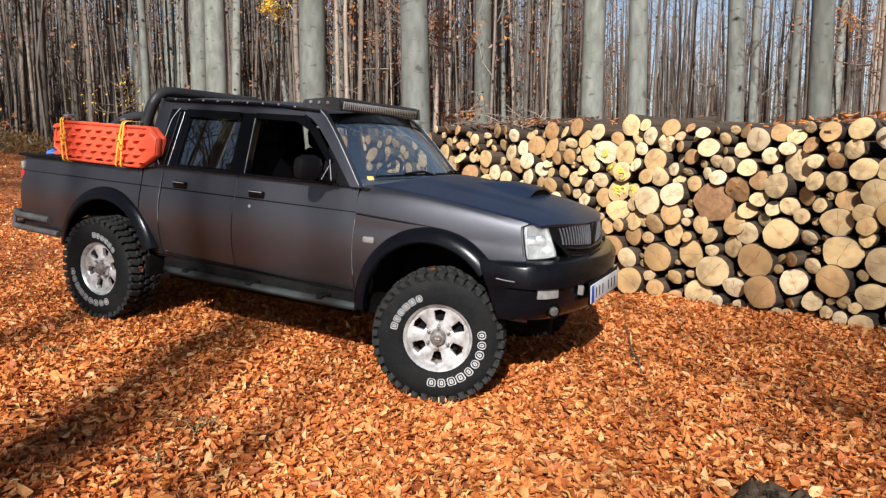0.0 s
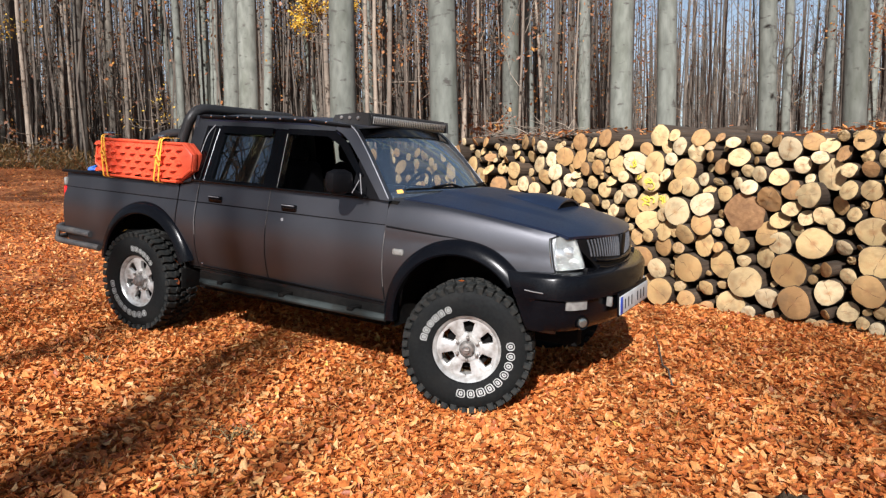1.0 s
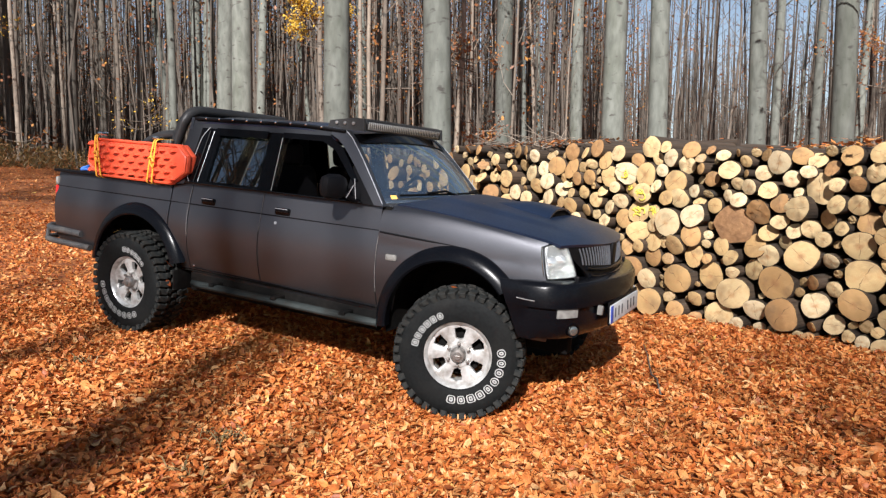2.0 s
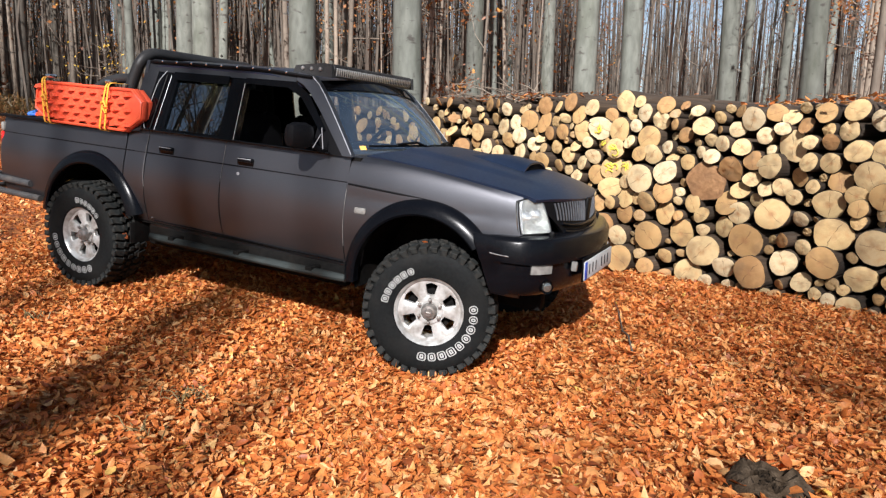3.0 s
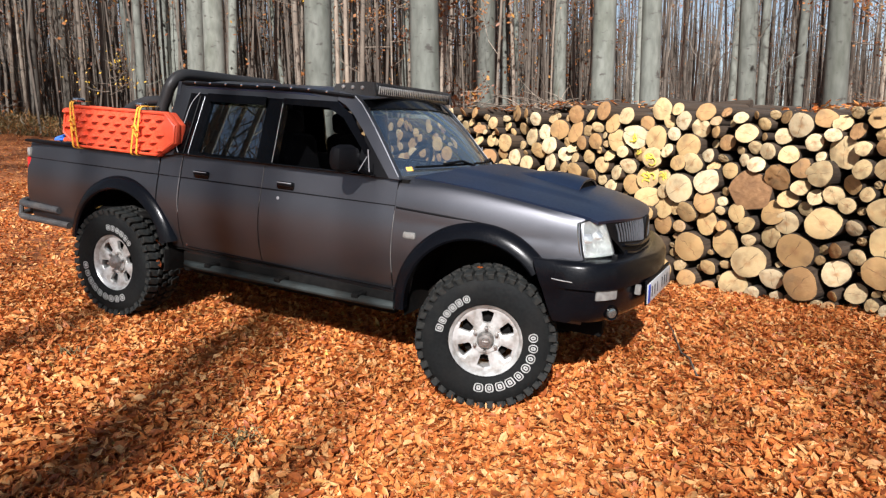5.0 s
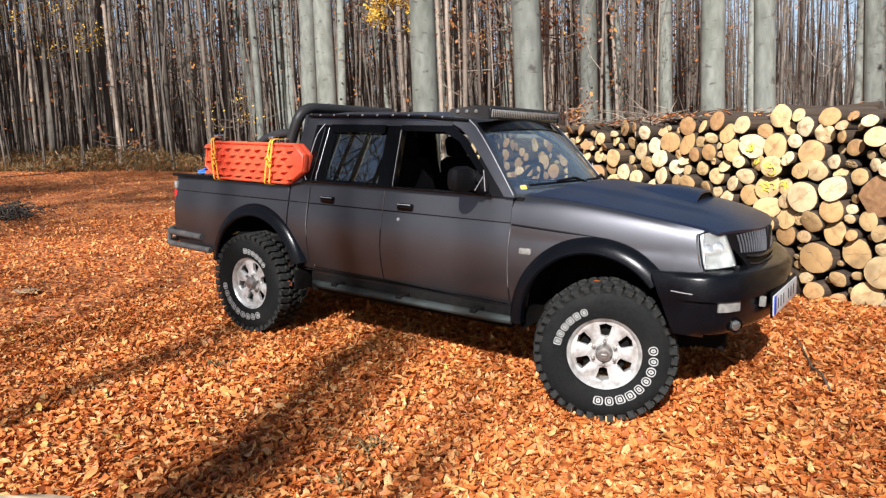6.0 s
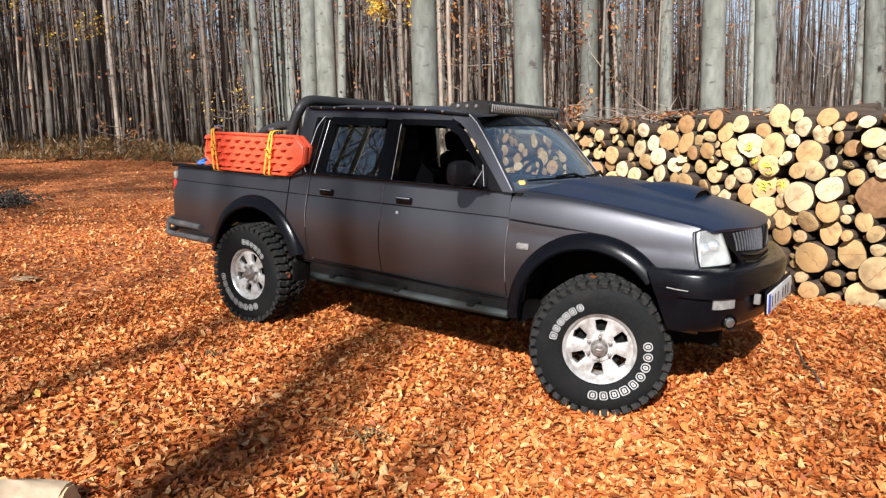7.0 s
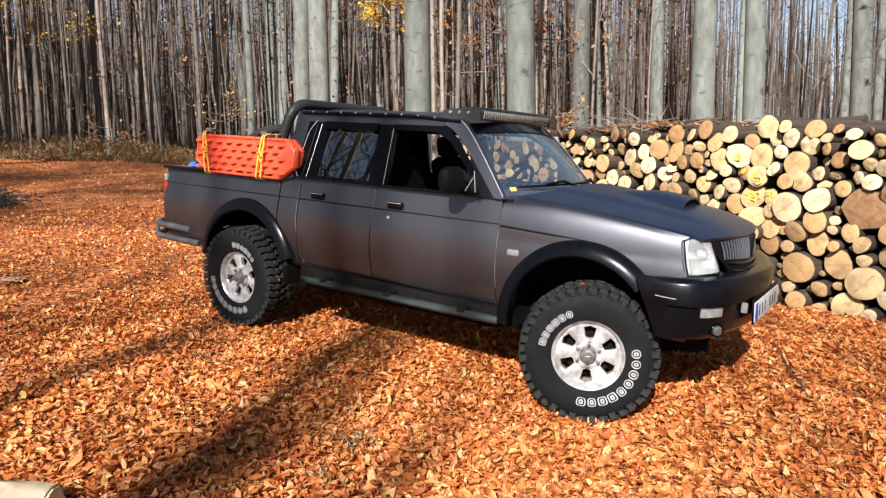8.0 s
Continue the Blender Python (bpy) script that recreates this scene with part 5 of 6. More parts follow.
def log_meshes(n):
    """Bark sleeves and cut faces of unit radius along z; the cut face lies at z = 0."""
    made = []
    for k in range(n):
        sides = 18
        off = rng.uniform(0, 50)
        amp = (0.05, 0.09, 0.15, 0.07, 0.22)[k % 5]
        oval, lobe = (0.0, 0.03, 0.07)[k % 3], (0.0, 0.0, 0.0, 0.09)[k % 4]
        shape = [(1 + oval * math.cos(4 * math.pi * i / sides)) * (1 - lobe * abs(math.sin(3 * math.pi * i / sides))) + amp * noise.noise((math.cos(2 * math.pi * i / sides) * 1.1, math.sin(2 * math.pi * i / sides) * 1.1, off)) for i in range(sides)]
        bend = (rng.uniform(-0.25, 0.25), rng.uniform(-0.25, 0.25))
        lean = (0.15, 0.3, 0.15, 0.5)[k % 4]
        tilt = (rng.uniform(-lean, lean), rng.uniform(-lean, lean))
        ragged = 0.011 if k % 9 == 4 else 0.004
        rings = []
        for z in (0.0, 0.06, 0.3, 0.7, 1.0):
            ring = []
            for i in range(sides):
                a = 2 * math.pi * i / sides
                r = shape[i] * (1 + 0.05 * noise.noise((math.cos(a) * 2, math.sin(a) * 2, off + z * 6)))
                x, y = r * math.cos(a), r * math.sin(a)
                lift = (tilt[0] * x + tilt[1] * y) * 0.06 if z == 0 else 0
                ring.append(Vector((x + bend[0] * z * z, y + bend[1] * z * z, z + lift)))
            rings.append(ring)
        sleeve = bmesh.new()
        add_rings(sleeve, rings)
        sleeve_me = bpy.data.meshes.new("log")
        bmesh.ops.recalc_face_normals(sleeve, faces=sleeve.faces)
        sleeve.to_mesh(sleeve_me)
        sleeve.free()
        sleeve_me.shade_smooth()
        sleeve_me.set_sharp_from_angle(angle=radians(50))
        sleeve_me.materials.append(M_LOGBARK)
        face = bmesh.new()
        loops = []
        for q, dz in ((0.965, -0.004), (0.7, -0.0075), (0.35, -0.008)):
            loops.append([Vector((p.x * q, p.y * q, p.z * q + dz + ragged * noise.noise((p.x * q * 3.5, p.y * q * 3.5, off)))) for p in rings[0]])
        base = [p * 0.965 + Vector((0, 0, 0.02)) for p in rings[0]]
        add_rings(face, [base] + loops)
        face_me = bpy.data.meshes.new("cut_face")
        bmesh.ops.recalc_face_normals(face, faces=face.faces)
        face.to_mesh(face_me)
        face.free()
        face_me.shade_smooth()
        face_me.set_sharp_from_angle(angle=radians(50))
        face_me.materials.append(M_CUT)
        made.append((sleeve_me, face_me))
    return made


LOG_KINDS = log_meshes(36)


def place_log(s, h, r, push, length=LOG_LEN, label="stacked beech log with a pale sawn end", aim=None):
    sleeve, face = rng.choice(LOG_KINDS)
    p = PILE_O + PILE_D * s + PILE_BACK * push + Vector((0, 0, h))
    d = (PILE_BACK + PILE_D * rng.uniform(-0.04, 0.04) + Vector((0, 0, rng.uniform(-0.02, 0.02)))).normalized() if aim is None else aim.normalized()
    turn = d.to_track_quat("Z", "Y").to_matrix().to_4x4() @ Matrix.Rotation(rng.uniform(0, 6.28), 4, "Z")
    lg = new("log", sleeve)
    lg.matrix_world = Matrix.Translation(p) @ turn @ Matrix.Diagonal((r, r, length, 1))
    tagged(lg, label, "log", "logs in the pile")
    f = new("cut_face", face)
    f.parent = lg
    return lg


known = [c for row in (TOP_LEFT, UPPER_LEFT, UPPER_MID, MID_LEFT, TOP_RIGHT, UPPER_RIGHT, MID_RIGHT, LOWER_RIGHT, LOW_COURSE, FOOT_COURSE) for c in row]
stack = []
PAINTED = ((3.49, 1.62), (3.51, 1.45), (3.69, 1.41), (3.61, 1.21), (3.80, 1.21))  # sprayed with yellow marks
for s, h, r in known:
    if s < 4.95 and h < 1.15:
        s, r = s + 0.028, r * 1.13
    elif s < 4.2:
        r *= 1.07
    size = "thick" if r > 0.13 else "slim" if r < 0.07 else "stacked"
    lg = place_log(s, h, r * 0.85, rng.uniform(-0.07, 0.05), label=f"{size} beech log with a pale sawn end" if size != "stacked" else "stacked beech log with a pale sawn end")
    stack.append((s, h, r * 0.85))
    if (s, h) in PAINTED:
        bm = bmesh.new()
        m = lg.matrix_world
        for k in range(4):
            cx, cy, a0 = rng.uniform(-0.35, 0.35), rng.uniform(-0.35, 0.35), rng.uniform(0, 6.28)
            w, h2 = rng.uniform(0.12, 0.4), rng.uniform(0.15, 0.4)
            loop = [Vector((cx + w * math.cos(a0 + t * 0.55), cy + h2 * math.sin(a0 + t * 0.55 * (1 + 0.2 * k)), -0.011)) for t in range(9)]
            add_tube(bm, loop, 0.055, 5)
        for v in bm.verts:
            v.co.z = -0.0125 + (0.001 if v.co.z > -0.011 else -0.001)
        part("paint_mark", bm, M_YELLOWPAINT, lg, "yellow spray-paint mark")


    if h == 1.11 and r > 0.2:
        # one big piece split off square
        lg.data = lg.data.copy()
        end_face = lg.children[0]
        end_face.data = end_face.data.copy()
        for me in (lg.data, end_face.data):
            for v in me.vertices:
                a = (math.atan2(v.co.y, v.co.x) + 0.5) % (2 * math.pi / 5) - math.pi / 5
                f = 1.12 * math.cos(math.pi / 5) / math.cos(a)
                v.co.x, v.co.y = v.co.x * f, v.co.y * f
        end_face.data.materials[0] = M_SPLIT
        tagged(lg, "large split beech log with a brown broken end", "log", "logs in the pile")


def pile_top(s):
    return 1.98 - 0.03 * s if s < 4.5 else 1.84


def free_room(s, h):
    room = 0.2
    for a, b, r in stack:
        room = min(room, math.hypot(a - s, b - h) - r)
    floor = ground_z(*(PILE_O + PILE_D * s).xy)
    return min(room, h - floor + 0.03, pile_top(s) - h)


slim = []
for least in (0.10, 0.075, 0.055, 0.04, 0.03):
    for _ in range(4500):
        s, h = rng.uniform(0.55, 8.3), rng.uniform(0.1, 1.98)
        room = free_room(s, h)
        if room < least:
            continue
        r = min(room * 1.03, rng.uniform(least, least * 1.6))
        stack.append((s, h, r))
        if len(stack) <= 285:
            place_log(s, h, r, rng.uniform(-0.06, 0.08))
        else:
            slim.append((s, h, r))

# the pile's far end behind the truck, and the slimmest sticks that fill the gaps
for _ in range(5000):
    s, h = rng.uniform(-2.2, 0.6), rng.uniform(0.7, 1.95)
    room = free_room(s, h)
    if room > 0.06:
        r = min(room, rng.uniform(0.06, 0.13))
        stack.append((s, h, r))
        slim.append((s, h, r))
verts, faces, mats = [], [], []
for s, h, r in slim:
    p = PILE_O + PILE_D * s + PILE_BACK * rng.uniform(-0.05, 0.1) + Vector((0, 0, h))
    turn = PILE_BACK.to_track_quat("Z", "Y").to_matrix().to_4x4() @ Matrix.Rotation(rng.uniform(0, 6.28), 4, "Z")
    m = Matrix.Translation(p) @ turn @ Matrix.Diagonal((r, r, 1.6, 1))
    for slot, me in enumerate(rng.choice(LOG_KINDS)):
        i = len(verts)
        verts += [tuple(m @ v.co) for v in me.vertices]
        faces += [[i + k for k in f.vertices] for f in me.polygons]
        mats += [slot] * len(me.polygons)
me = bpy.data.meshes.new("slim_sticks")
me.from_pydata(verts, [], faces)
me.materials.append(M_LOGBARK)
me.materials.append(M_CUTSMALL)
me.polygons.foreach_set("material_index", mats)
tagged(new("slim_sticks", me), "further beech logs and slim sticks in the pile", "sticks", kind="stuff")

# weathered stems lying lengthwise on top of the pile, towards its back
for s, back, h, r, length, skew in ((0.9, 0.55, 2.02, 0.06, 1.9, 0.05), (2.3, 0.8, 1.93, 0.05, 2.0, -0.02), (4.3, 0.9, 1.80, 0.06, 1.4, 0.03), (1.6, 1.2, 1.96, 0.07, 2.0, 0.02)):
    place_log(s, h, r, back, length, "weathered grey stem lying along the top of the pile", aim=PILE_D + PILE_BACK * skew)


def twig_mesh(count, span, seed, curl=0.3):
    r = random.Random(seed)
    bm = bmesh.new()
    for _ in range(count):
        p = Vector((r.uniform(-span, span), r.uniform(-span * 0.4, span * 0.4), r.uniform(0, 0.10)))
        d = Vector((r.uniform(-1, 1), r.uniform(-1, 1), r.uniform(-0.1, 0.35))).normalized()
        n = r.uniform(0.15, 0.5)
        q = p + d * n * 0.5 + Vector((r.uniform(-curl, curl), r.uniform(-curl, curl), 0.1)) * n * 0.3
        add_tube(bm, [p, q, p + d * n], [0.006, 0.005, 0.002], 4)
    return bm


for s, back, h in ((2.25, 0.25, 1.93), (1.9, 0.5, 2.0), (1.2, 0.4, 2.0)):
    o = thing("twig_heap", "dry twigs and bark scraps on the log pile", "twigs", "debris on the pile")
    o.location = PILE_O + PILE_D * s + PILE_BACK * back + Vector((0, 0, h))
    o["kind"] = "stuff"
    part("twigs", twig_mesh(26, 0.35, int(s * 10)), M_FARBARK, o)

# ---------------------------------------------------------------- forest
def trunk_path(r, height, lean, wob, seed, n=12):
    q = random.Random(seed)
    ph = q.uniform(0, 6)
    pts, rad = [], []
    for i in range(n + 1):
        t = (i / n) ** 1.25
        z = height * t
        pts.append(Vector((lean[0] * z + wob * math.sin(ph + t * 5) * t, lean[1] * z + wob * math.cos(ph * 1.3 + t * 4) * t, z)))
        flare = 1 + 0.35 * math.exp(-z / 0.35)
        rad.append(r * flare * (1 - 0.75 * t ** 1.4) + 0.008)
    return pts, rad


def along(pts, z):
    for a, b in zip(pts, pts[1:]):
        if a.z <= z <= b.z:
            return a.lerp(b, (z - a.z) / (b.z - a.z))
    return pts[-1]


def grow_limb(bm, q, p, d, length, r, depth, tips):
    pts, rad = [p], [r]
    for k in range(1, 5):
        d = (d + Vector((q.uniform(-0.25, 0.25), q.uniform(-0.25, 0.25), q.uniform(0.0, 0.22)))).normalized()
        pts.append(pts[-1] + d * length / 4)
        rad.append(r * (1 - 0.8 * k / 4) + 0.003)
        if depth > 0 and k > 1:
            for _ in range(2 if depth > 1 else 1):
                side = Vector((q.uniform(-1, 1), q.uniform(-1, 1), q.uniform(-0.1, 0.7))).normalized()
                grow_limb(bm, q, pts[-1].copy(), (d * 0.6 + side * 0.8).normalized(), length * 0.55, rad[-1] * 0.7, depth - 1, tips)
    tips += pts[2:]
    add_tube(bm, pts, rad, 5 if r > 0.03 else 4, caps=False)


def leaf_cloud(tips, count, size, seed, spread=0.45):
    q = random.Random(seed)
    verts, faces = [], []
    for _ in range(count):
        c = q.choice(tips) + Vector((q.gauss(0, spread), q.gauss(0, spread), q.gauss(0, spread * 0.8)))
        u = Vector((q.uniform(-1, 1), q.uniform(-1, 1), q.uniform(-1, 1))).normalized()
        v = u.cross(Vector((q.uniform(-1, 1), q.uniform(-1, 1), q.uniform(-1, 1)))).normalized()
        n = q.uniform(0.7, 1.3) * size
        i = len(verts)
        verts += [c - u * n, c + v * n * 0.55, c + u * n, c - v * n * 0.55]
        faces.append((i, i + 1, i + 2, i + 3))
    me = bpy.data.meshes.new("leaves")
    me.from_pydata([tuple(p) for p in verts], [], faces)
    return me


def tree_kind(seed, r=0.2, height=21, first=8.0, limbs=11, leaves=500, low=0, wob=0.25, trunk_mat=None, leaf_mat=None, lean=None, sides=12, fork=1):
    q = random.Random(seed)
    lean = lean or (q.uniform(-0.02, 0.02), q.uniform(-0.02, 0.02))
    pts, rad = trunk_path(r, height, lean, wob, seed)
    tr = bmesh.new()
    add_tube(tr, pts, rad, sides)
    tm = bpy.data.meshes.new("trunk")
    tr.to_mesh(tm)
    tr.free()
    tm.shade_smooth()
    tm.materials.append(trunk_mat or M_BEECH)
    br, tips = bmesh.new(), []
    for k in range(limbs):
        z = first + (height - first - 0.8) * (k + q.random()) / limbs
        a = q.uniform(0, 6.28)
        d = Vector((math.cos(a), math.sin(a), q.uniform(0.5, 1.2))).normalized()
        grow_limb(br, q, along(pts, z), d, q.uniform(2.0, 3.6) * (1.15 - 0.5 * (z - first) / (height - first)), r * 0.28, fork, tips)
    lowtips = []
    for k in range(low):
        z = q.uniform(1.5, first)
        a = q.uniform(0, 6.28)
        d = Vector((math.cos(a), math.sin(a), q.uniform(-0.1, 0.5))).normalized()
        grow_limb(br, q, along(pts, z), d, q.uniform(0.5, 1.3), 0.009, 1, lowtips)
    bmn = bpy.data.meshes.new("branchwork")
    br.to_mesh(bmn)
    br.free()
    bmn.materials.append(trunk_mat or M_BEECH)
    lm = leaf_cloud(tips, leaves, 0.075, seed + 5)
    lm.materials.append(leaf_mat or M_TREELEAF)
    low_me = None
    if low:
        low_me = leaf_cloud(lowtips, low * 14, 0.024, seed + 9, 0.16)
        low_me.materials.append(leaf_mat or M_TREELEAF)
    return tm, bmn, lm, low_me


def plant(kind, x, y, scale=1.0, turn=0.0, label="grey-barked beech tree with bare upper limbs", group="beech trees of the forest", thick=1.0):
    tm, bmn, lm, low_me = kind
    t = thing("tree", label, "tree", group)
    t.matrix_world = Matrix.Translation((x, y, ground_z(x, y) - 0.06)) @ Matrix.Rotation(turn, 4, "Z") @ Matrix.Diagonal((scale * thick, scale * thick, scale, 1))
    for name, me in (("trunk", tm), ("branchwork", bmn), ("crown", lm), ("low_foliage", low_me)):
        if me:
            o = new(name, me)
            o.parent = t
            if name != "trunk":
                o["kind"] = "stuff"
    return t


BIG = [tree_kind(100 + k, r=0.22, height=22 + k % 3, first=9.5, limbs=9, leaves=90, low=0, wob=0.12) for k in range(6)]
MIDDLE = [tree_kind(200 + k, r=0.12, height=18 + k % 4, first=7.5, limbs=8, leaves=90, low=3 if k % 2 else 1, wob=0.3, sides=9) for k in range(8)]
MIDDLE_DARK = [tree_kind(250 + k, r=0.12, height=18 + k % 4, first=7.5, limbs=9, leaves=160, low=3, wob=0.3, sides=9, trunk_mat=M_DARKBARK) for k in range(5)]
THIN = [tree_kind(300 + k, r=0.065, height=14 + k % 4, first=5.0, limbs=7, leaves=60, low=1, wob=0.35, trunk_mat=M_FARBARK, sides=7) for k in range(8)]

# the trunks that stand out: x, y, radius
NEAR_TREES = [(-0.85, 6.26, 0.25), (-2.73, 5.74, 0.24), (-7.91, 8.73, 0.26), (-9.65, 9.83, 0.24), (-11.65, 13.44, 0.15), (-2.9, 14.2, 0.25), (1.28, 10.24, 0.24), (-1.42, 16.79, 0.20), (2.39, 9.44, 0.19), (4.05, 12.6, 0.20), (3.14, 25.5, 0.15), (-10.55, 19.26, 0.21), (-10.03, 17.22, 0.22), (-15.97, 14.81, 0.22), (-7.81, 18.54, 0.15), (5.6, 10.7, 0.21)]
MORE_TREES = [(-7.51, 11.66, 0.08), (-19.74, 13.42, 0.16), (-17.05, 10.31, 0.16), (-21.81, 10.21, 0.16), (-19.76, 7.68, 0.13), (-24.95, 12.78, 0.14), (4.3, 15.65, 0.11), (5.33, 19.65, 0.14), (6.92, 25.58, 0.15), (8.93, 23.51, 0.22), (8.85, 17.44, 0.15), (-14.86, 14.21, 0.20), (0.6, 19.5, 0.12), (-4.6, 20.5, 0.14)]
taken = []
for k, (x, y, r) in enumerate(NEAR_TREES + MORE_TREES):
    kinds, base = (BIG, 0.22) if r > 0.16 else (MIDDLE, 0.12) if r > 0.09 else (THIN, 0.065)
    # left trunks: shade put into a darker bark
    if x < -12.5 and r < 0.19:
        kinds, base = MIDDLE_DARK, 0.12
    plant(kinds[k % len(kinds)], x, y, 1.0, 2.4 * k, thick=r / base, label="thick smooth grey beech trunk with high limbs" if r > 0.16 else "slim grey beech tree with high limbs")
    taken.append((x, y))
# a slanting stem among the upright ones
lean_kind = tree_kind(402, r=0.17, height=19, first=9, limbs=7, leaves=200, wob=0.1, lean=(-0.16, 0.02))
plant(lean_kind, -17.2, 14.6, label="slanting grey beech trunk")
taken.append((-17.2, 14.6))
slim_lean = tree_kind(403, r=0.09, height=16, first=9, limbs=6, leaves=150, wob=0.1, lean=(-0.13, 0.0))
plant(slim_lean, -13.6, 19.0, label="slim slanting beech trunk")

EYE = Vector((4.5, -4.4))
frng = random.Random(77)


def crowded(x, y, gap):
    return any((x - a) ** 2 + (y - b) ** 2 < gap * gap for a, b in taken)


def wood_edge(x, y):
    """True where the wood stands: behind the pile and past the clearing's edge."""
    side = (Vector((x, y, 0)) - PILE_O).dot(PILE_BACK)
    if x > -1.0:
        return side > 4.2
    return side > 4.2 or (x < -15 and y > -4) or math.hypot(x + 1, y + 3) > 19


count = 0
for _ in range(9000):
    if count >= 165:
        break
    a = radians(frng.uniform(-24, 80))
    d = math.sqrt(frng.uniform(13 ** 2, 42 ** 2))
    x, y = EYE.x - math.sin(a) * d, EYE.y + math.cos(a) * d
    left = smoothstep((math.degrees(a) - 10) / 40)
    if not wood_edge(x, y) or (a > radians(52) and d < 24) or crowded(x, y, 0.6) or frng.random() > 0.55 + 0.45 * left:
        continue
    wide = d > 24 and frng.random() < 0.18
    # dark bark more often towards the left, in place of shade there
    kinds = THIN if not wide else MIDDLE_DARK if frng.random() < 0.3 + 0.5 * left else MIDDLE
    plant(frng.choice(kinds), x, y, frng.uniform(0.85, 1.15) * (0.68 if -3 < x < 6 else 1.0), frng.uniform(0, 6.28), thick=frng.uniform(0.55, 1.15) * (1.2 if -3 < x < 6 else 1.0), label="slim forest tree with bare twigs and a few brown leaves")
    taken.append((x, y))
    count += 1

# trees round the rest of the clearing; the sunny side stays open
toward_sun = -SUN_TRAVEL
count = 0
for _ in range(6000):
    if count >= 50:
        break
    a = frng.uniform(0, 2 * math.pi)
    d = frng.uniform(15, 50)
    x, y = 3 + math.cos(a) * d, -3 + math.sin(a) * d
    v = Vector((x - 2.5, y + 0.5, 0))
    ahead = v.dot(toward_sun)
    if ahead > 0 and -8 < v.cross(toward_sun).z < 13:
        continue
    ang = math.degrees(math.atan2(-(x - EYE.x), y - EYE.y))
    if -24 < ang < 80 or crowded(x, y, 1.5) or abs(math.degrees(math.atan2(-0.8 - y, 1 - x)) - 37) < 14:
        continue
    plant(frng.choice(MIDDLE + BIG), x, y, frng.uniform(0.9, 1.1), frng.uniform(0, 6.28))
    taken.append((x, y))
    count += 1

# bare branching trees past the clearing's far corner
BRANCHY = [tree_kind(700 + k, r=0.13, height=19 + k, first=5.0, limbs=13, leaves=60, wob=0.3, sides=8, fork=2) for k in range(4)]
for k in range(20):
    a, d = radians(217 + frng.uniform(-14, 14)), frng.uniform(16, 30)
    plant(BRANCHY[k % 4], 1 + math.cos(a) * d, -0.8 + math.sin(a) * d, 1.0, 1.3 * k, label="slim bare beech tree with thin branches")

# leafy trees added out of view beyond the clearing to shade the wood's left part
SHADY = [tree_kind(500 + k, r=0.17, height=19 + k, first=7, limbs=10, leaves=500, wob=0.2) for k in range(3)]
count = 0
for _ in range(6000):
    if count >= 18:
        break
    x, y = frng.uniform(-34, -11), frng.uniform(-30, -9)
    if crowded(x, y, 2.2) or abs(math.degrees(math.atan2(-0.8 - y, 1 - x)) - 37) < 14:
        continue
    plant(frng.choice(SHADY), x, y, frng.uniform(0.9, 1.1), frng.uniform(0, 6.28), label="unseen beech tree with a thin brown crown, added for shade")
    taken.append((x, y))
    count += 1

# trunks towards the sun, whose shadows fall across the clearing
for k, px, back, r in ((0, 1.86, 25.0, 0.225), (0, 2.13, 28.0, 0.19), (1, 2.42, 27.0, 0.10), (2, -0.05, 24.0, 0.13), (2, -1.6, 26.0, 0.11)):
    p = Vector((px, -1.9, 0)) + toward_sun * back
    plant(BIG[k], p.x, p.y, 1.0, k * 1.7, thick=r / 0.22, label="grey beech trunk at the sunny edge of the clearing")


# trees with small leafy crowns farther off; their shade lies on the clearing
CROWN = tree_kind(601, r=0.13, height=14.6, first=11.4, limbs=12, leaves=2300, wob=0.1, fork=2)
HALF_CROWN = tree_kind(604, r=0.11, height=14.2, first=11.6, limbs=8, leaves=700, wob=0.1, fork=2)
THIN_CROWN = tree_kind(607, r=0.12, height=14.6, first=11.2, limbs=10, leaves=1150, wob=0.1, fork=2)
for kind, px, py in ((THIN_CROWN, 7.2, -0.2), (THIN_CROWN, 7.5, -1.8), (THIN_CROWN, 7.7, -3.2), (THIN_CROWN, 8.8, -5.4), (CROWN, 9.6, -2.6), (HALF_CROWN, -1.6, -4.0), (HALF_CROWN, -6.5, -1.0), (CROWN, -9.6, 3.2), (CROWN, -11.4, 0.4), (CROWN, -12.4, 6.4)):
    p = Vector((px, py, 0)) + toward_sun * (13.0 / math.tan(SUN_ELEV))
    plant(kind, p.x, p.y, 1.0, px, label="slim beech tree with a small brown crown")


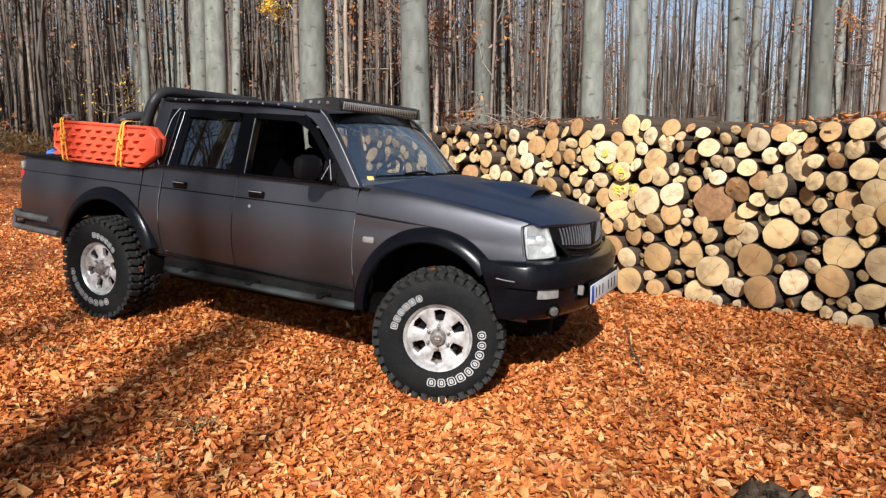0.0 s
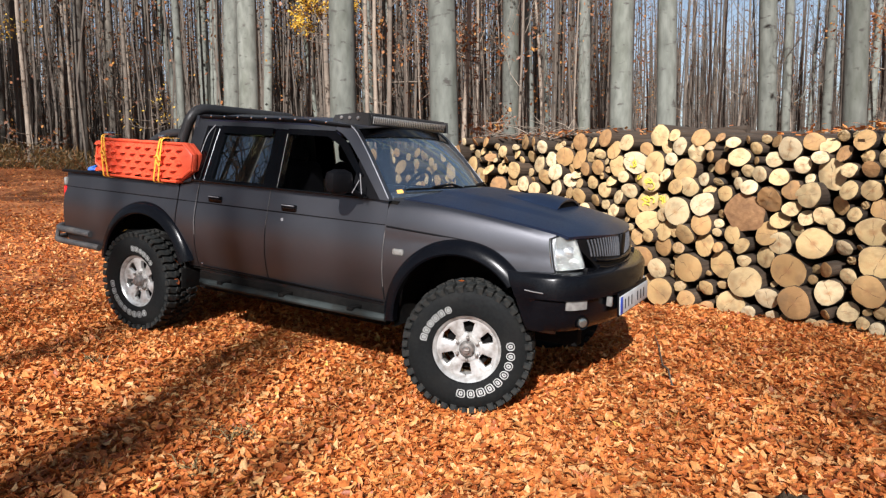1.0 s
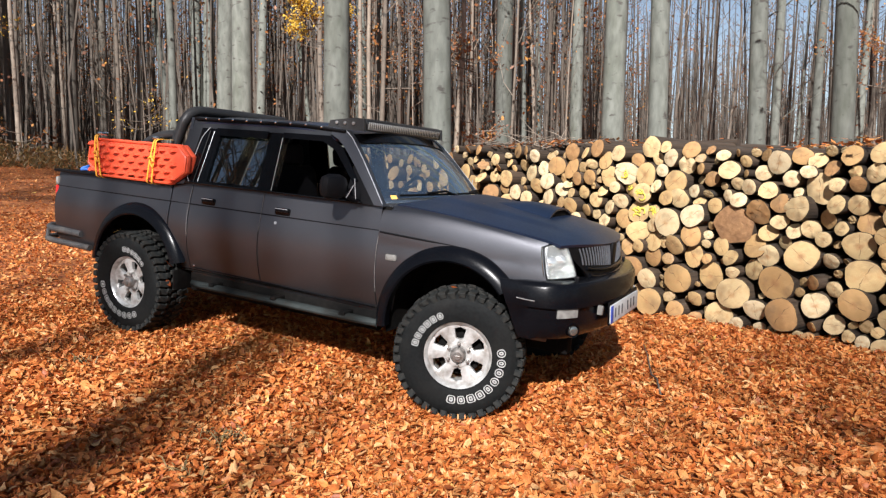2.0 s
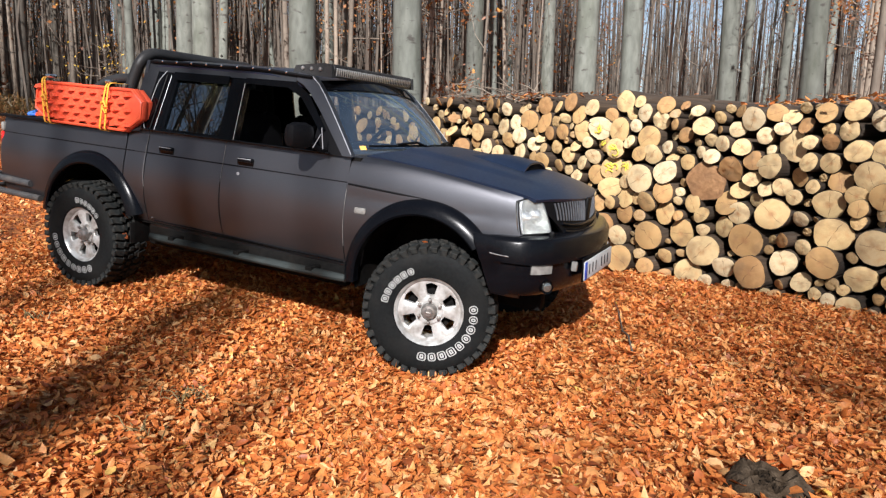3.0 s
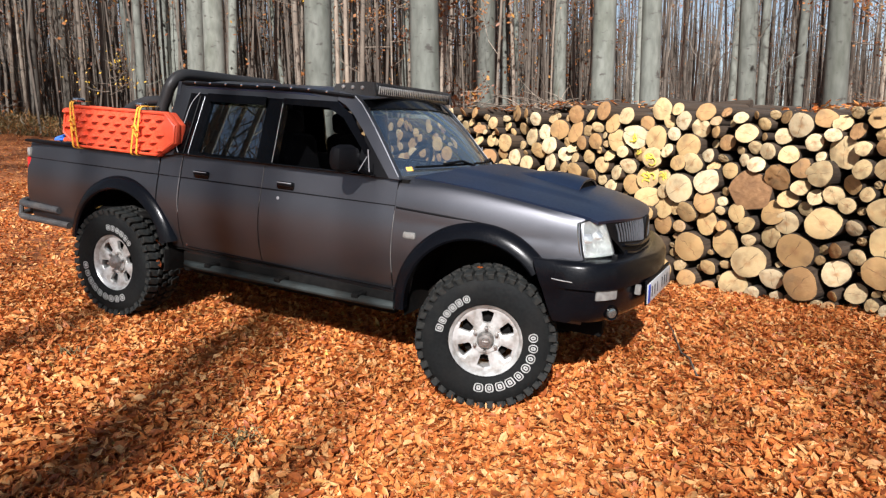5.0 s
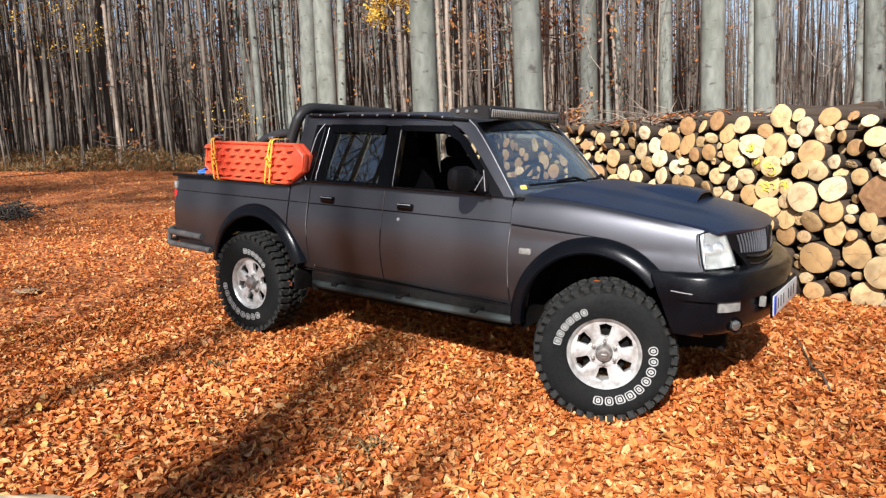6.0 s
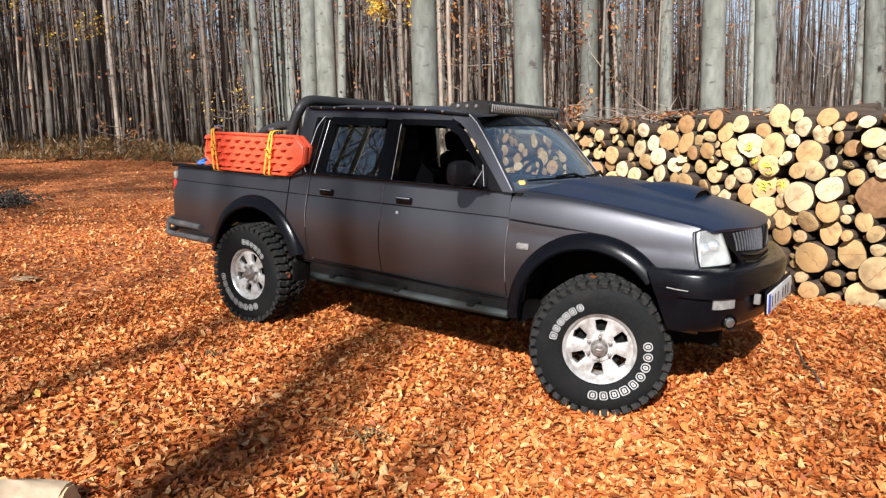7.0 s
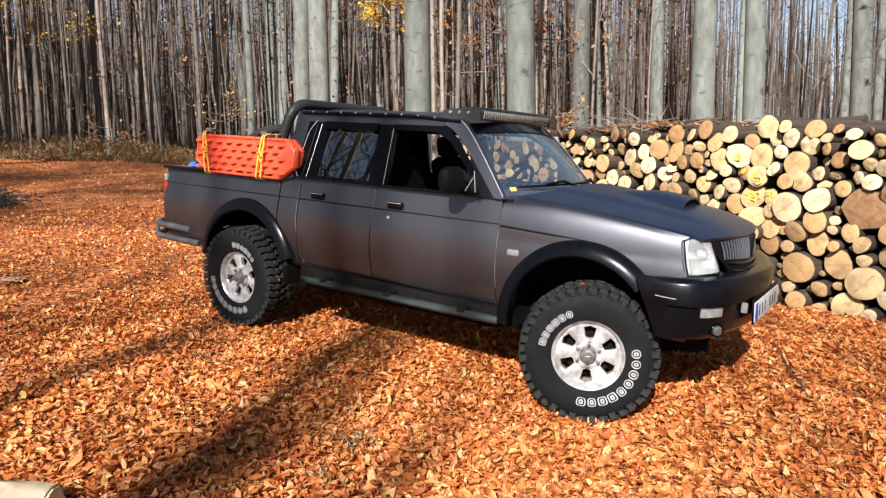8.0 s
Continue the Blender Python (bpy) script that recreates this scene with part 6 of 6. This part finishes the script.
def far_wood():
    """The distant wood: slender stems with fine twigs and brown leaves."""
    q = random.Random(5)
    verts, faces, lv, lf = [], [], [], []
    for k in range(11700):
        if k >= 10800:
            a, d = radians(q.uniform(12, 82)), math.sqrt(q.uniform(22 ** 2, 48 ** 2))
            if not wood_edge(EYE.x - math.sin(a) * d, EYE.y + math.cos(a) * d):
                continue
        elif k < 9500:
            a = radians(q.uniform(-26, 82))
            left = smoothstep((math.degrees(a) - 5) / 45)
            if q.random() > 0.62 + 0.38 * left:
                continue
            d = math.sqrt(q.uniform(33 ** 2, 135 ** 2))
        else:
            a = radians(q.uniform(82, 334))
            d = math.sqrt(q.uniform(44 ** 2, 90 ** 2))
        x, y = EYE.x - math.sin(a) * d, EYE.y + math.cos(a) * d
        z0 = ground_z(x, y) - 0.3
        r, h = (q.uniform(0.03, 0.11) if k < 10800 else q.uniform(0.02, 0.06)), q.uniform(11, 17)
        lx, ly = q.uniform(-0.03, 0.03), q.uniform(-0.03, 0.03)
        i = len(verts)
        wx, wy = q.gauss(0, 0.10), q.gauss(0, 0.10)
        for z, f, w in ((0, 1.0, 0), (h * 0.17, 0.92, 1), (h * 0.4, 0.8, -0.8), (h, 0.2, 0.5)):
            verts += [(x + lx * z + w * wx + r * f * cx, y + ly * z + w * wy + r * f * cy, z0 + z) for cx, cy in ((1, 0), (0, 1), (-1, 0), (0, -1))]
        for lvl in (0, 4, 8):
            faces += [(i + lvl + k, i + lvl + (k + 1) % 4, i + lvl + 4 + (k + 1) % 4, i + lvl + 4 + k) for k in range(4)]
        for _ in range(8 if k < 10800 else 3):
            z = q.uniform(2.5 if k < 10800 else 6, h * 0.95)
            b = q.uniform(0, 6.28)
            n = q.uniform(0.8, 2.8)
            i = len(verts)
            ux, uy = math.cos(b), math.sin(b)
            px, py = x + lx * z, y + ly * z
            verts += [(px, py, z0 + z - 0.016), (px, py, z0 + z + 0.016), (px + ux * n, py + uy * n, z0 + z + n * q.uniform(0.3, 1.2))]
            faces.append((i, i + 1, i + 2))
        leafy = 12 < math.degrees(a) < 82
        for _ in range(40 if leafy else 24):
            z = q.uniform(0.5, h) if q.random() < 0.5 else q.uniform(0.35, 0.9) * h
            c = Vector((x + q.gauss(0, 1.0), y + q.gauss(0, 1.0), z0 + z))
            n = q.uniform(0.035, 0.09) if leafy else q.uniform(0.03, 0.065)
            u = Vector((q.uniform(-1, 1), q.uniform(-1, 1), q.uniform(-1, 1))).normalized() * n
            v = u.cross(Vector((q.uniform(-1, 1), q.uniform(-1, 1), q.uniform(-1, 1)))).normalized() * n * 0.7
            i = len(lv)
            lv += [tuple(c - u), tuple(c + v), tuple(c + u), tuple(c - v)]
            lf.append((i, i + 1, i + 2, i + 3))
    me = bpy.data.meshes.new("far_wood")
    me.from_pydata(verts, [], faces)
    me.materials.append(M_FARBARK)
    o = tagged(new("far_wood", me), "distant wood of slender bare stems and twigs", "woods", kind="stuff")
    lme = bpy.data.meshes.new("far_leaves")
    lme.from_pydata(lv, [], lf)
    lme.materials.append(M_TREELEAF)
    lo = tagged(new("far_leaves", lme), kind="stuff")
    lo.parent = o


far_wood()


def spray(x, y, z, reach, seed, mat, count, label, size=0.05, droop=-0.05):
    """A leafy side branch that hangs into the clearing's edge, with a thin stem to the ground."""
    q = random.Random(seed)
    o = thing("sapling", label, "sapling", "leafy saplings")
    o.location = (x, y, ground_z(x, y))
    h = z - ground_z(x, y)
    br, tips = bmesh.new(), []
    add_tube(br, [Vector((0, 0, -0.05)), Vector((0.1, 0, h * 0.5)), Vector((0, 0, h + reach))], [0.03, 0.022, 0.006], 6)
    for k in range(8):
        a = q.uniform(0, 6.28)
        grow_limb(br, q, Vector((0, 0, h + q.uniform(-0.5, 0.6) * reach)), Vector((math.cos(a), math.sin(a), droop)).normalized(), reach * q.uniform(0.6, 1.1), 0.012, 1, tips)
    part("stem", br, M_FARBARK, o)
    me = leaf_cloud(tips, count, size, seed, 0.10 * reach)
    me.materials.append(mat)
    lv = new("leaves", me)
    lv.parent = o
    lv["kind"] = "stuff"

# ---------------------------------------------------------------- edge of the wood and small things
spray(-5.86, 9.14, 5.3, 0.75, 21, M_YELLOWLEAF, 1300, "slender sapling with bright yellow leaves", 0.04)
spray(-12.6, 9.5, 3.5, 1.1, 22, M_YELLOWLEAF, 80, "thin sapling with a few golden leaves", 0.04)
spray(-17.0, 6.4, 6.3, 1.6, 23, M_YELLOWLEAF, 520, "sapling with yellow-orange leaves", 0.042)
spray(-2.0, 10.3, 4.3, 0.9, 24, M_TREELEAF, 150, "thin sapling with orange leaves", 0.055)
spray(-2.3, 10.8, 2.7, 0.8, 25, M_TREELEAF, 150, "low sapling with rusty leaves", 0.055)
spray(6.9, 15.5, 4.6, 1.6, 26, M_TREELEAF, 700, "sapling with rusty red-brown leaves", 0.045)
spray(-16.2, 8.0, 2.6, 0.8, 27, M_TREELEAF, 160, "low shrub with orange leaves", 0.06)
spray(-19.0, 13.0, 6.5, 2.0, 28, M_TREELEAF, 420, "sapling with brown leaves", 0.045)
spray(-6.5, 15.0, 5.0, 1.8, 29, M_TREELEAF, 700, "sapling with brown-orange leaves", 0.045)
spray(-9.0, 14.0, 6.5, 2.0, 31, M_TREELEAF, 600, "sapling with brown-orange leaves", 0.045)

M_BRUSH = leaf_litter("dry_undergrowth", [(0.0, (0.05, 0.04, 0.014)), (0.4, (0.10, 0.075, 0.022)), (0.75, (0.18, 0.09, 0.025)), (1.0, (0.28, 0.13, 0.035))])


def undergrowth():
    """Dry grass and brambles along the foot of the wood."""
    q = random.Random(61)
    verts, faces = [], []
    for _ in range(30000):
        y = q.uniform(-4, 15)
        deep = q.random() ** 1.4 * 6.0
        x = -15.0 + 0.13 * (y - 4) + 0.5 * noise.noise((y * 0.6, 4.0, 1.0)) - deep + max(0.0, y - 8.5) * 0.9
        hump = (0.10 + 0.75 * max(0.0, noise.noise((x * 0.35, y * 0.35, 2.0)) + 0.22)) * min(1.0, 0.35 + deep)
        z = ground_z(x, y) + q.random() ** 1.6 * hump
        u = Vector((q.gauss(0, 0.5), q.gauss(0, 0.5), q.uniform(0.2, 1))).normalized() * q.uniform(0.06, 0.2)
        v = u.cross(Vector((q.uniform(-1, 1), q.uniform(-1, 1), 0.1))).normalized() * q.uniform(0.005, 0.018)
        c = Vector((x, y, z))
        i = len(verts)
        verts += [tuple(c - u * 0.5), tuple(c + v), tuple(c + u), tuple(c - v)]
        faces.append((i, i + 1, i + 2, i + 3))
    me = bpy.data.meshes.new("undergrowth")
    me.from_pydata(verts, [], faces)
    me.materials.append(M_BRUSH)
    tagged(new("undergrowth", me), "dry olive-brown grass and brambles at the foot of the wood", "undergrowth", kind="stuff")


undergrowth()


def wood_chunk(name, p, q_end, r, label, material, flat=False, seed=1):
    a, b = Vector(p), Vector(q_end)
    g = random.Random(seed)
    u, v = frame_of(b - a)
    rings = []
    for k in range(7):
        c = a.lerp(b, k / 6)
        rings.append([c + (u * math.cos(t) + v * math.sin(t)) * r * (1 + 0.34 * noise.noise((math.cos(t) * 1.5, math.sin(t) * 1.5, k * 0.4 + seed))) for t in (2 * math.pi * i / 16 for i in range(16))])
    o = part(name, add_rings(bmesh.new(), rings), material)
    return tagged(o, label, "log")


M_PALEWOOD = surface("weathered_pale_wood", (0.22, 0.165, 0.105), (0.36, 0.285, 0.19), 22, 0.8, 0, 0.4, 0.006, dirt=(0.12, 0.085, 0.05), dirt_scale=6, dirt_amount=0.6, stretch=(0.3, 1, 1))
short = wood_chunk("fallen_log", (1.20, -3.36, 0.20), (1.70, -3.16, 0.19), 0.066, "short pale weathered log lying in the leaves", M_PALEWOOD, seed=4)
end = wood_chunk("cut_end", (1.695, -3.162, 0.19), (1.712, -3.155, 0.19), 0.058, "pale sawn end", M_CUT, seed=4)
end.parent = short
if "category" in end:
    del end["category"]

# old mossy stump, worn low
# rotten wood, its colour darkened further to stand in for shade
M_STUMP = surface("rotten_stump_wood", (0.022, 0.014, 0.008), (0.085, 0.062, 0.042), 22, 0.95, 0, 1.0, 0.03, dirt=(0.028, 0.016, 0.008), dirt_scale=8, dirt_amount=0.6)
bm = bmesh.new()
rings = []
for k, (z, f) in enumerate(((-0.04, 1.15), (0.01, 1.02), (0.04, 0.88), (0.062, 0.7), (0.04, 0.46), (0.055, 0.2))):
    ring = []
    for i in range(40):
        a = 2 * math.pi * i / 40
        r = 0.145 * f * (1 + 0.4 * noise.noise((math.cos(a) * 1.6, math.sin(a) * 1.6, 5.0)) + 0.16 * noise.noise((math.cos(a) * 5, math.sin(a) * 5, z * 9)))
        ring.append(Vector((r * math.cos(a) * 1.1, r * math.sin(a), z + 0.05 * noise.noise((math.cos(a) * 2.5, math.sin(a) * 2.5, 3.0 + f)) + 0.02 * noise.noise((math.cos(a) * 9, math.sin(a) * 9, 7.0 + f * 3)))))
    rings.append(ring)
add_rings(bm, rings)
M_STUMP.node_tree.nodes["Principled BSDF"].inputs["Specular IOR Level"].default_value = 0.1
st = part("tree_stump", bm, M_STUMP)
st.location = (4.84, -1.60, ground_z(4.84, -1.60))
tagged(st, "low rotten grey-brown stump half buried in leaves", "stump")

# stick on the ground beside the pile
stick = part("stick", tube([(3.76, 1.10, ground_z(3.76, 1.1) + 0.05), (3.86, 0.75, ground_z(3.86, 0.75) + 0.055), (3.97, 0.32, ground_z(3.97, 0.32) + 0.04), (4.03, 0.18, ground_z(4.03, 0.18) + 0.06), (4.10, -0.08, ground_z(4.1, -0.08) + 0.03)], [0.003, 0.004, 0.006, 0.006, 0.007], 6), M_DARKBARK)
tagged(stick, "thin dark stick lying on the leaves", "stick")

M_GRASS = surface("dull_green_grass", (0.15, 0.115, 0.05), (0.22, 0.17, 0.075), 30, 0.7, 0, 0, vary=0.2)


def tuft(x, y, n, seed, spread, h):
    g = random.Random(seed)
    bm = bmesh.new()
    for _ in range(n):
        p = Vector((g.gauss(0, spread), g.gauss(0, spread * 0.6), 0))
        d = Vector((g.gauss(0, 1), g.gauss(0, 1), g.uniform(0.15, 0.8))).normalized()
        k = g.uniform(0.5, 1) * h
        add_tube(bm, [p, p + d * k * 0.6 + Vector((0, 0, 0.02)), p + d * k], [0.0035, 0.003, 0.001], 3, caps=False)
    o = part("grass_tuft", bm, M_GRASS)
    o.location = (x, y, ground_z(x, y) + 0.02)
    tagged(o, "small tuft of dull green grass among the leaves", "grass", "grass tufts", kind="stuff")


tuft(2.13, -1.87, 34, 1, 0.08, 0.12)
tuft(2.30, -2.25, 15, 2, 0.05, 0.10)
tuft(0.55, -1.55, 16, 3, 0.05, 0.09)

heap = thing("brush_heap", "dark heap of dead branches on the clearing", "branches")
heap.location = (-7.8, 0.75, ground_z(-7.8, 0.75))
g = random.Random(8)
bm = bmesh.new()
for _ in range(420):
    p = Vector((g.gauss(0, 0.27), g.gauss(0, 0.2), abs(g.gauss(0, 0.10))))
    d = Vector((g.gauss(0, 1), g.gauss(0, 1), g.gauss(0, 0.25))).normalized()
    k = g.uniform(0.06, 0.24)
    add_tube(bm, [p, p + d * k * 0.5 + Vector((0, 0, 0.03)), p + d * k], [0.012, 0.009, 0.004], 4)
o = part("branchwork", bm, surface("dark_dead_branches", (0.03, 0.024, 0.018), (0.06, 0.048, 0.036), 30, 0.85, 0, 0.4, 0.004), heap)
o["kind"] = "stuff"

# pale slab of bark on the clearing
bm = bmesh.new()
bmesh.ops.create_icosphere(bm, subdivisions=3, radius=1)
for v in bm.verts:
    v.co *= 1 + 0.7 * noise.noise(v.co * 1.6)
    v.co = Vector((v.co.x * 0.17, v.co.y * 0.07, v.co.z * 0.022))
slab = part("bark_slab", bm, surface("pale_dry_bark", (0.27, 0.17, 0.10), (0.40, 0.27, 0.16), 14, 0.85, 0, 0.4, 0.01))
slab.location = (-2.6, -1.30, ground_z(-2.6, -1.30) + 0.02)
tagged(slab, "flat pale slab of bark lying in the leaves", "bark")

# rusty leaves and bark scraps caught on top of the pile
q = random.Random(15)
verts, faces = [], []
for _ in range(1000):
    s, b = q.choice(((2.4, 0.5), (5.9, 0.5), (1.4, 0.7), (3.2, 0.9), (5.0, 1.0)))
    p = PILE_O + PILE_D * (s + q.gauss(0, 0.4)) + PILE_BACK * (b + q.gauss(0, 0.3))
    z = (1.99 if s < 3 else 1.93 if s < 4.6 else 1.83) + q.uniform(0, 0.06)
    u = Vector((q.uniform(-1, 1), q.uniform(-1, 1), q.uniform(-0.3, 0.3))).normalized() * 0.04
    v = u.cross(Vector((q.uniform(-0.4, 0.4), q.uniform(-0.4, 0.4), 1))).normalized() * 0.024
    c = Vector((p.x, p.y, z))
    i = len(verts)
    verts += [tuple(c - u), tuple(c + v), tuple(c + u), tuple(c - v)]
    faces.append((i, i + 1, i + 2, i + 3))
me = bpy.data.meshes.new("pile_leaves")
me.from_pydata(verts, [], faces)
me.materials.append(M_LEAF)
tagged(new("pile_leaves", me), "rusty leaves caught on top of the log pile", "leaves", kind="stuff")

# a few leaves that have landed on the truck
def landed(p, turn, size):
    bm = bmesh.new()
    pts = [(-1, 0, 0), (-0.3, 0.5, 0.12), (0.45, 0.42, 0.1), (1, 0, 0.15), (0.45, -0.42, 0.16), (-0.3, -0.5, 0.06)]
    vs = [bm.verts.new(Vector(q) * size) for q in pts]
    bm.faces.new((vs[0], vs[3], vs[2], vs[1]))
    bm.faces.new((vs[0], vs[5], vs[4], vs[3]))
    bmesh.ops.solidify(bm, geom=bm.faces[:], thickness=0.0012)
    o = part("fallen_leaf", bm, M_LEAF_ONE)
    o.matrix_world = TRUCK @ Matrix.Translation(p) @ Euler(turn).to_matrix().to_4x4()
    tagged(o, "dry brown leaf that landed on the truck", "leaf", "leaves on the truck")


for p, turn, size in (((2.90, -0.80, 0.822), (0.3, 0.1, 0.4), 0.022), ((2.83, -0.30, 1.315), (0.0, 0.1, 1.0), 0.03), ((0.40, -0.80, 0.46), (0.5, 1.0, 0.2), 0.035), ((0.38, -0.78, 0.60), (0.3, 0.9, 1.2), 0.05), ((-0.18, -0.82, 0.80), (0.2, -0.4, 0.3), 0.045)):
    landed(p, turn, size)

# ---------------------------------------------------------------- fallen leaves
def litter():
    q = np.random.default_rng(3)
    spots = []
    # density falls off away from the clearing's front
    for x0, x1, y0, y1, n in ((-1.5, 6.8, -3.6, 2.6, 135000), (-7.0, 8.5, -6.5, 4.6, 50000), (-20.0, 9.0, -9.0, 8.0, 45000)):
        spots.append(np.stack([q.uniform(x0, x1, n), q.uniform(y0, y1, n)], 1))
    xy = np.concatenate(spots)
    # the old stump stands clear of the leaves
    xy = xy[np.hypot((xy[:, 0] - 4.84) / 1.1, xy[:, 1] + 1.60) > 0.13]
    n = len(xy)
    z = np.array([ground_z(x, y) for x, y in xy])
    yaw = q.uniform(0, 2 * np.pi, n)
    pitch, roll = q.normal(0, 0.36, n), q.normal(0, 0.36, n)
    size = np.clip(q.normal(0.0285, 0.008, n), 0.012, 0.050)
    wide = q.uniform(0.30, 0.55, n)
    fold = q.normal(0.25, 0.38, n)
    curl = q.normal(0.1, 0.55, n)
    # base, two rows of edge, midrib, edge, and the tip, over the leaf's own length axis
    u = np.array([-1.0, -0.42, -0.36, -0.42, 0.38, 0.42, 0.38, 1.0])
    v = np.array([0.0, 0.92, 0.0, -0.92, 0.86, 0.0, -0.86, 0.0])
    lx = size[:, None] * u
    ly = size[:, None] * wide[:, None] * v
    lz = np.abs(ly) * fold[:, None] + curl[:, None] * size[:, None] * (u ** 2 - 0.3)
    cp, sp, cr, sr, cy, sy = np.cos(pitch)[:, None], np.sin(pitch)[:, None], np.cos(roll)[:, None], np.sin(roll)[:, None], np.cos(yaw)[:, None], np.sin(yaw)[:, None]
    y1, z1 = ly * cr - lz * sr, ly * sr + lz * cr
    x2, z2 = lx * cp + z1 * sp, -lx * sp + z1 * cp
    px, py = x2 * cy - y1 * sy + xy[:, :1], x2 * sy + y1 * cy + xy[:, 1:]
    lift = 0.006 + np.abs(q.normal(0, 0.015, n))
    pz = z2 + (z + lift)[:, None]
    co = np.stack([px, py, pz], -1).reshape(-1, 3)
    first = 8 * np.arange(n)[:, None]
    corners = np.array([[0, 2, 1, 0, 3, 2, 1, 2, 5, 4, 2, 3, 6, 5, 4, 5, 7, 5, 6, 7]])
    loops = (first + corners).ravel().astype(np.int32)
    starts = (20 * np.arange(n)[:, None] + np.array([[0, 3, 6, 10, 14, 17]])).ravel().astype(np.int32)
    me = bpy.data.meshes.new("leaf_litter")
    me.vertices.add(len(co))
    me.vertices.foreach_set("co", co.ravel())
    me.loops.add(len(loops))
    me.loops.foreach_set("vertex_index", loops)
    me.polygons.add(len(starts))
    me.polygons.foreach_set("loop_start", starts)
    me.update(calc_edges=True)
    me.materials.append(M_LEAF)
    tagged(new("leaf_litter", me), "thick layer of dry orange-brown beech leaves", "leaves", kind="stuff")


litter()


def single_leaf(seed, long):
    q = random.Random(seed)
    bm = bmesh.new()
    u = (-1.0, -0.55, 0.0, 0.5, 1.0)
    w = (0.0, 0.42, 0.56, 0.4, 0.0)
    curl, fold = q.uniform(-0.3, 0.5), q.uniform(0.1, 0.5)
    rows = []
    for a, b in zip(u, w):
        z = curl * long * (a * a - 0.3)
        rows.append([bm.verts.new((a * long, b * long * s, z + b * long * fold * abs(s) + 0.004 * q.random())) for s in (-1, 0, 1)])
    for r0, r1 in zip(rows, rows[1:]):
        for k in range(2):
            bm.faces.new((r0[k], r1[k], r1[k + 1], r0[k + 1]))
    bm.faces.ensure_lookup_table()
    bmesh.ops.remove_doubles(bm, verts=bm.verts, dist=0.0008)
    me = bpy.data.meshes.new("leaf")
    bm.to_mesh(me)
    bm.free()
    me.shade_smooth()
    me.materials.append(M_LEAF_ONE)
    return me


leaf_kinds = [single_leaf(40 + k, 0.031 + 0.003 * k) for k in range(5)]
lrng = random.Random(9)
for k in range(260):
    x, y = lrng.uniform(1.2, 5.4), lrng.uniform(-3.2, -1.3)
    leaf = new("leaf", leaf_kinds[k % 5])
    leaf.parent = GROUND
    leaf.matrix_local = Matrix.Translation((x, y, ground_z(x, y) + lrng.uniform(0.024, 0.04))) @ Euler((lrng.gauss(0, 0.35), lrng.gauss(0, 0.35), lrng.uniform(0, 6.28))).to_matrix().to_4x4()
for k in range(22):
    a, d = lrng.uniform(0, 6.28), lrng.uniform(0.12, 0.26)
    x, y = 4.84 + d * math.cos(a), -1.60 + d * math.sin(a)
    leaf = new("leaf", leaf_kinds[k % 5])
    leaf.parent = GROUND
    leaf.matrix_local = Matrix.Translation((x, y, ground_z(x, y) + 0.055)) @ Euler((lrng.gauss(0, 0.35), lrng.gauss(0, 0.35), lrng.uniform(0, 6.28))).to_matrix().to_4x4()
